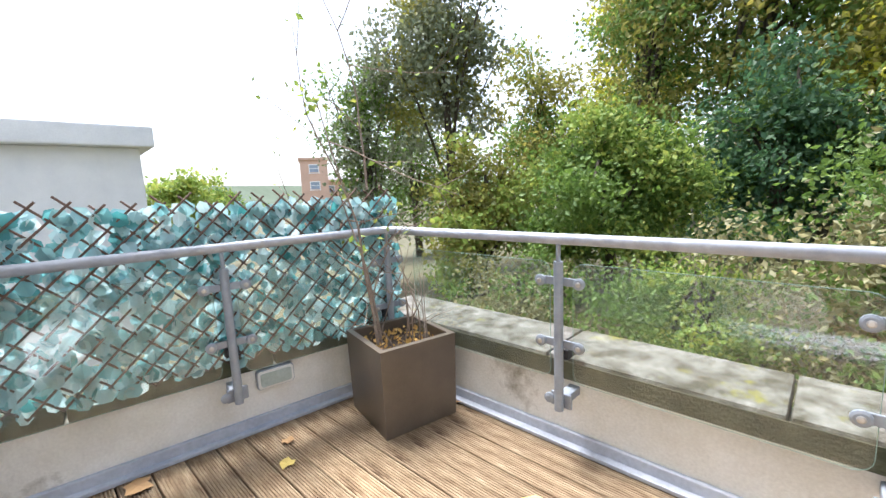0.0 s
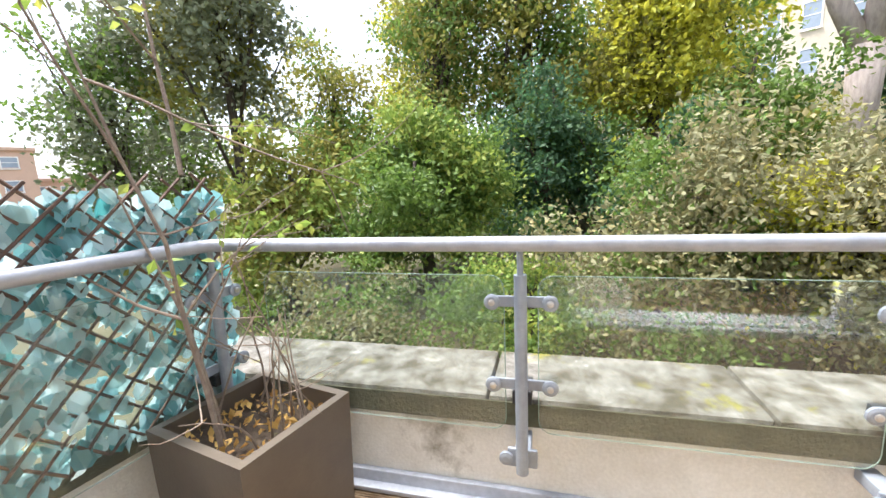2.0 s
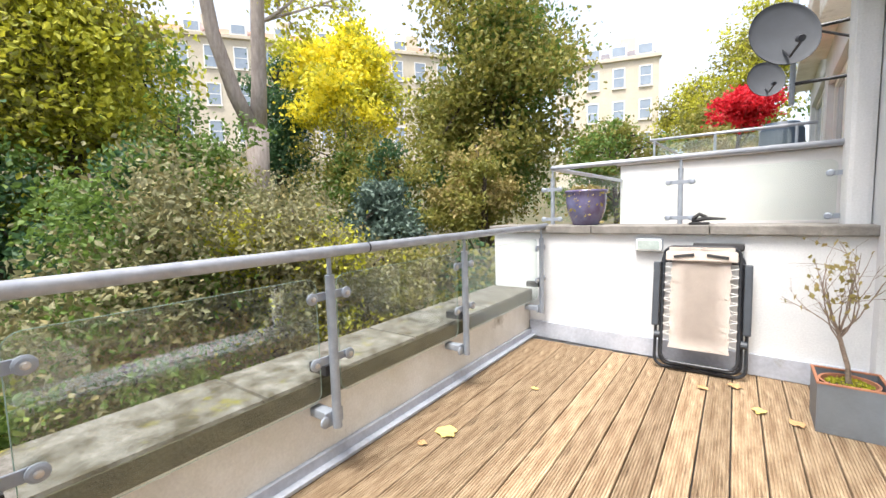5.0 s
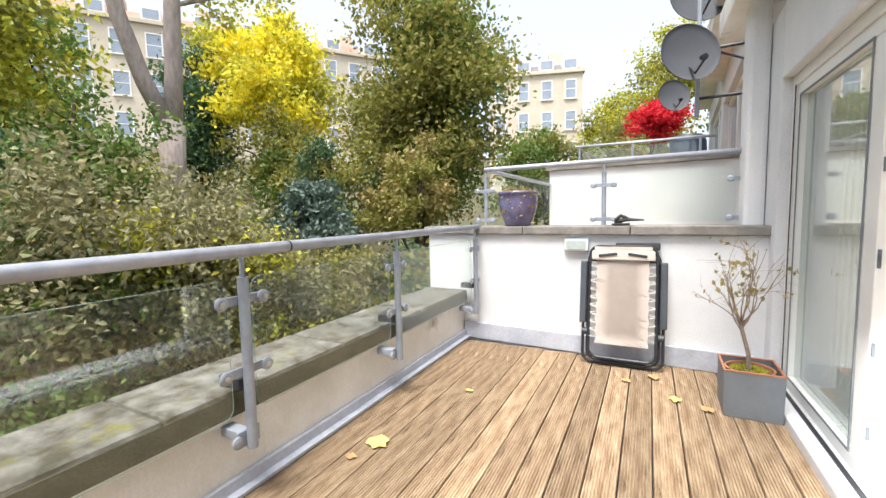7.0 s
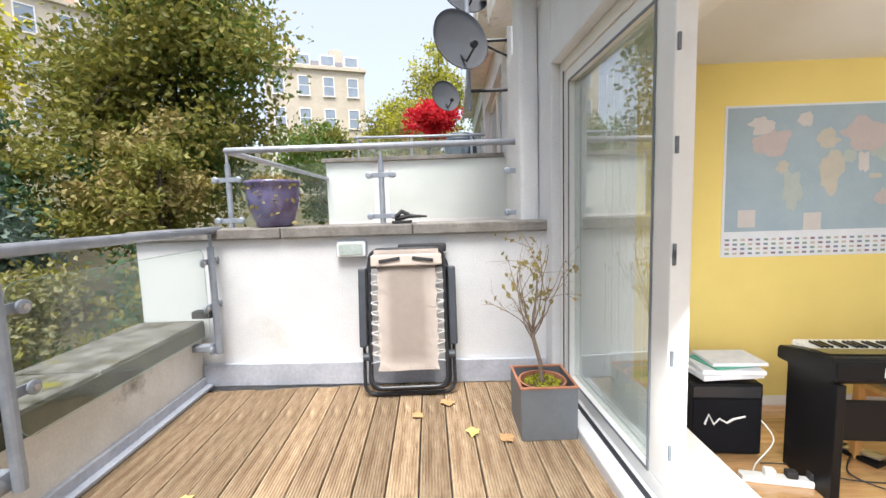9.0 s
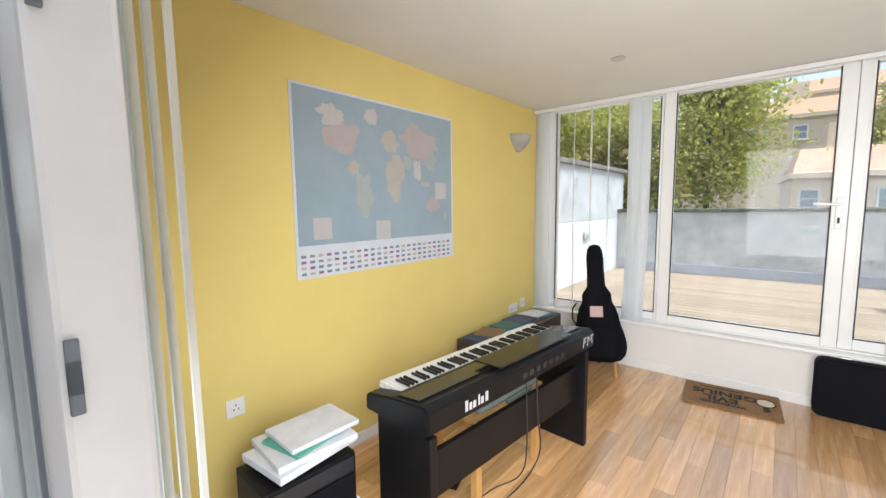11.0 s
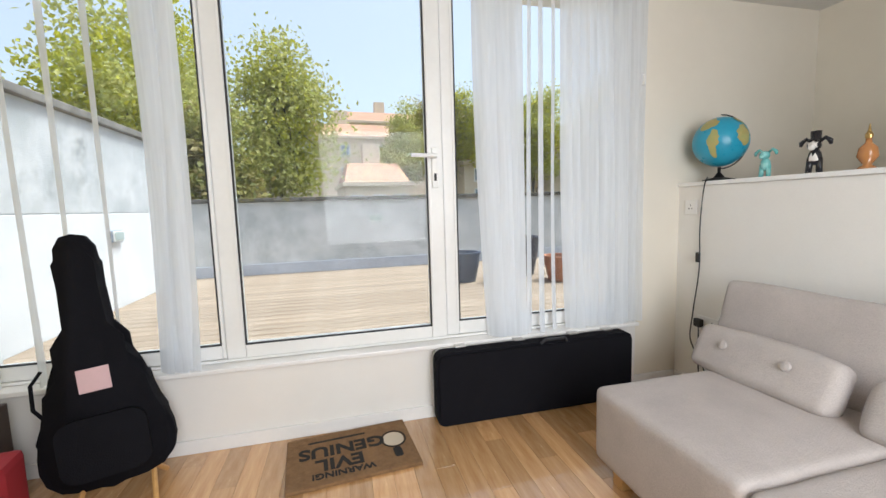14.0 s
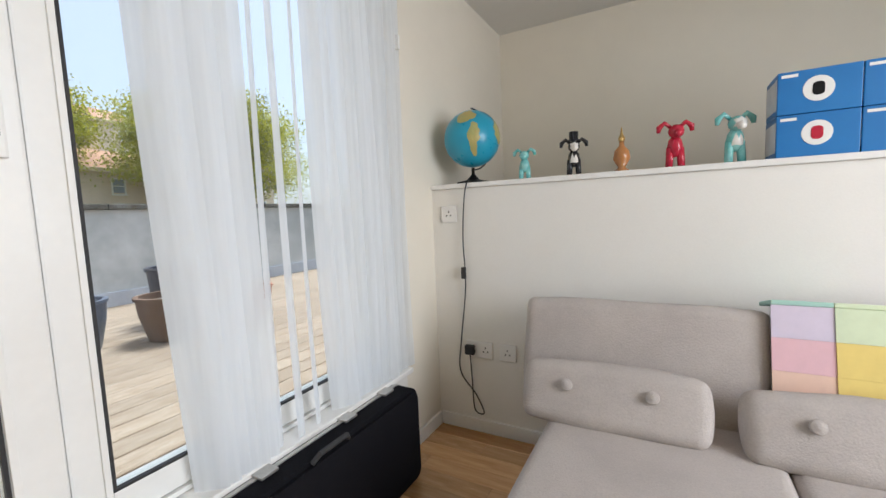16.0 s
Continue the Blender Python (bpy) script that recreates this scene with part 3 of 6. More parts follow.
for k in range(18):
    b = part("board", board_mesh, DECK, deck)
    b.location = (0.115 + k * 0.1475, -0.1 + (k * 37 % 11) * 0.002, -0.0015 * (k * 5 % 3))
solid("ground_slab", box(-0.3, -1, -0.5, 3.3, 6, -0.045), RUBBER, D, "dark roof membrane under the decking", "roof")

# ---- willow screen ----
screen = thing("willow_screen", F @ Matrix.Translation((0, -0.115, 0)), "expanding brown willow trellis with artificial blue-green leaves", "screen")
rng = np.random.default_rng(4)
LZ0, LZ1, LX0, LX1 = 0.47, 1.37, -3.1, -0.1
step = 0.115
k = 0
for sgn in (1, -1):
    x = LX0 - 1.2
    while x < LX1 + 1.2:
        pts = []
        h = LZ1 - LZ0 + 0.05
        xa, xb = x, x + sgn * h
        z0, z1 = LZ0, LZ1 + 0.06 * float(rng.random())
        lo, hi = min(xa, xb), max(xa, xb)
        # trim the slat to the width of the screen
        t0, t1 = 0.0, 1.0
        for lim, side in ((LX0, -1), (LX1, 1)):
            va, vb = (xa - lim) * side, (xb - lim) * side
            if va > 0 and vb > 0:
                t1 = -1
            elif va > 0:
                t0 = max(t0, va / (va - vb))
            elif vb > 0:
                t1 = min(t1, va / (va - vb))
        if t1 - t0 > 0.08:
            a = Vector((xa + (xb - xa) * t0, -0.006 * sgn, z0 + (z1 - z0) * t0))
            b = Vector((xa + (xb - xa) * t1, -0.006 * sgn, z0 + (z1 - z0) * t1))
            mid = (a + b) / 2 + Vector((float(rng.normal()) * 0.006, 0, float(rng.normal()) * 0.006))
            part("slat", tube([a, mid, b], 0.0058, 5), LATTICE, screen)
        x += step
n = 2600
cx = rng.uniform(LX0, LX1 + 0.02, n)
cz = LZ0 + 0.0 + (LZ1 - LZ0 - 0.02) * rng.random(n) ** 0.95
cen = np.stack([cx, rng.normal(0.018, 0.014, n), cz], 1)
u = np.stack([rng.normal(0, 0.5, n), rng.normal(0, 0.25, n), -np.ones(n)], 1)
u /= np.linalg.norm(u, axis=1)[:, None]
v = np.stack([np.ones(n), rng.normal(0, 0.35, n), rng.normal(0, 0.4, n)], 1)
v -= u * (u * v).sum(1)[:, None]
v /= np.linalg.norm(v, axis=1)[:, None]
s = rng.uniform(0.05, 0.085, n)[:, None]
nr = np.cross(u, v)
ring = [cen - u * s * 0.5, cen - u * s * 0.2 + v * s * 0.42, cen + u * s * 0.25 + v * s * 0.4, cen + u * s * 0.55, cen + u * s * 0.25 - v * s * 0.4, cen - u * s * 0.2 - v * s * 0.42]
ring = [q + nr * s * (0.0 if j in (0, 3) else 0.14) for j, q in enumerate(ring)]
vv = np.stack(ring, 1).reshape(-1, 3)
i = np.arange(n) * 6
ff = np.concatenate([np.stack([i, i + 1, i + 2, i + 3], 1), np.stack([i, i + 3, i + 4, i + 5], 1)])
me = bpy.data.meshes.new("leaf")
me.from_pydata(vv.tolist(), [], ff.tolist())
me.materials.append(TEAL_A)
lf = part("leaf_cover", me, TEAL_A, screen, "blue-green plastic leaves")
lf["kind"] = "stuff"


def bulkhead(m, w, h, label):
    t = thing("bulkhead_light", m, label, "light")
    part("housing", moved(prism(rounded(-w / 2, w / 2, -h / 2, h / 2, 0.02), 0, 0.03), UP), STEEL, t)
    part("bezel", moved(prism(rounded(-w / 2 + 0.006, w / 2 - 0.006, -h / 2 + 0.006, h / 2 - 0.006, 0.018), 0.03, 0.04), UP), PVC, t)
    part("lens", moved(prism(rounded(-w / 2 + 0.02, w / 2 - 0.02, -h / 2 + 0.02, h / 2 - 0.02, 0.012), 0.04, 0.046), UP), LAMP_GLASS, t)
    return t


FLIP = Matrix.Rotation(radians(180), 4, "Z")
bulkhead(Matrix.Translation((1.615, 0.001, 0.972)) @ FLIP, 0.21, 0.115, "oval grey bulkhead light with frosted lens on the white wall")
bulkhead(F @ Matrix.Translation((-0.95, -0.001, 0.295)), 0.22, 0.12, "oval grey bulkhead light low on the rendered parapet")


def twig(bm, start, direction, length, r, rng, depth, leafpts, bend=0.25, forks=3):
    pts, p, d = [Vector(start)], Vector(start), Vector(direction).normalized()
    n = 6
    for k in range(n):
        d = (d + Vector(rng.normal(size=3)) * bend * 0.35).normalized()
        p = p + d * length / n
        pts.append(p.copy())
    tube(pts, [r * (1 - 0.7 * k / n) for k in range(n + 1)], 5, bm)
    leafpts += pts[2:]
    if depth:
        for k in range(forks):
            q = pts[int(rng.integers(2, n))]
            twig(bm, q, d + Vector(rng.normal(size=3)) * 0.7, length * 0.55, r * 0.5, rng, depth - 1, leafpts, bend, forks)


# ---- bronze planter ----
def hollow_box(w, d, h, wall, lip, taper=0.0):
    """An open square tub with a thick folded rim."""
    bm = bmesh.new()
    ringz = [(0, 0.0, -taper), (0, h, 0), (-wall, h, 0), (-wall, h - lip, 0)]
    rings = []
    for off, z, tp in ringz:
        a, b = w / 2 + off + tp, d / 2 + off + tp
        rings.append([bm.verts.new((x, y, z)) for x, y in ((-a, -b), (a, -b), (a, b), (-a, b))])
    for p, q in zip(rings, rings[1:]):
        for k in range(4):
            bm.faces.new((p[k], p[(k + 1) % 4], q[(k + 1) % 4], q[k]))
    bm.faces.new(rings[0][::-1])
    bmesh.ops.bevel(bm, geom=[e for e in bm.edges if e.calc_face_angle(0) > 0.5], offset=0.006, segments=2, affect="EDGES")
    return bm


def soil_bed(w, d, z):
    bm = bmesh.new()
    bmesh.ops.create_grid(bm, x_segments=14, y_segments=14, size=0.5, matrix=Matrix.LocRotScale((0, 0, z), None, (w, d, 1)))
    for v in bm.verts:
        v.co.z += noise.noise(v.co * 9) * 0.02
    return bm


pl = thing("planter", Matrix.Translation((2.12, 4.77, 0)) @ Matrix.Rotation(radians(-9), 4, "Z"), "large square bronze-brown planter with bare woody stems on the deck", "planter")
part("tub", hollow_box(0.5, 0.5, 0.52, 0.035, 0.12, 0.01), PLANTER, pl)
part("soil", soil_bed(0.44, 0.44, 0.43), SOIL, pl)
rng = np.random.default_rng(11)
pts = []
bm = bmesh.new()
for x, y, h, dx, dy in ((-0.15, -0.02, 1.55, -0.05, 0.0), (-0.1, 0.05, 1.0, -0.08, 0.05)):
    twig(bm, (x, y, 0.42), (dx, dy, 1), h, 0.011, rng, 2, pts, 0.28, 3)
twig(bm, (-0.15, 0.0, 1.4), (0.05, 0.05, 1), 1.1, 0.008, rng, 2, pts, 0.4, 3)
shrub = thing("leggy_shrub", pl.matrix_world.copy(), "tall leggy bare shrub with a few green leaves in the planter", "shrub")
part("stem", bm, TWIG, shrub)
sel = [pts[k] for k in rng.integers(0, len(pts), 150)]
part("foliage", leaves_mesh("foliage", [tuple(q + Vector(rng.normal(size=3)) * 0.02) for q in sel], rng.uniform(0.03, 0.055, len(sel)), L_BRIGHT, rng), None, shrub)
dead = thing("dead_plant", pl.matrix_world.copy(), "dry brown dead stems standing in the bronze planter", "dead plant")
pts2 = []
for k in range(9):
    bm = bmesh.new()
    twig(bm, (rng.uniform(-0.12, 0.19), rng.uniform(-0.17, 0.17), 0.42), (rng.normal() * 0.15, rng.normal() * 0.15, 1), rng.uniform(0.25, 0.85), 0.0055, rng, 1, pts2, 0.3, 2)
    part("stem", bm, TWIG, dead)
part("dry_leaves", leaves_mesh("dry_leaves", [(rng.uniform(-0.2, 0.2), rng.uniform(-0.2, 0.2), 0.45 + rng.random() * 0.04) for k in range(160)], rng.uniform(0.02, 0.045, 160), L_DRY, rng), None, dead)

# ---- zinc planter with small bare tree ----
zp = thing("zinc_planter", Matrix.Translation((0.432, 0.625, 0)) @ Matrix.Rotation(radians(2), 4, "Z"), "grey zinc cube planter with a rusty rim on the deck", "planter")
part("tub", hollow_box(0.3, 0.31, 0.285, 0.012, 0.06, 0.004), ZINC, zp)
part("rim", join(join(box(-0.153, -0.158, 0.281, 0.153, -0.142, 0.291, 0.002), box(-0.153, 0.142, 0.281, 0.153, 0.158, 0.291, 0.002)), join(box(-0.153, -0.1415, 0.281, -0.138, 0.1415, 0.291, 0.002), box(0.138, -0.1415, 0.281, 0.153, 0.1415, 0.291, 0.002))), TERRACOTTA, zp, "rusty brown rim")
pot = thing("terracotta_pot", zp.matrix_world.copy(), "round terracotta pot with mossy soil inside the zinc planter", "pot")
part("pot_rim", lathe([(0.11, 0.1), (0.128, 0.262), (0.132, 0.27), (0.12, 0.27), (0.118, 0.24)], 28), TERRACOTTA, pot, smooth=False)
part("soil", lathe([(0.117, 0.24), (0.1, 0.252), (0.02, 0.262)], 20), SOIL, pot)
part("moss", leaves_mesh("moss", [(0.1 * math.sqrt(rng.random()) * math.cos(a), 0.1 * math.sqrt(rng.random()) * math.sin(a), 0.26) for a in rng.uniform(0, 6.28, 420)], rng.uniform(0.012, 0.026, 420), L_GOLD, rng), None, pot)
small = thing("bare_sapling", zp.matrix_world.copy(), "small bare sapling with dried brown leaves in the zinc planter", "sapling")
bm = bmesh.new()
pts = []
tube([(0, 0, 0.24), (0.01, 0.005, 0.36), (0.04, 0, 0.48), (0.055, -0.01, 0.56)], [0.014, 0.012, 0.011, 0.009], 8, bm)
for k in range(13):
    a = k * 2.4
    twig(bm, (0.05, -0.008, 0.5 + 0.005 * k), (math.cos(a) * 0.55, math.sin(a) * 0.55, 1), rng.uniform(0.3, 0.58), 0.0048, rng, 2, pts, 0.35, 2)
part("stem", bm, TWIG, small)
sel = [pts[k] for k in rng.integers(0, len(pts), 110)]
part("dry_leaves", leaves_mesh("dry_leaves", [tuple(q) for q in sel], rng.uniform(0.02, 0.05, len(sel)), L_RUST, rng, 1.0), None, small)

# ---- folded lounger against the party wall ----
lo = thing("folded_recliner", Matrix.Translation((1.22, 0.2, 0.0)) @ Matrix.Rotation(radians(3), 4, "Z") @ Matrix.Rotation(radians(9), 4, "X"), "folded reclining garden chair with beige sling leaning on the wall", "garden chair")


def loop_tube(w, z0, z1, y, r, cr=0.07, bm=None):
    pts = []
    for cx, cz, a0 in ((w / 2 - cr, z1 - cr, 0), (-w / 2 + cr, z1 - cr, 90), (-w / 2 + cr, z0 + cr, 180), (w / 2 - cr, z0 + cr, 270)):
        for k in range(6):
            a = radians(a0 + k * 18)
            pts.append((cx + cr * math.cos(a), y, cz + cr * math.sin(a)))
    return tube(pts + pts[:1], r, 8, bm)


part("outer_frame", loop_tube(0.6, 0.012, 0.86, 0.02, 0.012), DARK_METAL, lo)
part("inner_frame", loop_tube(0.5, 0.06, 0.975, 0.06, 0.012), DARK_METAL, lo)
part("rear_frame", loop_tube(0.54, 0.03, 0.93, -0.02, 0.012), DARK_METAL, lo)
bm = bmesh.new()
rows = []
for k in range(17):
    z = 0.18 + k * 0.79 / 16
    hw = 0.2 - (0.012 if k % 2 else 0)
    if k > 14:
        hw = 0.215
    yy = 0.078 + 0.012 * math.sin(k / 16 * math.pi) + (0.03 if k == 0 else 0)
    rows.append([bm.verts.new((x * hw, yy + 0.006 * math.sin(4 * x + k), z)) for x in (-1, -0.5, 0, 0.5, 1)])
for a, b in zip(rows, rows[1:]):
    for k in range(4):
        bm.faces.new((a[k], a[k + 1], b[k + 1], b[k]))
bmesh.ops.solidify(bm, geom=bm.faces[:], thickness=0.006)
part("sling", bm, CANVAS, lo, "beige woven sling", True)
part("head_pillow", moved(box(-0.235, 0.0, 0.0, 0.235, 0.022, 0.075, 0.01), Matrix.Translation((0, 0.086, 0.86))), CANVAS, lo)
for s in (-1, 1):
    part("strap", moved(box(-0.07, 0, -0.011, 0.07, 0.006, 0.011, 0.002), Matrix.Translation((s * 0.11, 0.11, 0.9)) @ Matrix.Rotation(radians(s * 8), 4, "Y")), RUBBER, lo)
    part("armrest", box(s * 0.275, 0.0, 0.33, s * 0.325, 0.075, 0.85, 0.012), GREY_PLASTIC, lo, "dark grey plastic armrest")
    part("hinge", moved(lathe([(0.028, -0.02), (0.028, 0.02)], 14), Matrix.Translation((s * 0.285, 0.03, 0.26)) @ Matrix.Rotation(radians(90), 4, "Y")), GREY_PLASTIC, lo)
    bm = bmesh.new()
    for k in range(18):
        z = 0.24 + k * 0.033
        tube([(s * 0.19, 0.088, z), (s * 0.243, 0.066, z + (0.014 if k % 2 else -0.014))], 0.0028, 5, bm)
    part("lacing", bm, PVC, lo, "white elastic lacing")["kind"] = "stuff"
part("headrest_bar", box(-0.27, -0.01, 0.95, 0.06, 0.03, 1.01, 0.014), RUBBER, lo, "black plastic headrest")

# ---- fallen leaves on the deck ----
def fallen_leaf(m, size, material, label, seed):
    r = random.Random(seed)
    bm = bmesh.new()
    n = 11
    c = bm.verts.new((0, 0, 0.006))
    ring = []
    for k in range(n):
        a = 2 * math.pi * k / n
        q = size * (0.46 if k % 2 else 0.36) * (0.8 + 0.4 * r.random()) * (1.3 if k in (0, 1, n - 1) else 1)
        ring.append(bm.verts.new((q * math.cos(a), q * math.sin(a), 0.004 + 0.014 * r.random())))
    for k in range(n):
        bm.faces.new((c, ring[k], ring[(k + 1) % n]))
    t = solid("fallen_leaf", bm, material, m, label, "leaf", "thing", group="fallen leaves")
    return t


LEAF_Y = flat("yellow_fallen_leaf", (0.72, 0.55, 0.16), 0.6)
LEAF_B = flat("tan_fallen_leaf", (0.46, 0.28, 0.13), 0.7)
for k, (x, y, s, c) in enumerate(((2.25, 2.03, 0.13, 0), (0.825, 0.693, 0.09, 0), (0.649, 0.757, 0.09, 1), (0.973, 0.347, 0.1, 1), (1.37, 4.79, 0.09, 0), (2.42, 4.6, 0.1, 1), (0.78, 5.17, 0.14, 1), (0.68, 5.05, 0.12, 1), (1.45, 4.98, 0.08, 1), (2.0, 3.7, 0.13, 0), (1.15, 0.5, 0.08, 1), (2.3, 2.2, 0.06, 1), (2.1, 1.2, 0.06, 0))):
    fallen_leaf(pose(x, y, 0.001, 0, 0, k * 47), s, LEAF_B if c else LEAF_Y, "curled tan fallen leaf on the deck" if c else "yellow fallen leaf lying on the deck", k)

# ---- next terraces along the facade ----
np_post = []
for x in (2.62, 1.44, 0.4):
    t = thing("balustrade_post", Matrix.Translation((x, -0.3, 0)), "grey steel post of the neighbouring balustrade on the party wall", "post", "neighbour posts")
    part("pole", tube([(0, 0, 1.136), (0, 0, 1.62)], 0.021, 12), STEEL, t)
    part("spigot", tube([(0, 0, 1.6), (0, 0, 1.7)], 0.011, 8), STEEL, t)
    for z in (1.19, 1.5):
        part("arm", box(-0.09, 0.01, z - 0.018, 0.09, 0.02, z + 0.018, 0.003), STEEL, t)
        for s in (-1, 1):
            part("disc", moved(lathe([(0.026, 0), (0.026, 0.012), (0.016, 0.017)], 14), Matrix.Translation((s * 0.09, 0.02, z)) @ Matrix.Rotation(radians(-90), 4, "X")), STEEL, t)
nh = thing("handrail", I4, "grey steel handrail of the neighbouring terrace", "handrail")
part("bar", tube([(0.3, -0.3, 1.715), (2.55, -0.3, 1.722), (2.625, -0.305, 1.722), (2.64, -0.36, 1.722), (2.74, -3.3, 1.722)], 0.024, 14), RAIL, nh, smooth=True)
gt = thing("glass_balustrade", Matrix.Translation((0, -0.285, 0)), "clear glass balustrade of the neighbouring terrace", "balustrade")
for a, b in ((0.45, 1.38), (1.5, 2.56)):
    g = part("panel", moved(prism(rounded(a, b, 1.16, 1.6), -0.005, 0.005), UP), GLASS, gt)
    g.visible_shadow = False
solid("floor_neighbour", box(0.2, -3.6, 0.6, 2.9, -0.361, 0.72), DECK, I4, "timber deck of the neighbouring terrace", "deck")
solid("wall_party_far", box(0.1, -3.55, -3.0, 2.75, -3.2, 1.95, 0.01), RENDER_WHITE, I4, "white rendered wall of the next terrace", "wall")
solid("coping_party_far", box(0.15, -3.6, 1.951, 2.8, -3.15, 2.01, 0.008), COPING_GREY, I4, "grey stone coping of the next party wall", "coping")
solid("wall_neighbour_parapet", box(2.76, -3.55, -3.0, 3.05, -0.41, 1.0, 0.01), RENDER_WHITE, I4, "white parapet of the neighbouring terrace", "wall")
fh = thing("handrail", I4, "grey steel handrail of the terrace beyond", "handrail")
part("bar", tube([(0.4, -3.4, 2.31), (2.35, -3.4, 2.33), (2.36, -6.5, 2.33)], 0.022, 12), RAIL, fh, smooth=True)
for x in (2.3, 1.5, 0.6):
    part("post", tube([(x, -3.4, 2.011), (x, -3.4, 2.32)], 0.018, 10), STEEL, fh)
part("panel", moved(prism(rounded(0.65, 2.25, 2.03, 2.26), -3.385 + 0, -3.375), Matrix(((1, 0, 0, 0), (0, 0, 1, 0), (0, 1, 0, 0), (0, 0, 0, 1)))), GLASS, fh)
solid("floor_beyond", box(0.1, -8.5, 1.2, 2.8, -3.56, 1.4), DECK, I4, "timber deck of the terrace beyond", "deck")
# facade of the neighbours, stepping up the hill
for k, (y0, y1, z) in enumerate(((-3.5, -1.25, 0.9), (-8.0, -3.52, 1.6), (-14.0, -8.02, 2.2))):
    x = 0.12 - 0.05 * k
    solid("wall_neighbour_facade", join(box(-0.6, y0, -3.0, x, y0 + 0.7, z + 2.6, 0.01), join(box(-0.6, y1 - 0.45, -3, x, y1, z + 2.6, 0.01), box(-0.6, y0 + 0.701, z + 1.95, x, y1 - 0.451, z + 2.6, 0.01))), RENDER_WHITE, I4, "white rendered facade of the neighbouring house", "wall")
    solid("canopy_neighbour", box(-0.6, y0 + 0.02, z + 2.601, x + 0.42, y1 - 0.2, z + 2.78, 0.012), RENDER_DIRTY, I4, "concrete canopy of the neighbouring house", "canopy")
    nd = thing("door_neighbour", I4, "white glazed terrace door of the neighbouring house", "door", kind="structure")
    ya, yb = y0 + 0.71, y1 - 0.46
    for c0, c1 in ((ya, (ya + yb) / 2 - 0.01), ((ya + yb) / 2 + 0.01, yb)):
        part("frame", join(join(box(x - 0.2, c0, z - 0.9, x - 0.1, c0 + 0.08, z + 1.94, 0.006), box(x - 0.2, c1 - 0.08, z - 0.9, x - 0.1, c1, z + 1.94, 0.006)), box(x - 0.2, c0 + 0.081, z + 1.85, x - 0.1, c1 - 0.081, z + 1.94, 0.006)), PVC, nd)
        part("pane", box(x - 0.16, c0 + 0.081, z - 0.9, x - 0.15, c1 - 0.081, z + 1.849), FAR_PANE, nd)
solid("pilaster_neighbour", box(0.125, -1.6, 0.9, 0.3, -1.3, 5.4, 0.03), RENDER_WHITE, I4, "white rendered pilaster between the houses", "pilaster")


def dish(m, r, label):
    t = thing("satellite_dish", m, label, "satellite dish")
    bm = bmesh.new()
    prof = [(r * k / 6, 0.16 * r * (k / 6) ** 2) for k in range(1, 7)]
    lathe(prof + [(r * 1.02, 0.16 * r + 0.01)] + [(q, z - 0.012) for q, z in reversed(prof)], 28, bm)
    part("reflector", moved(bm, Matrix.Rotation(radians(90), 4, "X") @ Matrix.Diagonal((0.92, 1, 1, 1))), DISH, t, smooth=True)
    part("arm", tube([(0, 0.03, -0.1), (0, -0.1, -r * 0.85), (0, -r * 0.9, -r * 0.75)], 0.012, 6), DARK_METAL, t)
    part("receiver", tube([(0, -r * 0.95, -r * 0.7), (0, -r * 0.8, -r * 0.62)], 0.03, 10), DARK_METAL, t)
    part("mount", box(-0.05, 0.01, -0.12, 0.05, 0.12, 0.08, 0.01), DARK_METAL, t)
    return t


dish(Matrix.Translation((0.8, -1.35, 2.85)) @ Matrix.Rotation(radians(205), 4, "Z") @ Matrix.Rotation(radians(-14), 4, "X"), 0.31, "grey mesh satellite dish on a wall bracket beside the facade")
dish(Matrix.Translation((0.72, -1.95, 3.65)) @ Matrix.Rotation(radians(200), 4, "Z") @ Matrix.Rotation(radians(-14), 4, "X"), 0.33, "grey satellite dish higher up on the same pole")
dish(Matrix.Translation((1.0, -5.2, 3.35)) @ Matrix.Rotation(radians(205), 4, "Z") @ Matrix.Rotation(radians(-14), 4, "X"), 0.3, "grey satellite dish on the house beyond")
pole = thing("dish_pole", I4, "steel pole with wall brackets carrying the satellite dishes", "pole")
part("mast", tube([(0.7, -1.6, 2.25), (0.7, -1.6, 4.2)], 0.024, 10), STEEL, pole)
for z in (2.45, 2.95):
    part("bracket", tube([(0.2, -1.6, z), (0.72, -1.6, z)], 0.018, 8), DARK_METAL, pole)
part("brace", tube([(0.2, -1.62, 2.75), (0.6, -1.62, 2.95)], 0.012, 8), DARK_METAL, pole)

gp = thing("glazed_pot", Matrix.Translation((2.22, -0.17, 1.136)), "purple-blue glazed pot with trailing plants on the party wall", "pot")
part("pot", lathe([(0.11, 0), (0.13, 0.01), (0.175, 0.14), (0.19, 0.24), (0.185, 0.3), (0.2, 0.315), (0.2, 0.335), (0.18, 0.335), (0.17, 0.29)], 36), BLUE_GLAZE, gp, smooth=True)
part("soil", lathe([(0.17, 0.29), (0.05, 0.31)], 20), SOIL, gp)
rng = np.random.default_rng(5)
tr = [(2.22 - 2.22 + 0.19 * math.cos(a) * q, 0.19 * math.sin(a) * q, 0.32 + rng.normal() * 0.03 - (0.25 * rng.random() ** 2 if q > 0.9 else 0)) for a, q in zip(rng.uniform(0, 6.28, 420), rng.uniform(0.2, 1.15, 420))]
part("trailing_plant", leaves_mesh("trailing_plant", tr, rng.uniform(0.02, 0.05, 420), L_RUST, rng), None, gp)["kind"] = "stuff"
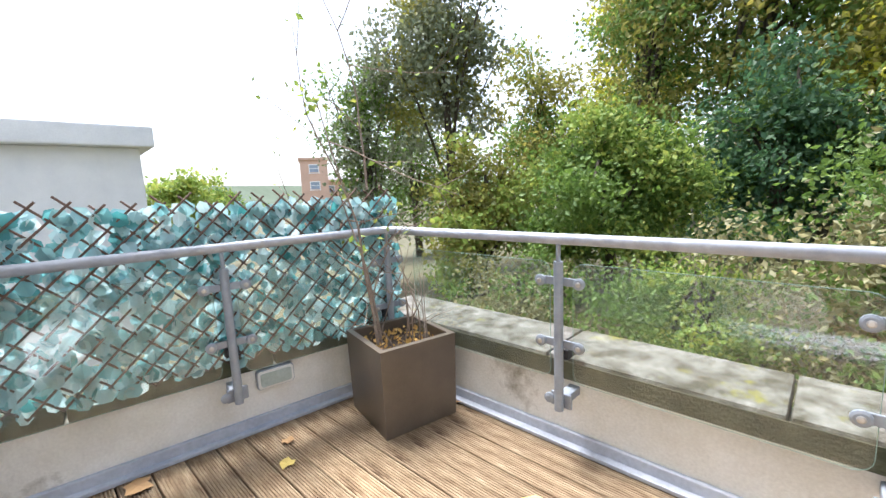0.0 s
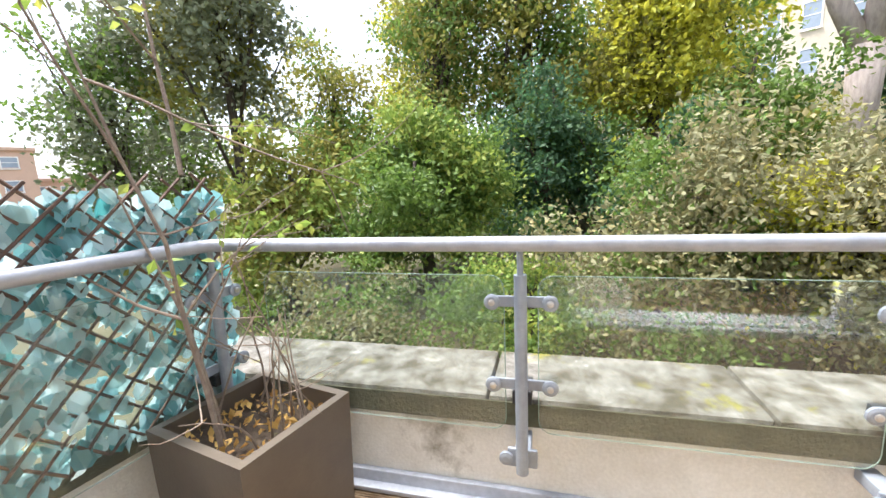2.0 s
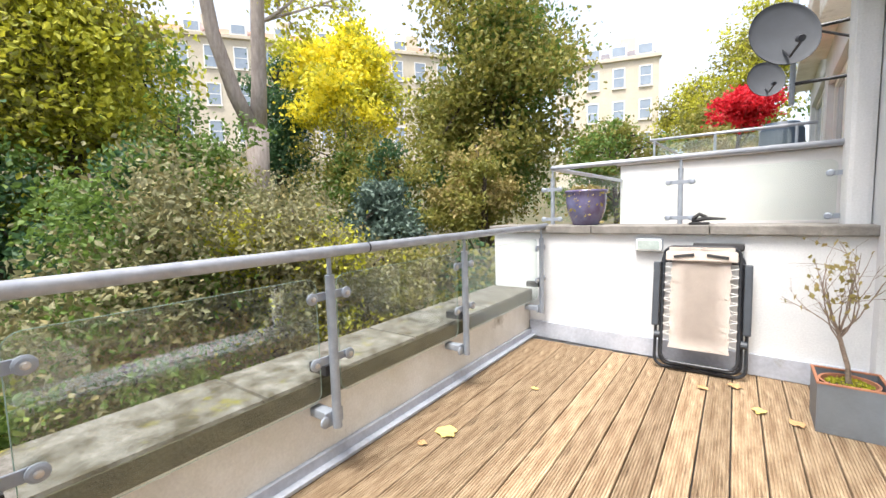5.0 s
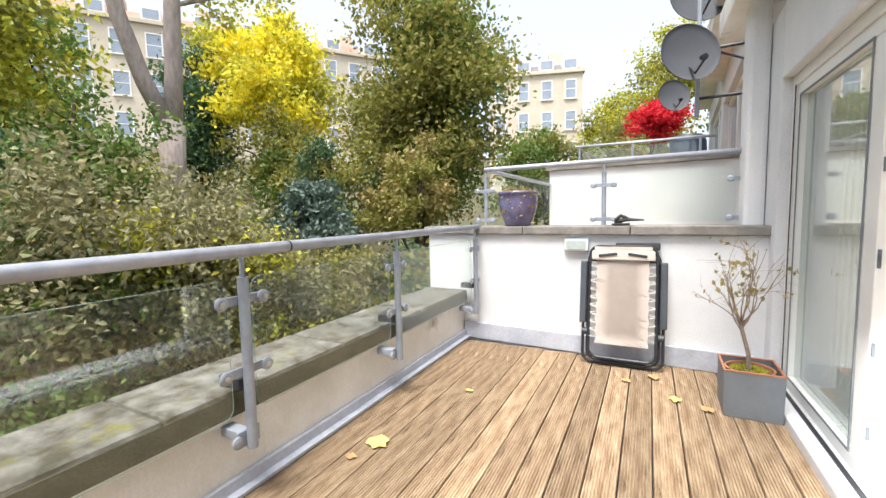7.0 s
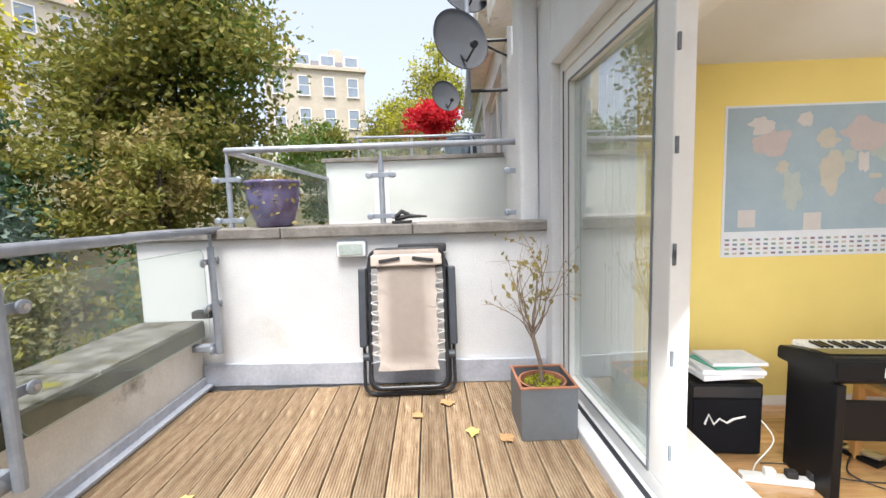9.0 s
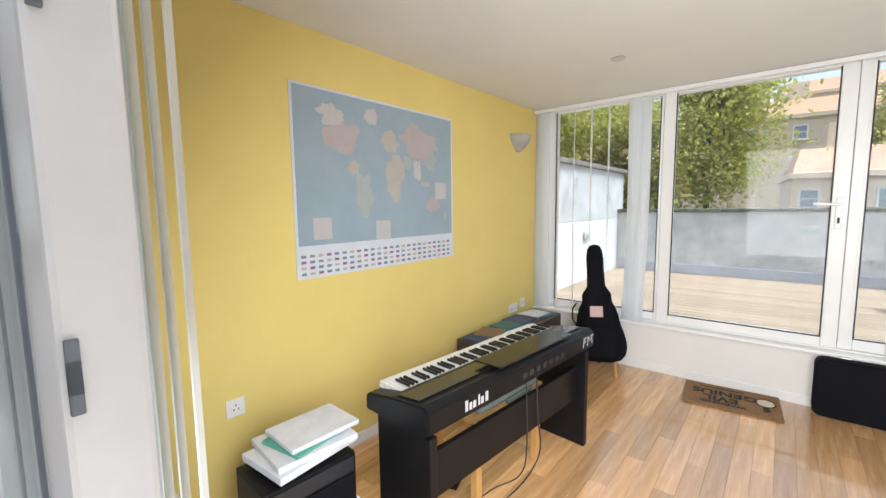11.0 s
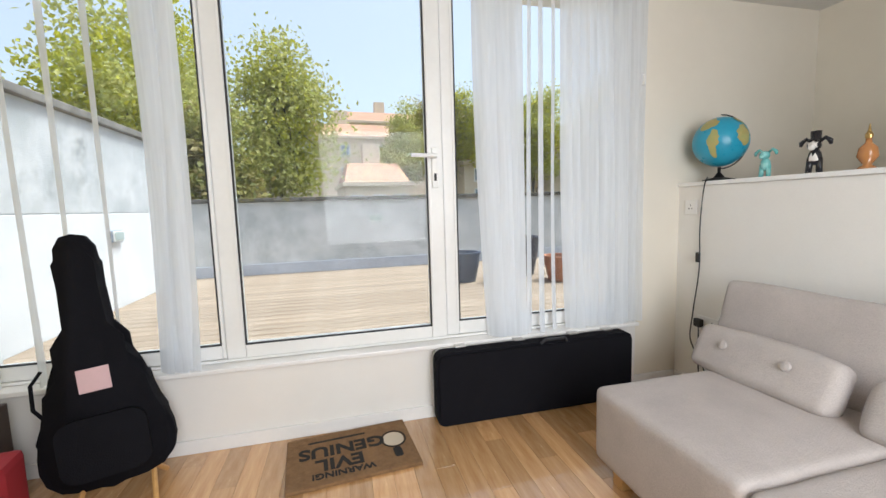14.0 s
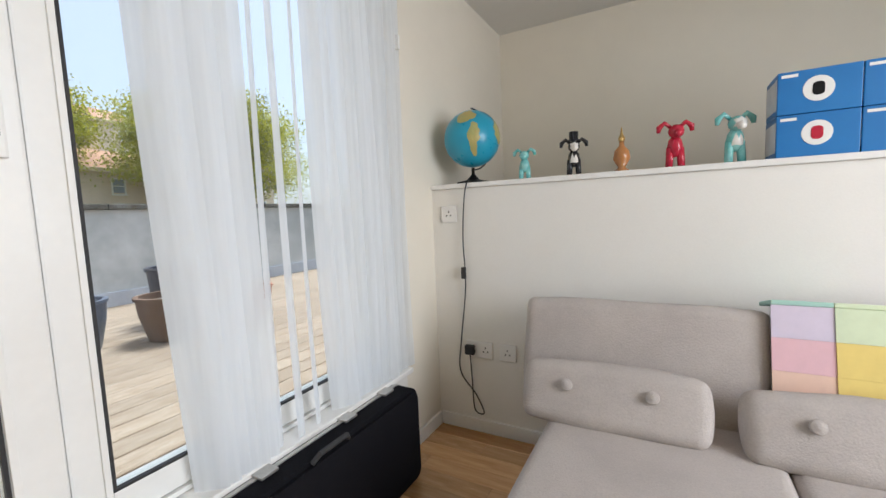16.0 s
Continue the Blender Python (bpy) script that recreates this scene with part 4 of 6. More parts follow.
hose = thing("hose_gun", Matrix.Translation((1.22, -0.1, 1.137)), "black plastic hose spray gun lying on the coping", "hose gun")
part("barrel", tube([(-0.13, 0, 0.045), (0.0, 0, 0.05), (0.1, 0.0, 0.03)], [0.006, 0.016, 0.02], 8), RUBBER, hose)
part("grip", tube([(0.0, 0, 0.06), (0.05, 0, 0.085), (0.09, 0.02, 0.05)], 0.015, 8), RUBBER, hose)
part("foot", box(-0.02, -0.04, 0.0, 0.12, 0.04, 0.02, 0.006), RUBBER, hose)
barrel = thing("water_barrel", Matrix.Translation((0.75, -4.1, 1.4)), "dark blue plastic barrel on the terrace beyond", "barrel")
part("drum", lathe([(0.24, 0), (0.27, 0.1), (0.28, 0.5), (0.26, 0.95), (0.2, 1.05)], 24), flat("dark_blue_plastic", (0.03, 0.05, 0.08), 0.5), barrel)

# ---- room structure ----
solid("wall_yellow", box(-3.7, YELLOW_Y - 0.25, FLOOR - 0.2, -0.32, YELLOW_Y, CEIL + 0.2), PAINT_YELLOW, I4, "plain yellow painted room wall", "wall")
solid("ceiling", box(-3.7, YELLOW_Y - 0.25, CEIL, -0.1, 5.2, CEIL + 0.2), PAINT_CEIL, I4, "white painted ceiling", "ceiling")
solid("wall_window_sill", box(-4.0, -0.4, FLOOR - 0.2, -3.7, 3.45, 0.135), PAINT_WHITE, I4, "white painted wall under the wide window", "wall")
solid("wall_window_side", box(-4.0, 3.45, FLOOR - 0.2, -3.7, 5.2, CEIL + 0.2), PAINT_CREAM, I4, "cream painted wall beside the window", "wall")
solid("wall_window_head", box(-4.0, -0.4, CEIL + 0.002, -3.702, 3.449, CEIL + 0.6), PAINT_WHITE, I4, "white painted lintel above the window", "wall")
solid("wall_outer_south", box(-4.0, -0.6, -1.0, -3.7, -0.16, 2.7), RENDER_WHITE, I4, "white rendered outer wall pier", "wall")
solid("wall_partition", box(-3.7, PART_Y, FLOOR - 0.2, -0.15, PART_Y + 0.14, SHELF_Z - 0.025), PAINT_WHITE, I4, "white half-height partition wall", "wall")
solid("shelf_cap", box(-3.7, PART_Y - 0.015, SHELF_Z - 0.024, -0.15, PART_Y + 0.16, SHELF_Z, 0.004), TRIM_WHITE, I4, "white painted cap on the half-height wall", "shelf")
solid("wall_stairwell", box(-3.7, 4.85, -2.5, -0.15, 5.1, CEIL), PAINT_CREAM, I4, "cream wall behind the half-height partition", "wall")
solid("wall_room_east", box(-0.32, 3.4, FLOOR - 0.2, -0.12, 5.1, CEIL), PAINT_WHITE, I4, "white painted room wall beside the terrace door", "wall")
solid("wall_room_head", box(-0.32, -0.3, 2.1, -0.17, 3.399, CEIL), PAINT_WHITE, I4, "white bulkhead above the terrace door", "wall")
solid("wall_room_step", box(-0.34, -0.09, FLOOR - 0.2, -0.155, 3.4, -0.0), PAINT_WHITE, I4, "white step under the terrace door", "step")
solid("baseboard_yellow", box(-3.699, YELLOW_Y + 0.001, FLOOR, -0.341, YELLOW_Y + 0.016, FLOOR + 0.07, 0.004), TRIM_WHITE, I4, "white skirting board along the yellow wall", "skirting")
solid("baseboard_window", box(-3.699, YELLOW_Y + 0.017, FLOOR, -3.685, PART_Y - 0.016, FLOOR + 0.07, 0.004), TRIM_WHITE, I4, "white skirting board under the window", "skirting")
solid("baseboard_partition", box(-3.684, PART_Y - 0.015, FLOOR, -0.16, PART_Y - 0.001, FLOOR + 0.07, 0.004), TRIM_WHITE, I4, "white skirting board along the partition", "skirting")
solid("window_board", box(-3.765, -0.13, 0.136, -3.66, 3.449, 0.16, 0.006), TRIM_WHITE, I4, "white painted window board", "sill")

# ---- wide window with its glazed door ----
win = thing("window_1", Matrix.Translation((WIN_X, 0, 0)), "wide white plastic window with a glazed door in the middle", "window", kind="structure")


def leaf_frame(parent, name, y0, y1, z0, z1, wl, wr, wb, wt, x0=-0.03, x1=0.03):
    """Four rails round an opening, with black gaskets and a pane."""
    a, b, c, d = y0 + wl, y1 - wr, z0 + wb, z1 - wt
    f = part(name, join(join(box(x0, y0, z0, x1, a, z1, 0.006), box(x0, b, z0, x1, y1, z1, 0.006)), join(box(x0, a + 0.0005, z0, x1, b - 0.0005, c, 0.006), box(x0, a + 0.0005, d, x1, b - 0.0005, z1, 0.006))), PVC, parent)
    part("gasket", join(join(box(x1 - 0.012, a, c, x1 + 0.002, a + 0.007, d), box(x1 - 0.012, b - 0.007, c, x1 + 0.002, b, d)), box(x1 - 0.012, a + 0.0075, c, x1 + 0.002, b - 0.0075, c + 0.007)), RUBBER, f)
    # slim glazing bead inside the rails
    part("bead", join(box(x1 + 0.0005, a - 0.016, c - 0.016, x1 + 0.006, a - 0.002, d, 0.002), box(x1 + 0.0005, b + 0.002, c - 0.016, x1 + 0.006, b + 0.016, d, 0.002)), PVC, f)
    p = part("pane", box(-0.005, a + 0.001, c + 0.001, 0.005, b - 0.001, d - 0.001), PANE, f)
    p.visible_shadow = False
    return f


TOPZ = CEIL - 0.006
part("outer_frame", join(join(box(-0.04, -0.135, 0.162, 0.04, 0.028, CEIL - 0.002, 0.005), box(-0.04, 3.37, 0.162, 0.04, 3.445, CEIL - 0.002, 0.005)), box(-0.04, 0.029, 0.162, 0.04, 3.369, 0.176, 0.003)), PVC, win)
leaf_frame(win, "fixed_light", 0.03, 1.062, 0.178, TOPZ, 0.07, 0.02, 0.07, 0.03)
dl = leaf_frame(win, "door_leaf", 1.066, 2.222, 0.178, TOPZ, 0.09, 0.087, 0.067, 0.03, -0.03, 0.045)
leaf_frame(win, "fixed_light", 2.226, 3.368, 0.178, TOPZ, 0.074, 0.06, 0.077, 0.03)
part("handle", join(tube([(0.05, 2.175, 1.19), (0.1, 2.175, 1.19), (0.1, 2.04, 1.195)], 0.011, 8), box(0.045, 2.158, 1.02, 0.06, 2.194, 1.24, 0.006)), PVC, dl, "white lever handle")
part("keyhole", box(0.061, 2.169, 1.06, 0.064, 2.183, 1.1, 0.002), RUBBER, dl)
# vertical blind of sheer vanes, mostly drawn to the side


def vane(parent, y, angle, drift, half, seed, z0=0.165, top=2.105):
    """One hanging vane: slightly bowed across, swaying a little, weighted at its foot."""
    r = random.Random(seed)
    bm = bmesh.new()
    rows = []
    ph = r.uniform(0, 6)
    for j in range(15):
        f = 1 - j / 14
        z = z0 + (top - z0) * j / 14
        a = radians(angle + 9 * math.sin(ph + f * 2.2))
        cx, cy = 0.01 * math.sin(ph + f * 4), y + drift * f * f + 0.004 * math.sin(ph * 2 + f * 5)
        rows.append([bm.verts.new((cx + q * half * math.cos(a) + 0.009 * (1 - q * q), cy + q * half * math.sin(a), z)) for q in (-1, -0.5, 0, 0.5, 1)])
    for p, q in zip(rows, rows[1:]):
        for i in range(4):
            bm.faces.new((p[i], p[i + 1], q[i + 1], q[i]))
    v = part("vane", bm, SHEER, parent, smooth=True)
    part("carrier", box(-0.004, y - 0.004, top - 0.012, 0.004, y + 0.004, CEIL - 0.036), PVC, v)


GROUPS = (
    ("white sheer vertical blind vanes stacked at the window corner", [(-0.07 + 0.03 * k, 62, 0.0, 0.045) for k in range(4)]),
    ("thin sheer vertical blind vanes turned edge-on before the side light", [(0.16 + 0.16 * k, 6, 0.0, 0.032) for k in range(4)]),
    ("gathered sheer vertical blind vanes at the mullion", [(0.84 + 0.028 * k, 66, -0.015, 0.045) for k in range(5)]),
    ("gathered sheer vertical blind vanes beside the door handle", [(2.43 + 0.04 * k, 48 + 14 * (k % 2), 0.055 - 0.008 * k, 0.045) for k in range(6)]),
    ("loose sheer vertical blind vanes with gaps between them", [(2.715 + 0.07 * k, 118, -0.01 + 0.015 * k, 0.022) for k in range(3)]),
    ("closed sheer vertical blind vanes at the window side", [(2.935 + 0.056 * k, 60 + 14 * (k % 2), 0.05 - 0.005 * k, 0.034) for k in range(10)]),
)
for g, (label, vanes) in enumerate(GROUPS):
    bl = thing("vertical_blind", Matrix.Translation((WIN_X + 0.105, 0, 0)), label, "blind")
    for k, (y, angle, drift, half) in enumerate(vanes):
        vane(bl, y, angle, drift, half, g * 20 + k)
tk = thing("blind_track", Matrix.Translation((WIN_X + 0.115, 0, 0)), "white curtain track along the window head", "curtain track")
part("rail", box(-0.02, -0.12, CEIL - 0.035, 0.02, 3.445, CEIL - 0.003, 0.004), PVC, tk)
part("cord_cleat", box(0.0, 3.436, 1.6, 0.02, 3.449, 1.66, 0.001), PVC, tk)

# ---- room furniture ----
# wall map
mp = thing("world_map", Matrix.Translation((-1.645, YELLOW_Y + 0.001, 1.345)), "large laminated world map poster on the yellow wall", "poster")
MAP_SEA = mat("map_sea", (0.33, 0.41, 0.46), 0.4, base2=(0.29, 0.37, 0.43), scale=4, bump=0.0)
MAP_EDGE = flat("map_border", (0.68, 0.7, 0.74), 0.4)
LANDS = [flat("map_land_pink", (0.47, 0.41, 0.4), 0.4), flat("map_land_yellow", (0.48, 0.45, 0.38), 0.4), flat("map_land_green", (0.4, 0.45, 0.42), 0.4), flat("map_land_pale", (0.55, 0.52, 0.5), 0.4)]
part("border", box(-0.667, 0.0, -0.52, 0.667, 0.004, 0.52), MAP_EDGE, mp)
part("sea", box(-0.65, 0.0045, -0.34, 0.65, 0.006, 0.505), MAP_SEA, mp)


def blob(cx, cz, rx, rz, seed, y=0.0065):
    bm = bmesh.new()
    r = random.Random(seed)
    vs = []
    for k in range(26):
        a = 2 * math.pi * k / 26
        q = 0.75 + 0.5 * (noise.noise(Vector((math.cos(a) * 1.7 + seed * 3.1, math.sin(a) * 1.7, seed))) + 0.3 * r.random())
        vs.append(bm.verts.new((cx + rx * q * math.cos(a), y, cz + rz * q * math.sin(a))))
    bm.faces.new(vs)
    return bm


# mirrored in x: the wall is seen from its +y side, so west lies at larger x
for k, (cx, cz, rx, rz, c) in enumerate(((0.36, 0.28, 0.15, 0.13, 0), (0.42, 0.38, 0.1, 0.07, 3), (0.27, 0.1, 0.05, 0.06, 1), (0.2, -0.06, 0.075, 0.16, 2), (0.13, 0.42, 0.06, 0.06, 3), (-0.03, 0.28, 0.09, 0.07, 1), (-0.06, 0.06, 0.1, 0.16, 1), (-0.3, 0.3, 0.24, 0.13, 0), (-0.18, 0.16, 0.06, 0.05, 2), (-0.28, 0.12, 0.05, 0.08, 3), (-0.4, 0.18, 0.1, 0.08, 2), (-0.44, -0.12, 0.09, 0.065, 0), (-0.36, 0.02, 0.06, 0.02, 1), (-0.57, -0.2, 0.02, 0.04, 2))):
    part("continent", blob(cx, cz, rx, rz, k + 2, 0.0065 + 0.0002 * (k % 4)), LANDS[c], mp)
for cx, cz in ((0.5, -0.25), (-0.52, -0.02), (0.05, -0.28)):
    part("inset", box(cx - 0.06, 0.0065, cz - 0.06, cx + 0.06, 0.008, cz + 0.06), LANDS[3], mp)
FLAGS = [flat("flag_a", (0.25, 0.15, 0.2), 0.4), flat("flag_b", (0.18, 0.22, 0.32), 0.4), flat("flag_c", (0.2, 0.3, 0.24), 0.4), flat("flag_d", (0.5, 0.42, 0.36), 0.4)]
for row in range(4):
    for k in range(24):
        x = -0.62 + k * 0.0535
        part("flag", box(x, 0.0045, -0.405 - row * 0.032, x + 0.03, 0.0055, -0.39 - row * 0.032), FLAGS[(k * 7 + row * 3) % 4], mp)

# wall uplighter
up = thing("wall_uplighter", Matrix.Translation((-3.32, YELLOW_Y, 1.8)), "white plaster half-bowl uplighter on the yellow wall", "wall light")
bm = bmesh.new()
rings = []
for k in range(7):
    f = k / 6
    r = 0.03 + 0.12 * math.sin(f * math.pi / 2)
    rings.append([bm.verts.new((r * math.cos(a), 0.002 + r * 0.8 * math.sin(a), -0.085 + 0.15 * f)) for a in [math.pi * j / 14 for j in range(15)]])
for a, b in zip(rings, rings[1:]):
    for k in range(14):
        bm.faces.new((a[k], a[k + 1], b[k + 1], b[k]))
bmesh.ops.solidify(bm, geom=bm.faces[:], thickness=0.008)
part("bowl", bm, PLASTER_LAMP, up, smooth=True)
part("backplate", box(-0.04, 0.0, -0.07, 0.04, 0.012, 0.04, 0.004), PLASTER_LAMP, up)


def socket(m, label, n=2):
    t = thing("wall_socket", m, label, "socket")
    part("plate", box(-0.073 if n == 2 else -0.043, -0.009, -0.043, 0.073 if n == 2 else 0.043, 0, 0.043, 0.004), TRIM_WHITE, t)
    for k in range(n):
        cx = (k - (n - 1) / 2) * 0.07
        for dx, dz in ((-0.011, -0.008), (0.011, -0.008), (0, 0.012)):
            part("slot", box(cx + dx - 0.003, -0.0105, dz - 0.004, cx + dx + 0.003, -0.0095, dz + 0.004), RUBBER, t)
    return t


socket(Matrix.Translation((-3.455, PART_Y - 0.001, 0.173)), "white double wall socket on the partition")
socket(Matrix.Translation((-3.303, PART_Y - 0.001, 0.173)), "white single wall socket on the partition", 1)
socket(Matrix.Translation((-3.6, PART_Y - 0.001, 0.87)), "white blank switch plate on the partition", 1)
socket(Matrix.Translation((-3.24, YELLOW_Y + 0.001, 0.22)) @ FLIP, "white double wall socket on the yellow wall")
socket(Matrix.Translation((-3.42, YELLOW_Y + 0.001, 0.24)) @ FLIP, "white single wall socket on the yellow wall", 1)
socket(Matrix.Translation((-0.62, YELLOW_Y + 0.001, 0.26)) @ FLIP, "white wall socket above the amplifier", 1)

# digital piano on its stand
PIANO = pose(-1.58, 0.8, FLOOR, 0, 0, -5)
pn = thing("digital_piano", PIANO @ Matrix.Translation((0, 0, 0.6)), "black digital stage piano with keys facing the yellow wall", "piano")
bm = bmesh.new()
sec = [(-0.21, 0.0), (0.15, 0.0), (0.19, 0.03), (0.19, 0.115), (0.16, 0.135), (-0.03, 0.11), (-0.2, 0.075), (-0.21, 0.06)]
va = [bm.verts.new((-0.685, y, z)) for y, z in sec]
vb = [bm.verts.new((0.685, y, z)) for y, z in sec]
for k in range(len(sec)):
    bm.faces.new((va[k], va[(k + 1) % 8], vb[(k + 1) % 8], vb[k]))
bm.faces.new(va[::-1])
bm.faces.new(vb)
bmesh.ops.recalc_face_normals(bm, faces=bm.faces[:])
bmesh.ops.bevel(bm, geom=bm.edges[:], offset=0.006, segments=2, affect="EDGES")
part("case", bm, BLACK, pn)
kb = part("keybed", box(-0.615, -0.205, 0.076, 0.615, -0.05, 0.09, 0.003), CREAM_KEY, pn, "row of white keys")
wk = mesh("white_key", box(0, -0.205, 0.091, 0.0222, -0.052, 0.106, 0.002, seg=1), CREAM_KEY)
for k in range(52):
    o = part("white_key", wk, CREAM_KEY, kb)
    o.location.x = -0.613 + k * 0.02358
bk = mesh("black_key", box(0, -0.148, 0.107, 0.0125, -0.053, 0.119, 0.003, seg=1), GLOSS_BLACK)
for k in range(52):
    if k % 7 not in (1, 4) and k < 51:
        o = part("black_key", bk, GLOSS_BLACK, kb)
        o.location.x = -0.613 + (k + 1) * 0.02358 - 0.0063
part("panel", moved(box(-0.66, 0, 0, 0.66, 0.13, 0.003), Matrix.Translation((0, -0.015, 0.1155)) @ Matrix.Rotation(radians(7.5), 4, "X")), GLOSS_BLACK, pn)
part("music_rest", moved(box(-0.33, 0, 0, 0.33, 0.16, 0.008, 0.003), Matrix.Translation((-0.1, 0.02, 0.145)) @ Matrix.Rotation(radians(2), 4, "X")), GLOSS_BLACK, pn)
SILVER = flat("silver_print", (0.62, 0.63, 0.65), 0.35, 0.3)
# plain marks where the maker's name and the model stand, on the back
for x, w, h in ((0.335, 0.022, 0.042), (0.365, 0.022, 0.03), (0.39, 0.012, 0.045), (0.415, 0.022, 0.03), (0.44, 0.02, 0.03), (0.465, 0.02, 0.045)):
    part("maker_mark", box(x, 0.1905, 0.05, x + w * 0.8, 0.192, 0.05 + h), SILVER, pn)
for x, z, w, h, lean in ((-0.545, 0.05, 0.008, 0.055, 12), (-0.566, 0.097, 0.03, 0.008, 0), (-0.563, 0.075, 0.024, 0.008, 0), (-0.595, 0.05, 0.008, 0.055, 12), (-0.61, 0.09, 0.024, 0.008, 0), (-0.627, 0.074, 0.014, 0.007, 0), (-0.66, 0.05, 0.009, 0.05, -20), (-0.655, 0.097, 0.034, 0.008, 0)):
    part("model_mark", moved(box(-w / 2, 0.1905, 0, w / 2, 0.192, h), Matrix.Translation((x, 0, z)) @ Matrix.Rotation(radians(-lean), 4, "Y")), SILVER, pn)
for k in range(7):
    part("port", box(-0.32 + k * 0.06, 0.1905, 0.055, -0.29 + k * 0.06, 0.192, 0.085), RUBBER, pn)
st = thing("piano_stand", PIANO, "black panel stand carrying the digital piano", "piano stand")
for s in (-1, 1):
    part("side_panel", box(s * 0.62, -0.16, 0.0, s * 0.66, 0.17, 0.598, 0.004), BLACK, st)
part("back_panel", box(-0.618, 0.1, 0.3, 0.618, 0.125, 0.5, 0.003), BLACK, st)
# stool behind the piano
stool = thing("piano_stool", pose(-1.63, 0.7, FLOOR, 0, 0, -4), "pine stool with a grey cushion behind the piano", "stool")
for x, y in ((-0.27, -0.13), (0.27, -0.13), (-0.27, 0.13), (0.27, 0.13)):
    part("leg", moved(box(-0.02, -0.02, 0.0, 0.02, 0.02, 0.44, 0.004), Matrix.Translation((x, y, 0))), PINE, stool)
part("seat", box(-0.3, -0.155, 0.441, 0.3, 0.155, 0.47, 0.006), PINE, stool)
for y in (-0.13, 0.13):
    part("apron", box(-0.24, y - 0.01, 0.37, 0.24, y + 0.01, 0.43, 0.003), PINE, stool)
cu = thing("seat_cushion", pose(-1.63, 0.7, FLOOR + 0.471, 0, 0, -4), "grey-green cloth cushion hanging over the pine stool", "cushion")
GREYGREEN = mat("grey_green_cloth", (0.2, 0.22, 0.19), 0.9, scale=8, fine=160, bump=0.3)
part("pad", box(-0.25, -0.145, 0, 0.25, 0.145, 0.035, 0.015), GREYGREEN, cu)
part("overhang", moved(prism([(-0.12, 0), (0.12, 0), (0.06, -0.17), (-0.02, -0.2)], 0, 0.012), Matrix.Translation((-0.06, 0.165, 0.02)) @ Matrix.Rotation(radians(90), 4, "X")), GREYGREEN, cu)
pedal = thing("sustain_pedal", pose(-1.4, 0.55, FLOOR, 0, 0, 20), "black sustain pedal on the floor under the piano", "pedal")
part("base", box(-0.05, -0.1, 0, 0.05, 0.1, 0.025, 0.006), BLACK, pedal)
part("tread", moved(box(-0.035, -0.07, 0, 0.035, 0.1, 0.012, 0.004), Matrix.Translation((0, 0, 0.03)) @ Matrix.Rotation(radians(8), 4, "X")), BOLT, pedal)


def cable(points, r, material, label):
    pts = [Vector(p) for p in points]
    fine = []
    for k in range(len(pts) - 1):
        p0, p1, p2, p3 = pts[max(k - 1, 0)], pts[k], pts[k + 1], pts[min(k + 2, len(pts) - 1)]
        for j in range(6):
            t = j / 6
            fine.append(0.5 * ((2 * p1) + (p2 - p0) * t + (2 * p0 - 5 * p1 + 4 * p2 - p3) * t * t + (3 * p1 - p0 - 3 * p2 + p3) * t ** 3))
    fine.append(pts[-1])
    return solid("cable", tube(fine, r, 6), material, I4, label, "cable", "thing", True)


zf = FLOOR + 0.006
cable([(-1.75, 0.92, 0.36), (-1.72, 0.95, 0.1), (-1.78, 0.93, -0.15), (-1.6, 0.9, zf), (-1.3, 0.85, zf), (-1.2, 0.7, zf), (-1.35, 0.55, zf + 0.004)], 0.004, RUBBER, "black mains cable hanging from the piano")
cable([(-1.62, 0.93, 0.38), (-1.6, 0.95, 0.0), (-1.62, 0.9, -0.2), (-1.5, 0.8, zf), (-1.15, 0.75, zf), (-0.95, 0.62, zf), (-0.8, 0.6, zf)], 0.0035, RUBBER, "thin black lead lying on the laminate floor")
cable([(-0.86, 0.5, -0.05), (-0.9, 0.56, -0.15), (-0.76, 0.62, zf + 0.01), (-0.68, 0.7, zf), (-0.6, 0.72, zf + 0.03)], 0.004, PVC, "white mains cable beside the amplifier")
strip = thing("power_strip", pose(-0.8, 0.76, FLOOR, 0, 0, -12), "white four-way extension lead on the floor", "extension lead")
part("body", box(-0.2, -0.03, 0, 0.2, 0.03, 0.035, 0.008), PVC, strip)
for k in range(3):
    part("plug", box(-0.16 + k * 0.1, -0.022, 0.036, -0.11 + k * 0.1, 0.022, 0.075, 0.008), RUBBER if k < 2 else PVC, strip)
# guitar amplifier with papers on top
amp = thing("guitar_amplifier", pose(-0.66, 0.39, FLOOR, 0, 0, -4), "black guitar amplifier with script-like white mark on its grille", "amplifier")
part("cabinet", box(-0.2, -0.13, 0.012, 0.2, 0.13, 0.44, 0.012), BLACK, amp)
part("grille", box(-0.185, 0.131, 0.03, 0.185, 0.14, 0.35, 0.004), BLACK_CLOTH, amp)
part("control_panel", box(-0.185, 0.131, 0.36, 0.185, 0.138, 0.425, 0.003), DARK_METAL, amp)
part("handle", tube([(-0.1, 0, 0.44), (-0.08, 0, 0.46), (0.08, 0, 0.46), (0.1, 0, 0.44)], 0.008, 6), RUBBER, amp)
part("script_mark", tube([(0.12, 0.142, 0.2), (0.1, 0.142, 0.26), (0.07, 0.142, 0.2), (0.04, 0.142, 0.235), (0.0, 0.142, 0.21), (-0.04, 0.142, 0.235), (-0.1, 0.142, 0.25)], 0.006, 5), PVC, amp)
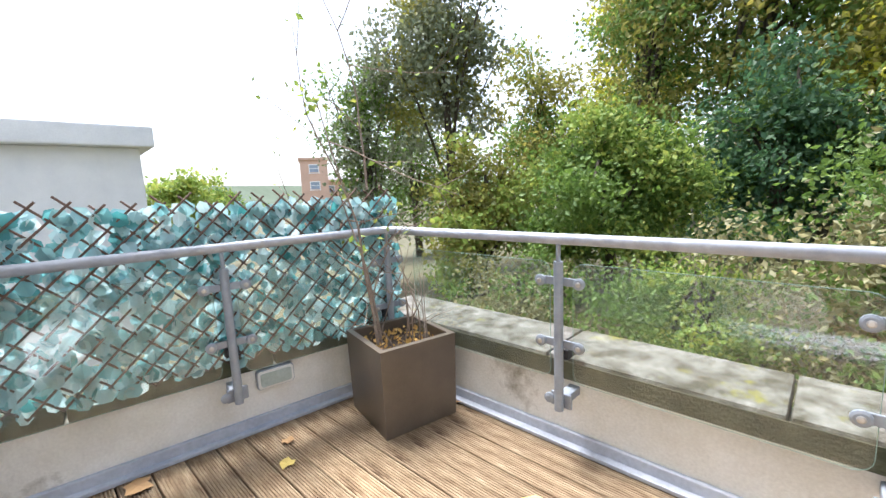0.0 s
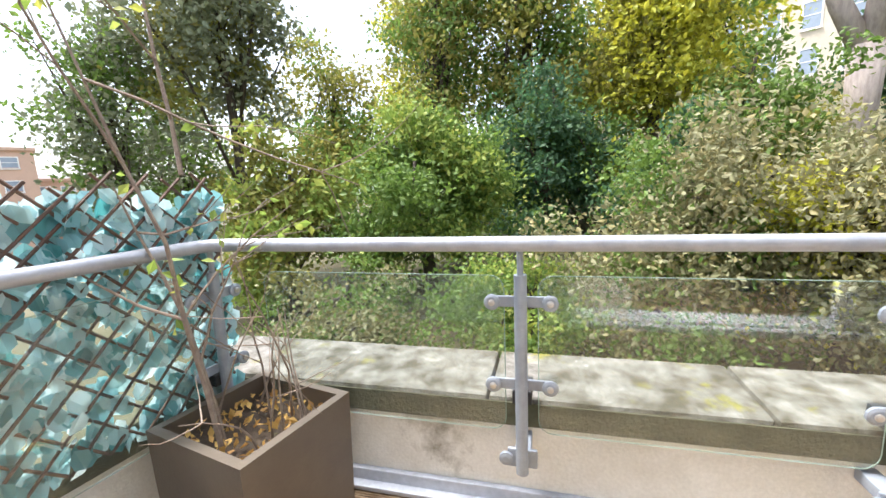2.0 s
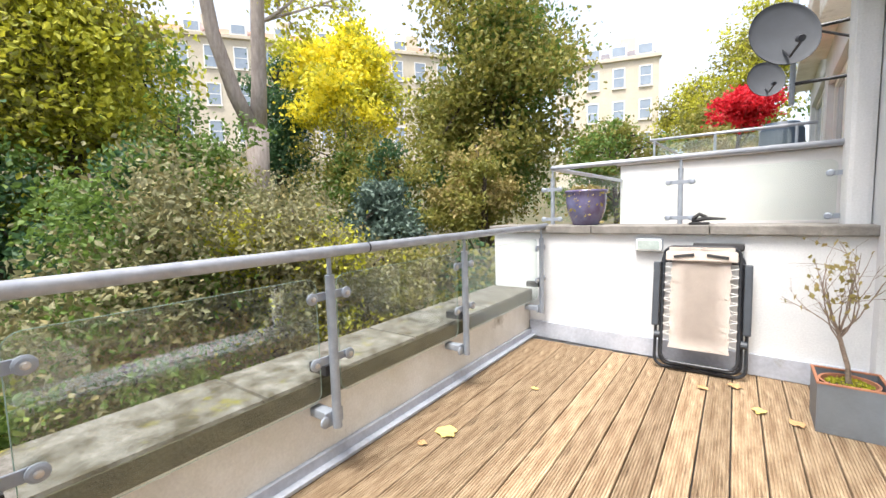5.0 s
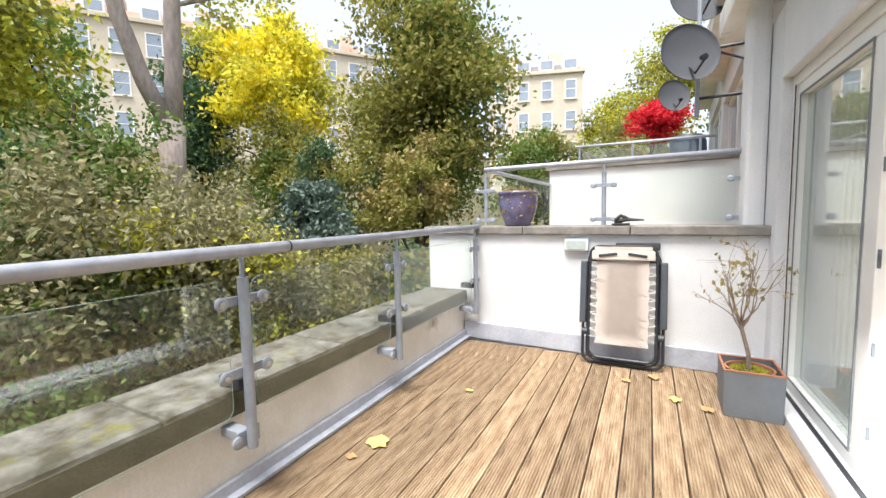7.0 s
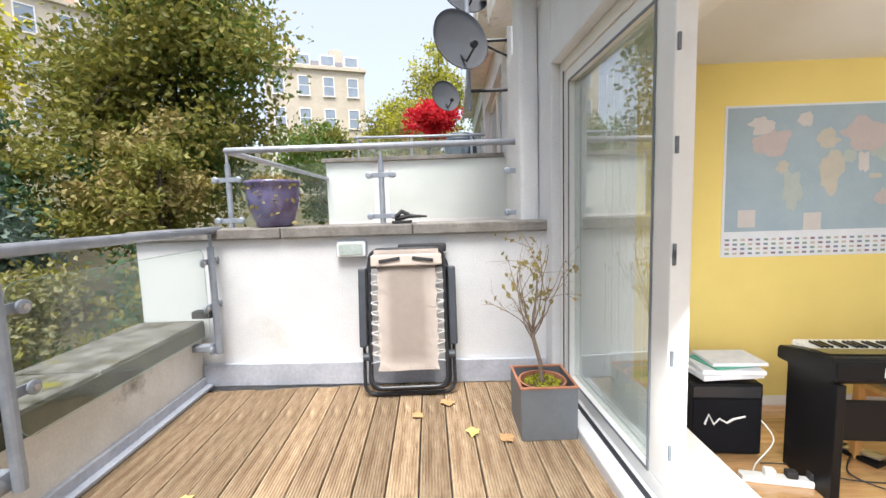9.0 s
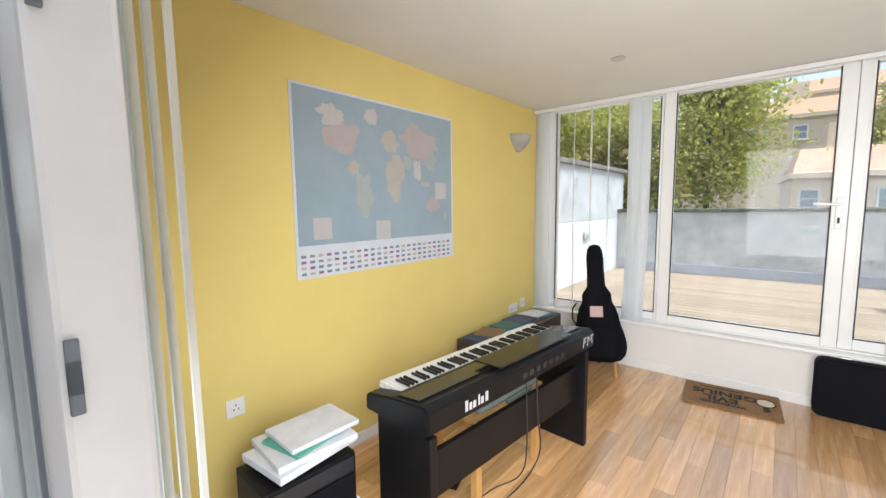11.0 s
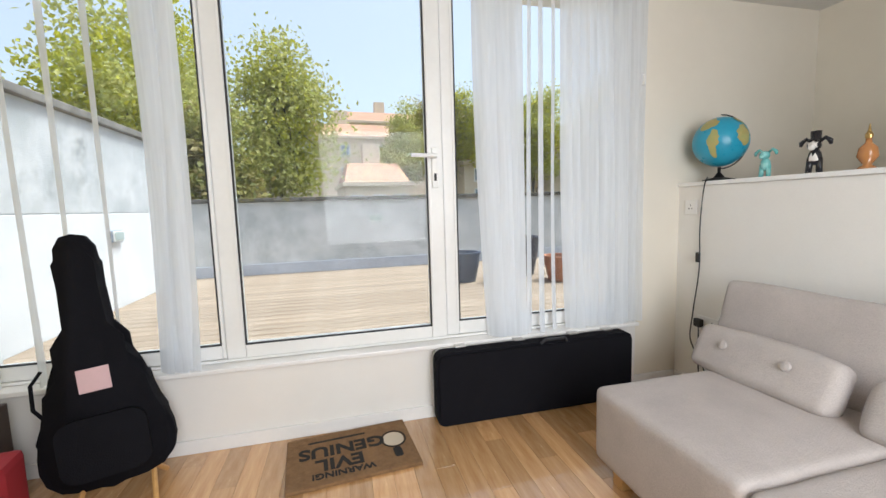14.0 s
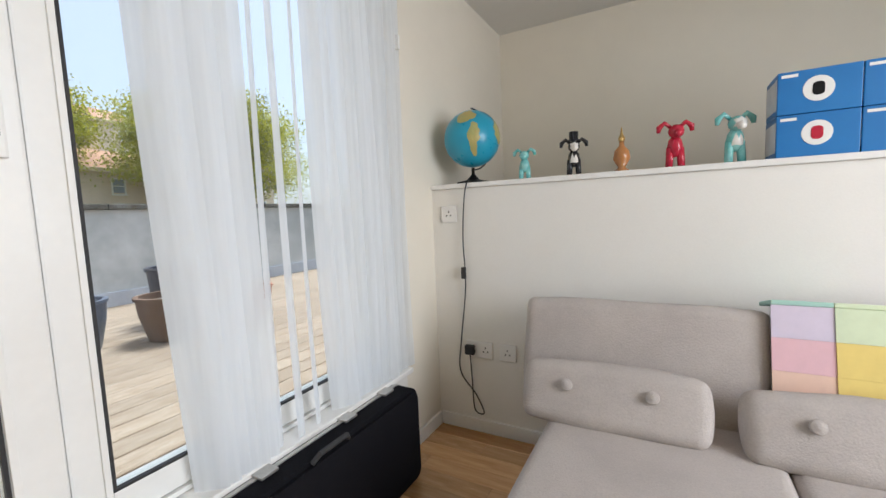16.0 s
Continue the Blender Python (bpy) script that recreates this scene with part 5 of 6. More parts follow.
for x in (-0.15, 0.15):
    part("foot", lathe([(0.02, 0), (0.018, 0.013)], 10, centre=(x, 0.08, 0)), RUBBER, amp)
for k, (w, d, h, a, c) in enumerate(((0.36, 0.27, 0.03, 4, PAPER), (0.34, 0.28, 0.025, -6, PAPER), (0.3, 0.22, 0.012, 9, flat("green_folder", (0.1, 0.35, 0.25), 0.5)), (0.31, 0.23, 0.02, -2, PAPER))):
    z = FLOOR + 0.465 + (0, 0.031, 0.057, 0.07)[k]
    solid("music_folder", box(-w / 2, -d / 2, 0, w / 2, d / 2, h, 0.003), c, pose(-0.68 - 0.02 * k, 0.39, z, 0, 0, a), "folder of loose sheet music lying on the amplifier", "papers", "thing")

# low unit with books and music behind the piano
cab = thing("low_cabinet", pose(-2.95, 0.1, FLOOR), "low dark cabinet along the yellow wall loaded with folders", "cabinet")
part("carcass", box(-0.62, -0.17, 0, 0.62, 0.16, 0.42, 0.006), mat("dark_wood", (0.07, 0.05, 0.04), 0.5, scale=6, bump=0.05), cab)
rr = random.Random(8)
cols = [flat("teal_folder", (0.05, 0.16, 0.18), 0.5), PAPER, flat("brown_book", (0.25, 0.17, 0.1), 0.6), flat("navy_book", (0.05, 0.08, 0.18), 0.5), PAPER]
for k in range(9):
    w, d = rr.uniform(0.2, 0.32), rr.uniform(0.18, 0.26)
    solid("folder", box(-w / 2, -d / 2, 0, w / 2, d / 2, 0.018, 0.003), cols[k % 5], pose(-3.4 + 0.12 * k, 0.1, FLOOR + 0.421 + 0.02 * (k % 2), 0, 0, rr.uniform(-14, 14)), "folders and sheet music lying on the low cabinet", "folder", "thing", group="folders on the cabinet")
solid("red_bag", box(-0.09, -0.07, 0, 0.09, 0.07, 0.3, 0.03), flat("red_cloth", (0.4, 0.03, 0.04), 0.7), pose(-3.3, 0.36, FLOOR, 0, 0, 10), "red bag standing beside the guitar", "bag", "thing")

# guitar in a soft case on a stand
gu = thing("guitar_case", pose(-3.43, 0.7, FLOOR, -7, 0, 102) @ pose(0, 0, 0, 0, -5, 0) @ Matrix.Diagonal((1.08, 1, 0.96, 1)), "black padded guitar bag with a pink label on a stand", "guitar bag")
prof = [(0.0, 0.08), (0.1, 0.084), (0.16, 0.105), (0.198, 0.15), (0.212, 0.21), (0.21, 0.27), (0.195, 0.34), (0.175, 0.4), (0.162, 0.46), (0.155, 0.52), (0.14, 0.58), (0.11, 0.64), (0.08, 0.7), (0.066, 0.78), (0.06, 0.95), (0.063, 1.05), (0.058, 1.12), (0.035, 1.165), (0.0, 1.175)]
outline = prof + [(-x, z) for x, z in reversed(prof[1:-1])]
bm = prism(outline, -0.06, 0.06)
bmesh.ops.bevel(bm, geom=[e for e in bm.edges if abs(e.verts[0].co.z - e.verts[1].co.z) < 1e-6], offset=0.03, segments=3, affect="EDGES")
part("bag", moved(bm, Matrix.Rotation(radians(90), 4, "X")), BLACK_CLOTH, gu, smooth=True)
part("label_patch", box(-0.05, -0.066, 0.5, 0.05, -0.061, 0.6, 0.002), flat("pink_label", (0.65, 0.45, 0.47), 0.5), gu, "pink and white label")
part("pocket", moved(prism(rounded(-0.14, 0.14, 0.14, 0.4, 0.06), 0.06, 0.085), UP), BLACK_CLOTH, gu)
part("strap", tube([(-0.165, 0, 0.62), (-0.2, 0.0, 0.57), (-0.205, 0, 0.47), (-0.17, 0, 0.4)], 0.007, 6), BLACK_CLOTH, gu)
sd = thing("guitar_stand", pose(-3.44, 0.7, FLOOR, 0, 0, 102), "low pine-legged guitar stand", "stand")
for x in (-0.14, 0.14):
    part("leg", tube([(x * 0.8, 0.02, 0.1), (x, -0.14, 0.008)], 0.011, 8), PINE, sd)
    part("leg", tube([(x * 0.8, 0.02, 0.1), (x, 0.12, 0.008)], 0.011, 8), PINE, sd)

# door mat with lettering
dm = thing("door_mat", pose(-3.455, 1.655, FLOOR, 0, 0, 95), "brown coir door mat printed with black words", "door mat")
part("coir", box(-0.3, -0.205, 0.0, 0.3, 0.205, 0.018, 0.006), COIR, dm)
INK = flat("black_print", (0.02, 0.018, 0.016), 0.9)


def words(body, size, x, y, parent, material):
    cu = bpy.data.curves.new("words", "FONT")
    cu.body, cu.size, cu.align_x, cu.extrude = body, size, "CENTER", 0.001
    cu.offset = size * 0.03
    o = bpy.data.objects.new("words", cu)
    scene.collection.objects.link(o)
    me = bpy.data.meshes.new_from_object(o.evaluated_get(bpy.context.evaluated_depsgraph_get()))
    bpy.data.objects.remove(o)
    me.materials.clear()
    me.materials.append(material)
    w = part("lettering", me, material, parent)
    w.location = (x, y, 0.0195)
    return w


# words read from the window side
for body, size, x, y in (("WARNING!", 0.055, -0.07, 0.125), ("EVIL", 0.12, -0.08, 0.025), ("GENIUS", 0.12, -0.06, -0.085)):
    w = words(body, size, -x, -y, dm, INK)
    w.rotation_euler = (0, 0, math.pi)
    w.location = (x + 0.02, -y, 0.0195)
part("bar_print", box(-0.2, 0.13, 0.0185, 0.08, 0.145, 0.0195), INK, dm)
part("bulb_print", moved(prism(rounded(-0.05, 0.05, -0.06, 0.06, 0.049), 0.0185, 0.0195), Matrix.Translation((0.21, 0.03, 0))), flat("cream_print", (0.6, 0.52, 0.4), 0.9), dm)

part("bulb_base_print", moved(prism(rounded(-0.02, 0.02, -0.04, 0.04, 0.015), 0.0185, 0.0195), Matrix.Translation((0.21, -0.085, 0))), INK, dm)
ring = [(0.21 + 0.06 * math.cos(a), 0.03 + 0.07 * math.sin(a), 0.019) for a in [math.pi * k / 10 for k in range(21)]]
part("bulb_outline_print", tube(ring, 0.004, 4), INK, dm)

# long instrument case under the window
cs = thing("instrument_case", Matrix.Translation((-3.615, 2.715, FLOOR)), "long black hard instrument case standing on edge under the window", "instrument case")
bm = moved(prism(rounded(-0.605, 0.605, 0.0, 0.41, 0.05), -0.065, 0.065), Matrix.Rotation(radians(90), 4, "Z") @ UP)
bmesh.ops.bevel(bm, geom=[e for e in bm.edges if abs(e.verts[0].co.x - e.verts[1].co.x) < 1e-6], offset=0.015, segments=2, affect="EDGES")
part("shell", bm, BLACK_CLOTH, cs)
part("edge_band", moved(prism(rounded(-0.608, 0.608, -0.001, 0.413, 0.052), -0.008, 0.008), Matrix.Translation((-0.03, 0, 0)) @ Matrix.Rotation(radians(90), 4, "Z") @ UP), BOLT, cs, "metal edging")
for y in (-0.45, -0.1, 0.25, 0.48):
    part("latch", box(-0.05, y - 0.03, 0.412, 0.0, y + 0.03, 0.421, 0.003), BOLT, cs)
part("handle", tube([(0.06, 0.0, 0.405), (0.075, 0.02, 0.43), (0.075, 0.14, 0.43), (0.06, 0.16, 0.405)], 0.009, 6), RUBBER, cs)

# ---- sofa bed ----
so = thing("sofa_bed", I4, "pale beige suede sofa bed with stitched panels and no arms", "sofa")


def pad(x0, y0, z0, x1, y1, z1, r=0.045, puff=0.0, cuts=10):
    """An upholstered block: rounded edges and slightly swollen faces."""
    bm = box(x0, y0, z0, x1, y1, z1, r, seg=4)
    if puff:
        bmesh.ops.subdivide_edges(bm, edges=[e for e in bm.edges if e.calc_length() > 0.12], cuts=cuts, use_grid_fill=True)
        cx, cy, cz = (x0 + x1) / 2, (y0 + y1) / 2, (z0 + z1) / 2
        hx, hy, hz = (x1 - x0) / 2, (y1 - y0) / 2, (z1 - z0) / 2
        for v in bm.verts:
            a, b, c = (v.co.x - cx) / hx, (v.co.y - cy) / hy, (v.co.z - cz) / hz
            w = (1 - a * a) * (1 - b * b) + (1 - b * b) * (1 - c * c) + (1 - a * a) * (1 - c * c)
            n = Vector((a ** 5, b ** 5, c ** 5))
            v.co += n * puff * w * 0.6 + Vector((0, 0, 1)) * noise.noise(v.co * 7) * 0.006
    return bm


for x0, x1 in ((-2.98, -2.32), (-2.315, -1.4), (-1.395, -0.75)):
    part("seat_panel", pad(x0, 2.66, FLOOR + 0.1, x1, 3.5, 0.15, 0.04, 0.012, 6), SOFA, so, smooth=True)
BACK = Matrix.Translation((0, 3.39, 0.1)) @ Matrix.Rotation(radians(-14), 4, "X")
for x0, x1 in ((-3.12, -2.32), (-2.315, -1.4), (-1.395, -0.75)):
    part("backrest", moved(pad(x0, 0.0, -0.02, x1, 0.13, 0.44, 0.04, 0.012, 6), BACK), SOFA, so, smooth=True)
for x in (-2.9, -0.85):
    for y in (2.75, 3.4):
        part("foot", box(x - 0.03, y - 0.03, FLOOR, x + 0.03, y + 0.03, FLOOR + 0.11, 0.006), PINE, so)
for k, x in enumerate((-2.78, -2.13, -1.2)):
    cz = 0.165
    c = thing("sofa_cushion", Matrix.Translation((x, 3.26, cz - 0.02)) @ Matrix.Rotation(radians(-26), 4, "X") @ Matrix.Rotation(radians(-0.5 - 1.5 * k), 4, "Y"), "beige suede bolster cushion with two buttons on the sofa bed", "cushion", "sofa cushions")
    part("cover", pad(-0.28, -0.05, 0.0, 0.28, 0.055, 0.2, 0.04, 0.025, 8), SOFA, c, smooth=True)
    for dx in (-0.13, 0.13):
        part("button", moved(lathe([(0.02, 0), (0.018, 0.01), (0.005, 0.014)], 12), Matrix.Translation((dx, -0.066, 0.12)) @ Matrix.Rotation(radians(90), 4, "X")), SOFA, c)
# pastel checked blanket over the backrest
bl = thing("checked_blanket", BACK @ Matrix.Translation((-1.95, -0.016, 0)), "pastel checked blanket draped over the sofa backrest", "blanket")
PAST = [flat("pastel_%s" % n, c, 0.9) for n, c in (("yellow", (0.8, 0.62, 0.2)), ("pink", (0.78, 0.5, 0.55)), ("mint", (0.4, 0.62, 0.54)), ("lilac", (0.68, 0.6, 0.72)), ("lime", (0.66, 0.74, 0.52)), ("peach", (0.8, 0.56, 0.45)))]
CHECKS = ((1, 5, 1, 3), (5, 0, 0, 4), (3, 1, 2, 2), (1, 0, 4, 5), (2, 3, 1, 0))
for i in range(5):
    for j in range(4):
        bm = box(-0.38 + i * 0.15, -0.006 - 0.004 * math.sin(i), 0.06 + j * 0.1, -0.2305 + i * 0.15, 0.0, 0.1595 + j * 0.1, 0.0)
        part("check", bm, PAST[CHECKS[i][j]], bl)
    part("check", box(-0.38 + i * 0.15, -0.006, 0.46, -0.2305 + i * 0.15, 0.18, 0.475, 0.004), PAST[(i * 2 + 2) % 5], bl)

# ---- things on the half-height wall ----
gl = thing("globe", Matrix.Translation((-3.495, 3.84, SHELF_Z)), "blue desk globe with tan continents on a black foot", "globe")
SEA = flat("globe_sea", (0.03, 0.33, 0.5), 0.3)
LAND = mat("globe_land", (0.45, 0.36, 0.12), 0.35, base2=(0.35, 0.36, 0.14), third=(0.6, 0.42, 0.16), scale=20, bump=0)
GC = Vector((0, 0, 0.225))
part("sphere", ball(GC, 0.142, sub=4), SEA, gl, smooth=True)


def land(lon, lat, w, h, seed):
    bm = bmesh.new()
    r = random.Random(seed)
    cen = bm.verts.new((0, 0, 0))
    ring = []
    q = []
    for k in range(22):
        a = 2 * math.pi * k / 22
        s = 0.7 + 0.6 * abs(noise.noise(Vector((math.cos(a) * 1.4, math.sin(a) * 1.4, seed * 2.3)))) + 0.12 * r.random()
        q.append((w * s * math.cos(a), h * s * math.sin(a)))
    def on(u, v):
        lo, la = radians(lon + u), radians(lat + v)
        return GC + Vector((math.cos(la) * math.cos(lo), math.cos(la) * math.sin(lo), math.sin(la))) * 0.1436
    cen.co = on(0, 0)
    mid = [bm.verts.new(on(u * 0.5, v * 0.5)) for u, v in q]
    ring = [bm.verts.new(on(u, v)) for u, v in q]
    for k in range(22):
        j = (k + 1) % 22
        bm.faces.new((cen, mid[k], mid[j]))
        bm.faces.new((mid[k], ring[k], ring[j], mid[j]))
    return bm


for k, (lo_, la_, w, h) in enumerate(((-62, 0, 13, 26), (-78, 46, 26, 20), (5, 8, 22, 26), (30, 52, 40, 18), (-62, -26, 8, 18), (120, 20, 40, 30))):
    part("continent", land(lo_, la_, w, h, k + 1), LAND, gl)
part("meridian", tube([GC + Vector((math.cos(a) * 0.155 * 0.3, math.cos(a) * 0.155 * 0.95, math.sin(a) * 0.155)) for a in [math.pi * (k / 16 - 0.5) for k in range(17)]], 0.004, 6), DARK_METAL, gl)
part("stem", tube([(0, 0, 0.02), (0, 0, 0.08)], 0.009, 8), BLACK, gl)
part("foot", lathe([(0.085, 0), (0.085, 0.008), (0.03, 0.02), (0.012, 0.045)], 24), BLACK, gl)
cable([(-3.47, PART_Y - 0.03, SHELF_Z + 0.02), (-3.5, PART_Y - 0.022, SHELF_Z - 0.05), (-3.52, PART_Y - 0.018, 0.75), (-3.515, PART_Y - 0.018, 0.5), (-3.55, PART_Y - 0.018, 0.22), (-3.56, PART_Y - 0.02, 0.05), (-3.47, PART_Y - 0.03, -0.06), (-3.43, PART_Y - 0.03, -0.15), (-3.48, PART_Y - 0.03, -0.14), (-3.49, PART_Y - 0.03, 0.0), (-3.5, PART_Y - 0.025, 0.15)], 0.0035, DARK_METAL, "dark lamp cable of the globe hanging down the partition")
solid("inline_switch", box(-0.012, -0.012, -0.03, 0.012, 0.006, 0.03, 0.006), RUBBER, Matrix.Translation((-3.52, PART_Y - 0.022, 0.57)), "black in-line switch on the globe cable", "switch", "thing")
solid("plug", box(-0.025, -0.03, -0.025, 0.025, 0, 0.025, 0.008), RUBBER, Matrix.Translation((-3.5, PART_Y - 0.0115, 0.173)), "black mains plug in the wall socket", "plug", "thing")


def figurine(x, y, h, material, label, hat=False, turn=0, second=None):
    """A small standing animal figure in one plain mesh."""
    bm = bmesh.new()
    s = h / 0.16
    ball((0, 0.0, 0.075 * s), 0.03 * s, bm, 2, (0.85, 0.8, 1.3))
    ball((0, -0.012 * s, 0.125 * s), 0.026 * s, bm, 2, (1, 1.1, 0.95))
    ball((0, -0.038 * s, 0.115 * s), 0.014 * s, bm, 2)
    for q in (-1, 1):
        tube([(q * 0.016 * s, 0, 0.07 * s), (q * 0.02 * s, -0.004 * s, 0.0)], [0.013 * s, 0.012 * s], 10, bm)
        tube([(q * 0.016 * s, 0, 0.142 * s), (q * 0.034 * s, 0, 0.158 * s), (q * 0.052 * s, 0, 0.142 * s), (q * 0.054 * s, 0, 0.125 * s)], [0.007 * s, 0.008 * s, 0.01 * s, 0.006 * s], 8, bm)
    if hat:
        lathe([(0.03 * s, 0.15 * s), (0.03 * s, 0.154 * s), (0.019 * s, 0.156 * s), (0.02 * s, 0.19 * s)], 18, bm)
    ob = solid("figurine", bm, material, Matrix.Translation((x, y, SHELF_Z)) @ Matrix.Rotation(radians(turn), 4, "Z"), label, "figurine", "thing", True, "figurines on the partition")
    if second:
        # pale muzzle, chest and feet
        ob.data.materials.append(second)
        for f in ob.data.polygons:
            c = f.center / s
            if c.y < -0.032 or c.z < 0.014 or (c.y < -0.017 and 0.06 < c.z < 0.085):
                f.material_index = 1
    return ob


FY = 3.835
TEAL_F = mat("teal_glaze", (0.1, 0.42, 0.42), 0.25, base2=(0.3, 0.6, 0.58), scale=22, bump=0, coat=0.3)
BW_F = flat("black_glaze", (0.02, 0.02, 0.025), 0.25)
WHITE_F = flat("white_glaze", (0.75, 0.72, 0.68), 0.25)
RED_F = flat("red_glaze", (0.48, 0.02, 0.05), 0.25)
figurine(-3.22, FY, 0.145, TEAL_F, "small teal animal figurine standing on the partition", turn=10)
figurine(-2.99, FY, 0.165, BW_F, "black and white animal figurine in a top hat", True, 15, WHITE_F)
bt = thing("glass_bottle", Matrix.Translation((-2.79, FY, SHELF_Z)), "small amber decorated bottle with a pointed stopper", "bottle")
AMBER = flat("amber_glass", (0.45, 0.2, 0.07), 0.15)
part("body", lathe([(0.028, 0), (0.03, 0.008), (0.014, 0.02), (0.035, 0.055), (0.03, 0.09), (0.012, 0.11), (0.009, 0.13)], 20), AMBER, bt, smooth=True)
part("stopper", lathe([(0.012, 0.13), (0.014, 0.145), (0.006, 0.16), (0.002, 0.19)], 14), flat("brass", (0.5, 0.33, 0.12), 0.3, 0.8), bt)
figurine(-2.59, FY, 0.185, RED_F, "glossy red animal figurine standing on the partition", turn=15)
figurine(-2.39, FY, 0.19, TEAL_F, "turquoise and white animal figurine on the partition", turn=20, second=WHITE_F)
CBLUE = mat("blue_card", (0.015, 0.17, 0.47), 0.45, base2=(0.013, 0.15, 0.43), scale=3, bump=0.03)
for i in range(5):
    for j in range(2):
        x = -2.17 + i * 0.223
        if j == 1 and i == 4:
            continue
        b = thing("gift_box", Matrix.Translation((x, FY + 0.01, SHELF_Z + j * 0.147)), "bright blue cardboard gift box with a white round label", "box", "stacked gift boxes")
        part("carton", box(-0.11, -0.09, 0.0, 0.11, 0.09, 0.145, 0.003), CBLUE, b)
        part("round_label", moved(lathe([(0.042, 0), (0.041, 0.001)], 28), Matrix.Translation((0.0, -0.0905, 0.078)) @ Matrix.Rotation(radians(90), 4, "X")), TRIM_WHITE, b)
        part("emblem", moved(prism(rounded(-0.016, 0.016, -0.022, 0.022, 0.012), 0, 0.0006), Matrix.Translation((0, -0.092, 0.078)) @ UP), (RED_F, BLACK)[j if i % 2 == 0 else 1 - j], b)
        part("title_bar", box(-0.1, -0.0912, 0.125, -0.055, -0.0905, 0.135), TRIM_WHITE, b)
        part("printed_side", box(-0.1112, -0.085, 0.02, -0.1105, 0.085, 0.125), PAPER, b)

# ---- spot in the ceiling ----
sp = thing("ceiling_spot", Matrix.Translation((-2.67, 1.01, CEIL - 0.012)), "small recessed ceiling spotlight", "ceiling light")
part("ring", lathe([(0.04, 0), (0.045, 0.004), (0.045, 0.011)], 24), BOLT, sp)

# ---- second terrace beyond the window ----
solid("floor_deck_west", box(-8.3, -0.6, -0.2, -4.0, 7.5, -0.02), DECK_WEST, I4, "weathered timber deck of the second terrace", "deck")
wd = thing("deck_boards_west", I4, "weathered decking boards of the second terrace", "deck", kind="structure")
west_board = mesh("board", box(0, -0.54, -0.0195, 0.138, 7.4, 0.0, 0.003, seg=1), DECK_WEST)
for k in range(27):
    part("board", west_board, DECK_WEST, wd).location.x = -7.94 + k * 0.1455
solid("wall_west", box(-8.25, -0.9, -3, -7.95, 8, 1.06, 0.01), RENDER_GREY, I4, "grey streaked rendered parapet of the second terrace", "wall")
solid("skirting_west", box(-7.949, -0.44, 0.0, -7.92, 8, 0.16, 0.005), FLASHING, I4, "pale painted upstand along the parapet", "upstand")
cw = thing("coping_west", I4, "pale stone coping on the parapet", "coping", kind="structure")
for k in range(9):
    part("stone", box(-8.3, -0.85 + k * 0.98, 1.061, -7.9, 0.12 + k * 0.98, 1.12, 0.01), COPING, cw)
solid("wall_southwest", box(-8.25, -0.85, -3, -4.001, -0.55, 0.95, 0.01), RENDER_WHITE, I4, "white rendered side wall of the second terrace", "wall")
solid("wall_southwest_top", box(-8.25, -0.84, 0.951, -4.002, -0.552, 1.8, 0.01), RENDER_GREY, I4, "grey stained upper part of the side wall", "wall")
solid("coping_southwest", box(-8.3, -0.9, 1.801, -4.001, -0.5, 1.87, 0.01), COPING_GREY, I4, "dark stone coping of the side wall", "coping")
bulkhead(Matrix.Translation((-7.949, 2.19, 0.78)) @ Matrix.Rotation(radians(90), 4, "Z"), 0.24, 0.13, "grey bulkhead light on the streaked parapet")
bulkhead(Matrix.Translation((-6.3, -0.549, 0.72)) @ FLIP, 0.2, 0.12, "bulkhead light on the white side wall")
for x, y, r, h, c, lab in ((-6.3, 3.1, 0.2, 0.36, flat("blue_grey_pot", (0.1, 0.12, 0.17), 0.4), "blue-grey glazed plant pot on the second terrace"), (-6.0, 3.6, 0.22, 0.34, mat("barrel_wood", (0.14, 0.08, 0.05), 0.7, scale=6, bump=0.3), "brown half-barrel planter on the second terrace"), (-6.5, 3.95, 0.24, 0.5, flat("dark_pot", (0.04, 0.04, 0.06), 0.4), "tall dark plant pot on the second terrace"), (-5.9, 4.2, 0.2, 0.3, TERRACOTTA, "terracotta plant pot on the second terrace")):
    t = thing("plant_pot", Matrix.Translation((x, y, 0.001)), lab, "pot")
    part("body", lathe([(r * 0.72, 0), (r * 0.95, h * 0.6), (r, h * 0.93), (r * 1.06, h * 0.94), (r * 1.06, h), (r * 0.9, h), (r * 0.88, h * 0.85)], 28), c, t, smooth=False)
    part("soil", lathe([(r * 0.87, h * 0.86), (r * 0.3, h * 0.9)], 18), SOIL, t)

# ---- laminate floor ----
fl = thing("floor", I4, "warm oak laminate floor boards", "floor", kind="structure")
solid("floor_base", box(-3.7, YELLOW_Y, FLOOR - 0.2, -0.33, PART_Y, FLOOR - 0.009), OAK, I4, "floor screed under the laminate", "floor")
plank = mesh("plank", box(0.0005, 0.0005, -0.008, 0.8995, 0.0955, 0.0, 0.0006, seg=1), OAK)
for j in range(41):
    y = min(YELLOW_Y + j * 0.096, PART_Y - 0.096)
    x = -3.7 - (j * 0.347 % 0.9)
    while x < -0.36:
        a, b = max(x, -3.7), min(x + 0.9, -0.34)
        if b - a > 0.05:
            o = part("plank", plank, OAK, fl)
            o.location, o.scale = (a, y, FLOOR), ((b - a) / 0.9, 1, 1)
        x += 0.9

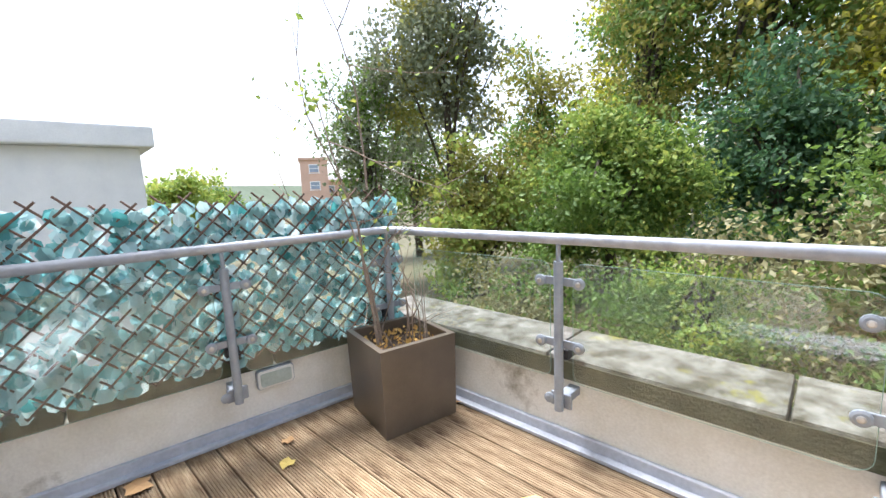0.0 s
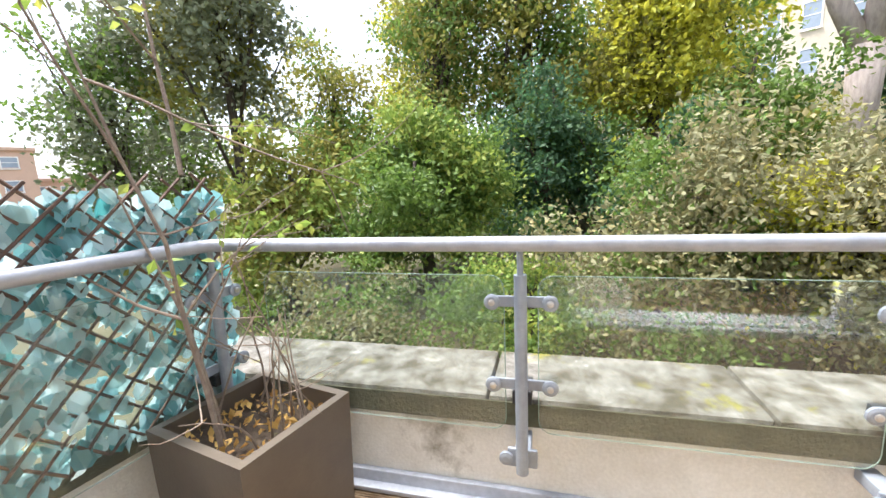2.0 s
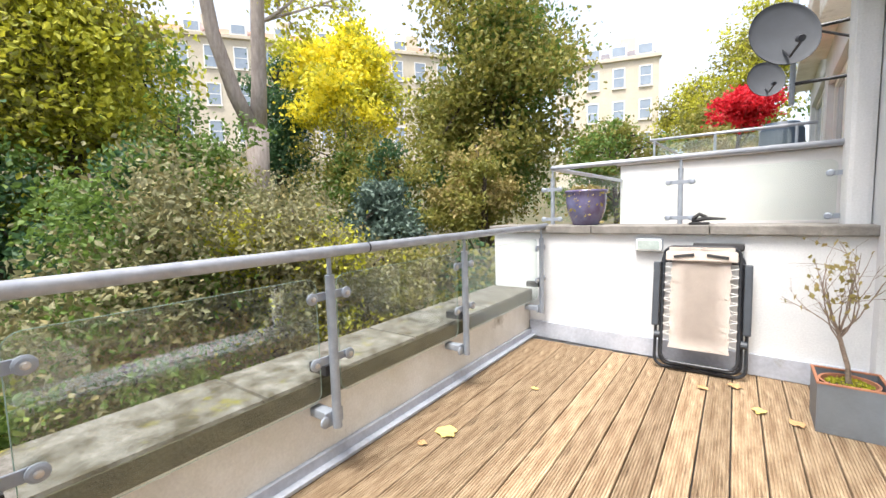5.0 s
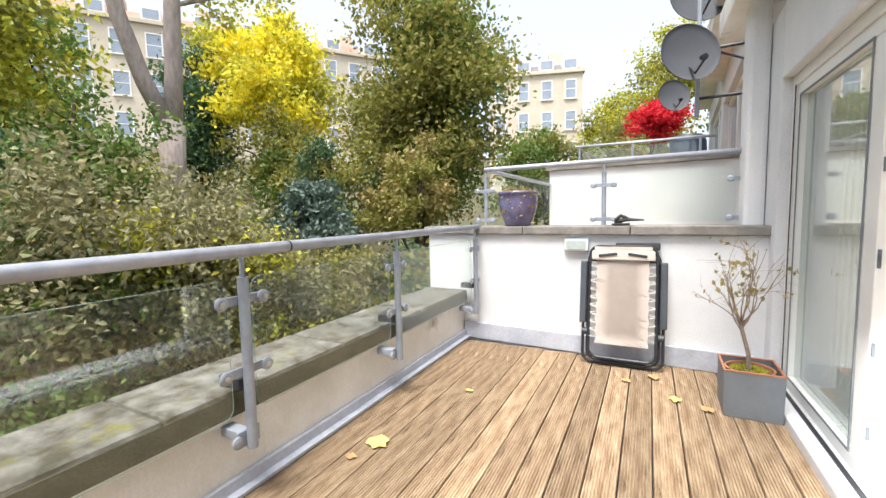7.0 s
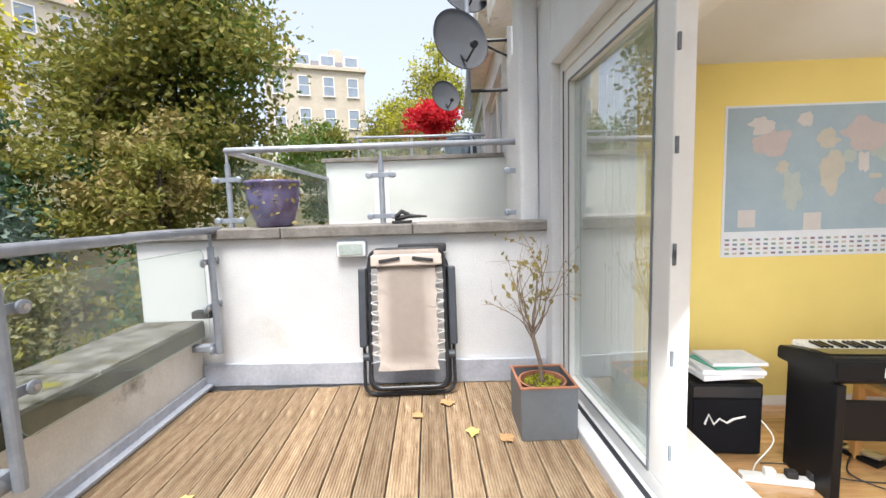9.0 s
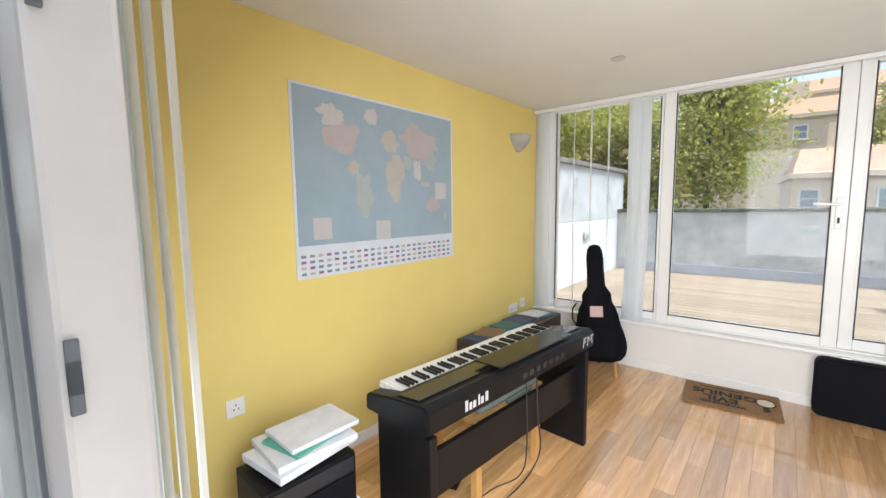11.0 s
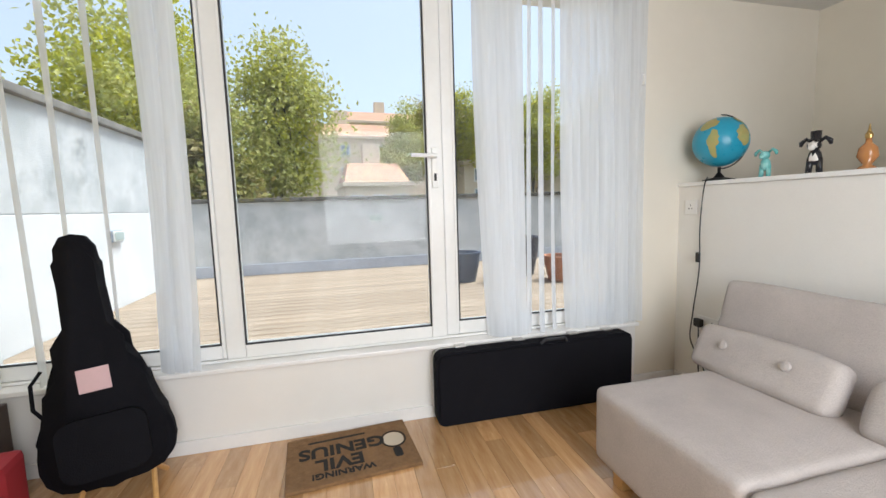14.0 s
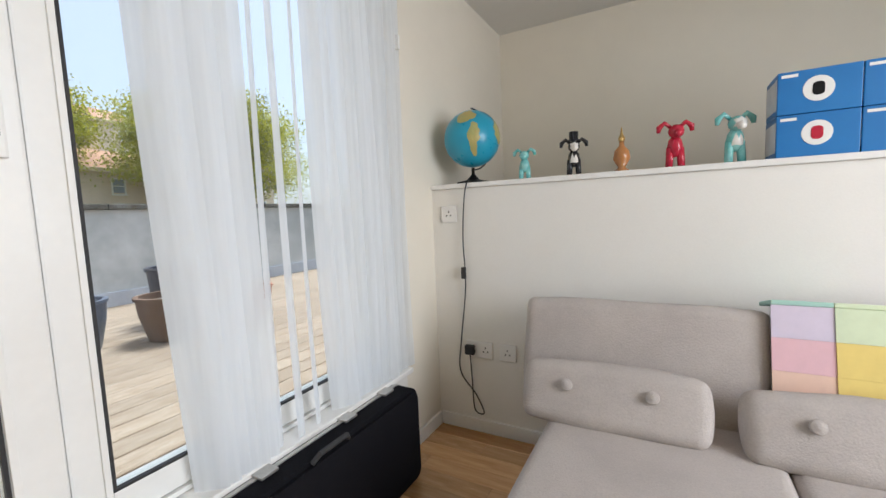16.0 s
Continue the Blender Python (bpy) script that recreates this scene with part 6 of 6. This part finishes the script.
# ---- ground and woods ----
def ground_z(x, y):
    """Garden below the terrace, rising to the east and south; falling away to the north, a valley to the west."""
    z = -1.6
    if x > 4:
        q = min(x, 60)
        z += (0.16 * (q - 4) + 0.003 * max(0, q - 12) ** 2) * max(0.0, min(1.0, (30 - y) / 25))
    if y < -8:
        z += 0.09 * (-8 - y) if y > -80 else 6.5
    if y > 12:
        z -= min(0.1 * (y - 12), 5)
    if x < -12:
        z += 0.06 * min(-12 - x, 90) - 1.0
    return z


bm = bmesh.new()
cs_ = [-2500, -900, -300, -140, -90, -60, -40, -28, -20, -14, -9, -4, 0, 3, 4.5, 6, 8, 10, 12, 15, 18, 22, 28, 36, 44, 60, 90, 160, 400, 1000, 2500]
grid = [[bm.verts.new((x, y, ground_z(x, y) + 0.15 * noise.noise(Vector((x * 0.4, y * 0.4, 0))))) for y in cs_] for x in cs_]
for a, b in zip(grid, grid[1:]):
    for k in range(len(cs_) - 1):
        bm.faces.new((a[k], b[k], b[k + 1], a[k + 1]))
solid("ground", bm, GROUND, I4, "leaf-strewn sloping garden ground", "ground", smooth=True)


def tree(name, x, y, top, rx, rz, n, size, leaf, label, seed, bark=BARK_DARK, base=None, trunk_r=0.16, low=None, lean=(0, 0), clumps=46, second=None, frac=0.25, spread=0.2, limbs=16):
    """A tapered trunk with limbs and a crown of leaf clumps. top: height of the crown's top; rx, rz: half width and half height of the crown."""
    n, size, spread, clumps = int(n * 1.5), size * 0.84, spread * 0.72, int(clumps * 1.3)
    rng = np.random.default_rng(seed)
    z0 = ground_z(x, y) - 0.1 if base is None else base
    t = thing(name, Matrix.Translation((x, y, z0)), label, "tree" if rz > 1.2 else "shrub")
    cz = top - rz - z0
    H = cz + rz * 0.75
    bm = bmesh.new()
    spine = []
    for k in range(9):
        f = k / 8
        spine.append(Vector((lean[0] * f + 0.12 * math.sin(f * 5 + seed), lean[1] * f + 0.12 * math.cos(f * 4 + seed), H * f)))
    tube(spine, [trunk_r * (1.25 if k == 0 else 1 - 0.85 * k / 8) for k in range(9)], 9, bm)
    cen = []
    for k in range(clumps):
        while True:
            q = rng.uniform(-1, 1, 3)
            d = np.linalg.norm(q)
            if 0.35 < d < 1:
                break
        wob = 0.82 + 0.75 * noise.noise(Vector(q * 1.6 + seed))
        taper = 1 - 0.3 * max(0, q[2])
        cen.append(np.array([lean[0] * 0.8 + q[0] * rx * wob * taper, lean[1] * 0.8 + q[1] * rx * wob * taper, cz + q[2] * rz * wob]))
    for k in range(min(limbs, clumps)):
        e = Vector(cen[k])
        s = spine[2 + int(rng.integers(0, 6))]
        mid = (s + e) / 2 + Vector((0, 0, 0.15 * rz))
        tube([s, mid, e], [trunk_r * 0.32, trunk_r * 0.2, trunk_r * 0.06], 5, bm)
    part("trunk", bm, bark, t, smooth=True)
    which = rng.integers(0, clumps, n)
    sig = spread * (rx + rz) / 2
    p = np.array(cen)[which] + rng.normal(size=(n, 3)) * sig * np.array([1, 1, 0.7])
    s = rng.uniform(0.6, 1.3, n) * size
    if second is None:
        part("crown", leaves_mesh("crown", p, s, leaf, rng), None, t)
    else:
        key = (which % 10) < frac * 10
        part("crown", leaves_mesh("crown", p[~key], s[~key], leaf, rng), None, t)
        part("crown", leaves_mesh("crown", p[key], s[key], second, rng), None, t)
    return t


tree("tree", 8.9, 11.3, 9.2, 2.1, 3.7, 9000, 0.17, L_GREY, "tall airy grey-green tree with gaps of sky", 1, BARK_DARK, spread=0.16, clumps=60, second=L_OLIVE, frac=0.3)
tree("tree", 7.2, 12.6, 5.5, 1.3, 2.6, 5000, 0.14, L_GREY, "dense grey-green small tree beside the screen", 2, second=L_GREEN, frac=0.4)
tree("tree", 8.9, 6.6, 3.1, 2.2, 1.9, 20000, 0.125, L_BRIGHT, "broad fresh-green maple-leaved tree below the terrace", 3, second=L_GREEN, frac=0.5)
tree("tree", 7.8, 9.0, 2.2, 1.6, 1.7, 6000, 0.15, L_BRIGHT, "bright green leafy bush in the garden", 4, second=L_OLIVE, frac=0.5)
tree("tree", 12.8, 4.3, 4.4, 2.3, 2.7, 8500, 0.18, L_DARK, "dark blue-green tree in the shade", 5, second=L_GREEN, frac=0.3)
tree("tree", 14.8, 8.2, 10.5, 1.9, 4.6, 7500, 0.2, L_OLIVE, "tall ivy-clad tree with sparse olive crown", 6, trunk_r=0.3, spread=0.2, second=L_GREEN, frac=0.5)
tree("tree", 15.5, 5.3, 11.2, 1.9, 5.0, 9500, 0.22, L_GREEN, "tall ivy-clad tree with dark trunk", 7, trunk_r=0.3, second=L_OLIVE, frac=0.4)
tree("tree", 20, 10.5, 11, 2.6, 4.8, 6000, 0.26, L_GOLD, "golden tree behind the ivy-clad trunks", 8, second=L_OLIVE, frac=0.4)
tree("tree", 14.4, 1.6, 10.2, 1.8, 5.0, 14000, 0.2, L_GOLD, "tall yellow-green autumn tree", 9, second=L_OLIVE, frac=0.4, trunk_r=0.22)
tree("tree", 12.2, -0.2, 4.6, 1.7, 2.5, 7000, 0.16, L_GREEN, "green leafy tree at the garden slope", 10, second=L_OLIVE, frac=0.3)
tree("tree", 10.3, 1.9, 2.6, 1.5, 1.7, 4500, 0.15, L_DARK, "dark green undergrowth tree", 21, second=L_GREEN, frac=0.3)
tree("tree", 15.9, -4.9, 8.0, 1.3, 3.4, 6500, 0.17, L_DARK, "dark evergreen behind the forked trunk", 11)
tree("tree", 14.2, -7.0, 9.0, 2.1, 2.6, 14000, 0.22, L_YELLOW, "bright yellow autumn tree on the slope", 12, second=L_GOLD, frac=0.2, spread=0.24)
tree("tree", 12.0, -5.2, 4.6, 1.8, 2.2, 6000, 0.16, L_OLIVE, "olive-green bush below the yellow tree", 22, second=L_GREEN, frac=0.4)
tree("tree", 8.0, -7.6, 9.4, 3.1, 4.7, 30000, 0.19, L_OLIVE, "large olive-green tree with autumn tips", 13, second=L_GREEN, frac=0.4, spread=0.2, trunk_r=0.25)
tree("tree", 6.9, -5.3, 3.4, 1.15, 1.5, 5500, 0.14, L_OLIVE, "olive bush with rust-brown tips", 14, second=L_RUST, frac=0.35)
tree("tree", 9.6, -4.6, 3.3, 1.5, 1.8, 5500, 0.15, L_OLIVE, "brownish green bush on the slope", 23, second=L_DARK, frac=0.5)
tree("shrub", 7.4, -2.4, 2.1, 0.85, 1.0, 4000, 0.13, L_BLUE, "blue-grey evergreen shrub on the slope", 15)
tree("tree", 6.3, -15, 5.6, 2.6, 2.4, 6500, 0.2, L_GREEN, "rounded green tree behind the terraces", 16, second=L_OLIVE, frac=0.4)
tree("shrub", 6.7, 2.3, 1.75, 1.55, 1.5, 19000, 0.09, L_TAN, "pale variegated shrub just beyond the balustrade", 17, second=L_GREEN, frac=0.3, spread=0.26)
tree("shrub", 6.2, 0.75, 1.75, 1.25, 1.35, 17000, 0.088, L_TAN, "variegated shrub with yellowing leaves on top", 18, second=L_GOLD, frac=0.2, spread=0.26)
tree("shrub", 5.9, -0.9, 0.95, 1.0, 1.1, 10000, 0.088, L_TAN, "low variegated shrub below the balustrade", 19, second=L_OLIVE, frac=0.4, spread=0.26)
tree("shrub", 6.6, 4.3, 0.5, 1.4, 0.9, 9000, 0.085, L_GREEN, "low green undergrowth below the balustrade", 20, second=L_BRIGHT, frac=0.4, spread=0.26)
tree("shrub", 6.0, 6.8, 0.2, 1.4, 0.9, 8000, 0.085, L_GREEN, "low green garden shrub", 24, second=L_TAN, frac=0.4, spread=0.26)
tree("shrub", 5.2, -3.2, 0.4, 1.2, 1.0, 4500, 0.13, L_DARK, "dark shrub beyond the parapet", 25, second=L_OLIVE, frac=0.4, spread=0.26)
tree("tree", 19.5, -1.0, 9.5, 2.6, 4.2, 6500, 0.26, L_GOLD, "golden-green tree up the slope", 26, second=L_GREEN, frac=0.4)
tree("tree", 19, 3.2, 8.0, 2.6, 4.0, 6000, 0.26, L_GREEN, "green tree up the slope", 27, second=L_OLIVE, frac=0.4)
tree("tree", 11.5, 16, 6.0, 2.2, 3.4, 5000, 0.2, L_GREEN, "green tree at the garden end", 28, second=L_GREY, frac=0.4)
tree("tree", 17.0, 13.5, 7.5, 2.6, 4.2, 6000, 0.24, L_OLIVE, "olive tree at the back of the garden", 29, second=L_GREEN, frac=0.4)
# forked bare trunk
fk = thing("tree", Matrix.Translation((13.2, -2.6, ground_z(13.2, -2.6) - 0.1)), "large grey-barked tree with a forked bare trunk", "tree")
zb = -fk.matrix_world.translation.z
part("trunk", tube([(0, 0, 0), (0, 0.02, zb + 2.6), (-0.03, 0.03, zb + 4.0)], [0.42, 0.3, 0.36], 14), BARK, fk, smooth=True)
part("limb", tube([(-0.02, 0.06, zb + 3.8), (-0.1, 0.65, zb + 4.9), (-0.25, 1.2, zb + 6.4), (-0.4, 1.5, zb + 8.2), (-0.5, 2.0, zb + 10)], [0.24, 0.21, 0.19, 0.16, 0.1], 12), BARK, fk, smooth=True)
part("limb", tube([(-0.02, -0.02, zb + 3.8), (-0.3, 0.0, zb + 5.2), (-0.6, 0.08, zb + 6.8), (-0.8, 0.1, zb + 8.6), (-1.0, -0.2, zb + 10.5)], [0.26, 0.22, 0.2, 0.17, 0.1], 12), BARK, fk, smooth=True)
rng = np.random.default_rng(40)
bm = bmesh.new()
pts = []
for a in ((-0.8, 0.1, zb + 8.0), (-0.4, 1.5, zb + 8.2), (-0.6, 0.1, zb + 6.9)):
    for k in range(3):
        twig(bm, a, (rng.normal(), rng.normal(), 0.7), 2.2, 0.06, rng, 2, pts, 0.3, 2)
part("branch", bm, BARK, fk)
part("crown", leaves_mesh("crown", [tuple(pts[k] + Vector(rng.normal(size=3)) * 0.25) for k in rng.integers(0, len(pts), 1800)], rng.uniform(0.1, 0.2, 1800), L_GOLD, rng), None, fk)
# red maple on the terrace beyond
tree("red_maple", 1.3, -6.1, 3.7, 0.62, 0.55, 3200, 0.09, L_RED, "small bright red maple in a pot on the terrace beyond", 31, base=1.4, trunk_r=0.03, clumps=26, spread=0.25)
tree("shrub", 1.9, -7.6, 2.9, 0.8, 0.6, 2200, 0.1, L_RUST, "rusty autumn shrub on the terrace beyond", 32, base=1.4, trunk_r=0.03, clumps=20)
for k, (x, y, top, rx, rz, lf, lab) in enumerate(((1.9, -34, 17, 2.6, 5.2, L_GOLD, "yellow-green tree on the hill"), (6.2, -36, 12.5, 3.4, 3.4, L_GOLD, "golden tree on the hillside"), (3.5, -26, 7.8, 3.0, 2.8, L_OLIVE, "olive tree on the hillside"), (-3, -30, 14, 3, 5, L_GREEN, "green tree on the hillside"))):
    tree("tree", x, y, top, rx, rz, 4500, 0.32, lf, lab, 50 + k, second=L_OLIVE, frac=0.3)

# ---- woods to the north and valley beyond ----
for k, (x, y, top, rx, rz, lf) in enumerate(((9, 47, 4.4, 4.5, 3, L_BRIGHT), (2, 60, 4.6, 5, 3, L_GREEN), (16, 62, 3.2, 5, 3, L_GREEN), (-6, 70, 4.5, 6, 4, L_GREEN))):
    tree("tree", x, y, top, rx, rz, 3000, 0.5, lf, "distant green tree in the valley", 60 + k)
# ---- trees beyond the second terrace ----
for k, (x, y, top, rx, rz, lf, s2) in enumerate(((-22.5, -0.9, 9.2, 2.2, 4.4, L_HILL, L_GOLD), (-19.5, -5.4, 8.2, 3.2, 3.8, L_HILL, L_GOLD), (-26, -6.5, 10.5, 3.4, 5, L_HILL, L_HILL), (-17, -3.0, 4.5, 1.8, 2.4, L_OLIVE, L_RUST), (-38, 7.4, 8.6, 2.3, 3.0, L_HILL, L_HILL), (-40, 10.2, 10.5, 2.4, 3.2, L_GOLD, L_RUST), (-39, 13.5, 12, 3.0, 4.0, L_GOLD, L_OLIVE), (-52, 5.2, 11, 2.4, 2.4, L_HILL, L_HILL), (-36, 19, 11, 3.2, 4.2, L_GOLD, L_HILL), (-34, 25, 12, 4, 5, L_GOLD, L_OLIVE), (-45, 34, 15, 6, 6, L_GOLD, L_HILL))):
    tree("tree", x, y, top, rx, rz, 12000, 0.25, lf, "sunlit autumn tree on the opposite hillside", 70 + k, second=s2, frac=0.4, spread=0.27)


# ---- buildings ----
def house(x, y, z, w, d, h, ang, storeys, bays, wall, roof, label, roof_h=1.6, win=(0.9, 1.6), chimneys=0, dormers=0):
    """A house with its storeys of windows on the front (local -y), a cornice and a roof with chimneys or dormers."""
    t = thing("house", pose(x, y, z, 0, 0, ang), label, "house")
    part("wall", box(-w / 2, 0, -8, w / 2, d, h, 0.02), wall, t)
    part("cornice", box(-w / 2 - 0.2, -0.25, h + 0.003, w / 2 + 0.2, d + 0.2, h + 0.35, 0.03), wall, t)
    bm = bmesh.new()
    zz, r0, r1 = h + 0.353, w / 2, w / 2 - 0.5
    a = [bm.verts.new(p) for p in ((-r0, 0.2, zz), (r0, 0.2, zz), (r0, d, zz), (-r0, d, zz))]
    b = [bm.verts.new(p) for p in ((-r1, d * 0.32, zz + roof_h), (r1, d * 0.32, zz + roof_h), (r1, d * 0.68, zz + roof_h), (-r1, d * 0.68, zz + roof_h))]
    for k in range(4):
        bm.faces.new((a[k], a[(k + 1) % 4], b[(k + 1) % 4], b[k]))
    bm.faces.new(b)
    rf = part("roof", bm, roof, t)
    for k in range(chimneys):
        cx = -w / 2 + (k + 0.5) * w / chimneys
        part("chimney", box(cx - 0.7, d * 0.4, zz + 0.5, cx + 0.7, d * 0.55, zz + roof_h + 1.6, 0.04), wall, rf)
    for k in range(dormers):
        cx = -w / 2 + (k + 0.5) * w / dormers
        part("dormer", box(cx - 0.75, 0.3, zz + 0.15, cx + 0.75, 2.2, zz + 1.25, 0.03), TRIM_WHITE, rf)
        part("dormer_pane", box(cx - 0.6, 0.26, zz + 0.28, cx + 0.6, 0.299, zz + 1.1), FAR_PANE, rf)
    sh = h / storeys
    ww, wh = win
    for s in range(storeys):
        for k in range(bays):
            cx, cz = -w / 2 + (k + 0.5) * w / bays, s * sh + sh * 0.5
            f = part("window", join(join(box(cx - ww / 2 - 0.1, -0.06, cz - wh / 2 - 0.1, cx - ww / 2, -0.003, cz + wh / 2 + 0.1), box(cx + ww / 2, -0.06, cz - wh / 2 - 0.1, cx + ww / 2 + 0.1, -0.003, cz + wh / 2 + 0.1)), join(box(cx - ww / 2 + 0.001, -0.06, cz + wh / 2, cx + ww / 2 - 0.001, -0.003, cz + wh / 2 + 0.1), join(box(cx - ww / 2 - 0.15, -0.14, cz - wh / 2 - 0.2, cx + ww / 2 + 0.15, -0.003, cz - wh / 2 - 0.101), box(cx - ww / 2 + 0.001, -0.045, cz - 0.03, cx + ww / 2 - 0.001, -0.003, cz + 0.03)))), TRIM_WHITE, t)
            part("pane", box(cx - ww / 2 + 0.002, -0.03, cz - wh / 2, cx + ww / 2 - 0.002, -0.004, cz + wh / 2), FAR_PANE, f)
    return t


house(39.5, -19.4, 8.0, 36, 10, 10.5, -123, 3, 14, BATH_STONE, ROOF_TILE, "long terrace of pale stone houses on the hill", 1.8, (1.1, 1.9), 5, 9)
house(14.2, -39.0, 6.0, 9.5, 10, 9.4, 200, 3, 4, BATH_STONE, SLATE, "tall pale stone end house with sash windows", 1.6, (0.95, 1.7), 2, 4)
house(-0.65, 11.8, -3.5, 5.0, 6, 5.85, 0, 1, 1, RENDER_WHITE, RENDER_WHITE, "white flat-roofed house next door", 0.05, (0.1, 0.1))
house(28.2, 59, -8, 3.8, 6, 14.5, -26, 6, 1, BRICK_FAR, BRICK_FAR, "distant orange brick tower", 0.05, (1.2, 1.0))
house(36, 62, -8, 9, 8, 11.5, -26, 5, 4, BRICK_FAR, SLATE, "distant brick block of flats", 0.6, (1.2, 1.0))
for k, (x, y, z, w, h, a) in enumerate(((-46, 2.5, 3.6, 11, 4.6, 95), (-33, 4.6, 0.2, 5, 2.4, 95), (-39, 17.5, 1.0, 9, 3.8, 98), (-36, 25, 1.0, 9, 4.2, 98), (-58, 8, 8, 14, 4.2, 95), (-60, -4, 6, 9, 5, 92), (-60, 24, 8, 12, 5, 100))):
    house(x, y, z, w, 7, h, a, 2 if h > 3 else 1, 3, SUNLIT_STONE, SUNLIT_TILE, "sunlit pale house on the opposite hillside", 1.6, (0.8, 1.0), 1)

# far wooded ridge across the valley
HILL = mat("far_wooded_hill", (0.1, 0.13, 0.09), 0.95, base2=(0.06, 0.085, 0.05), scale=0.03, fine=0.3, bump=0.3)
bm = bmesh.new()
lo_v, hi_v = [], []
for k in range(61):
    a = radians(-20 + k * 4.0)
    r = 420 + 40 * math.sin(k * 0.7)
    h = 13 + 7 * noise.noise(Vector((k * 0.35, 1, 0))) + (7 if a > radians(150) else 0)
    lo_v.append(bm.verts.new((r * 0.85 * math.cos(a), r * 0.85 * math.sin(a), -12)))
    hi_v.append(bm.verts.new((r * math.cos(a), r * math.sin(a), h)))
for k in range(60):
    bm.faces.new((lo_v[k], lo_v[k + 1], hi_v[k + 1], hi_v[k]))
solid("backdrop", bm, HILL, I4, "distant wooded ridge across the valley", "hill", smooth=True)
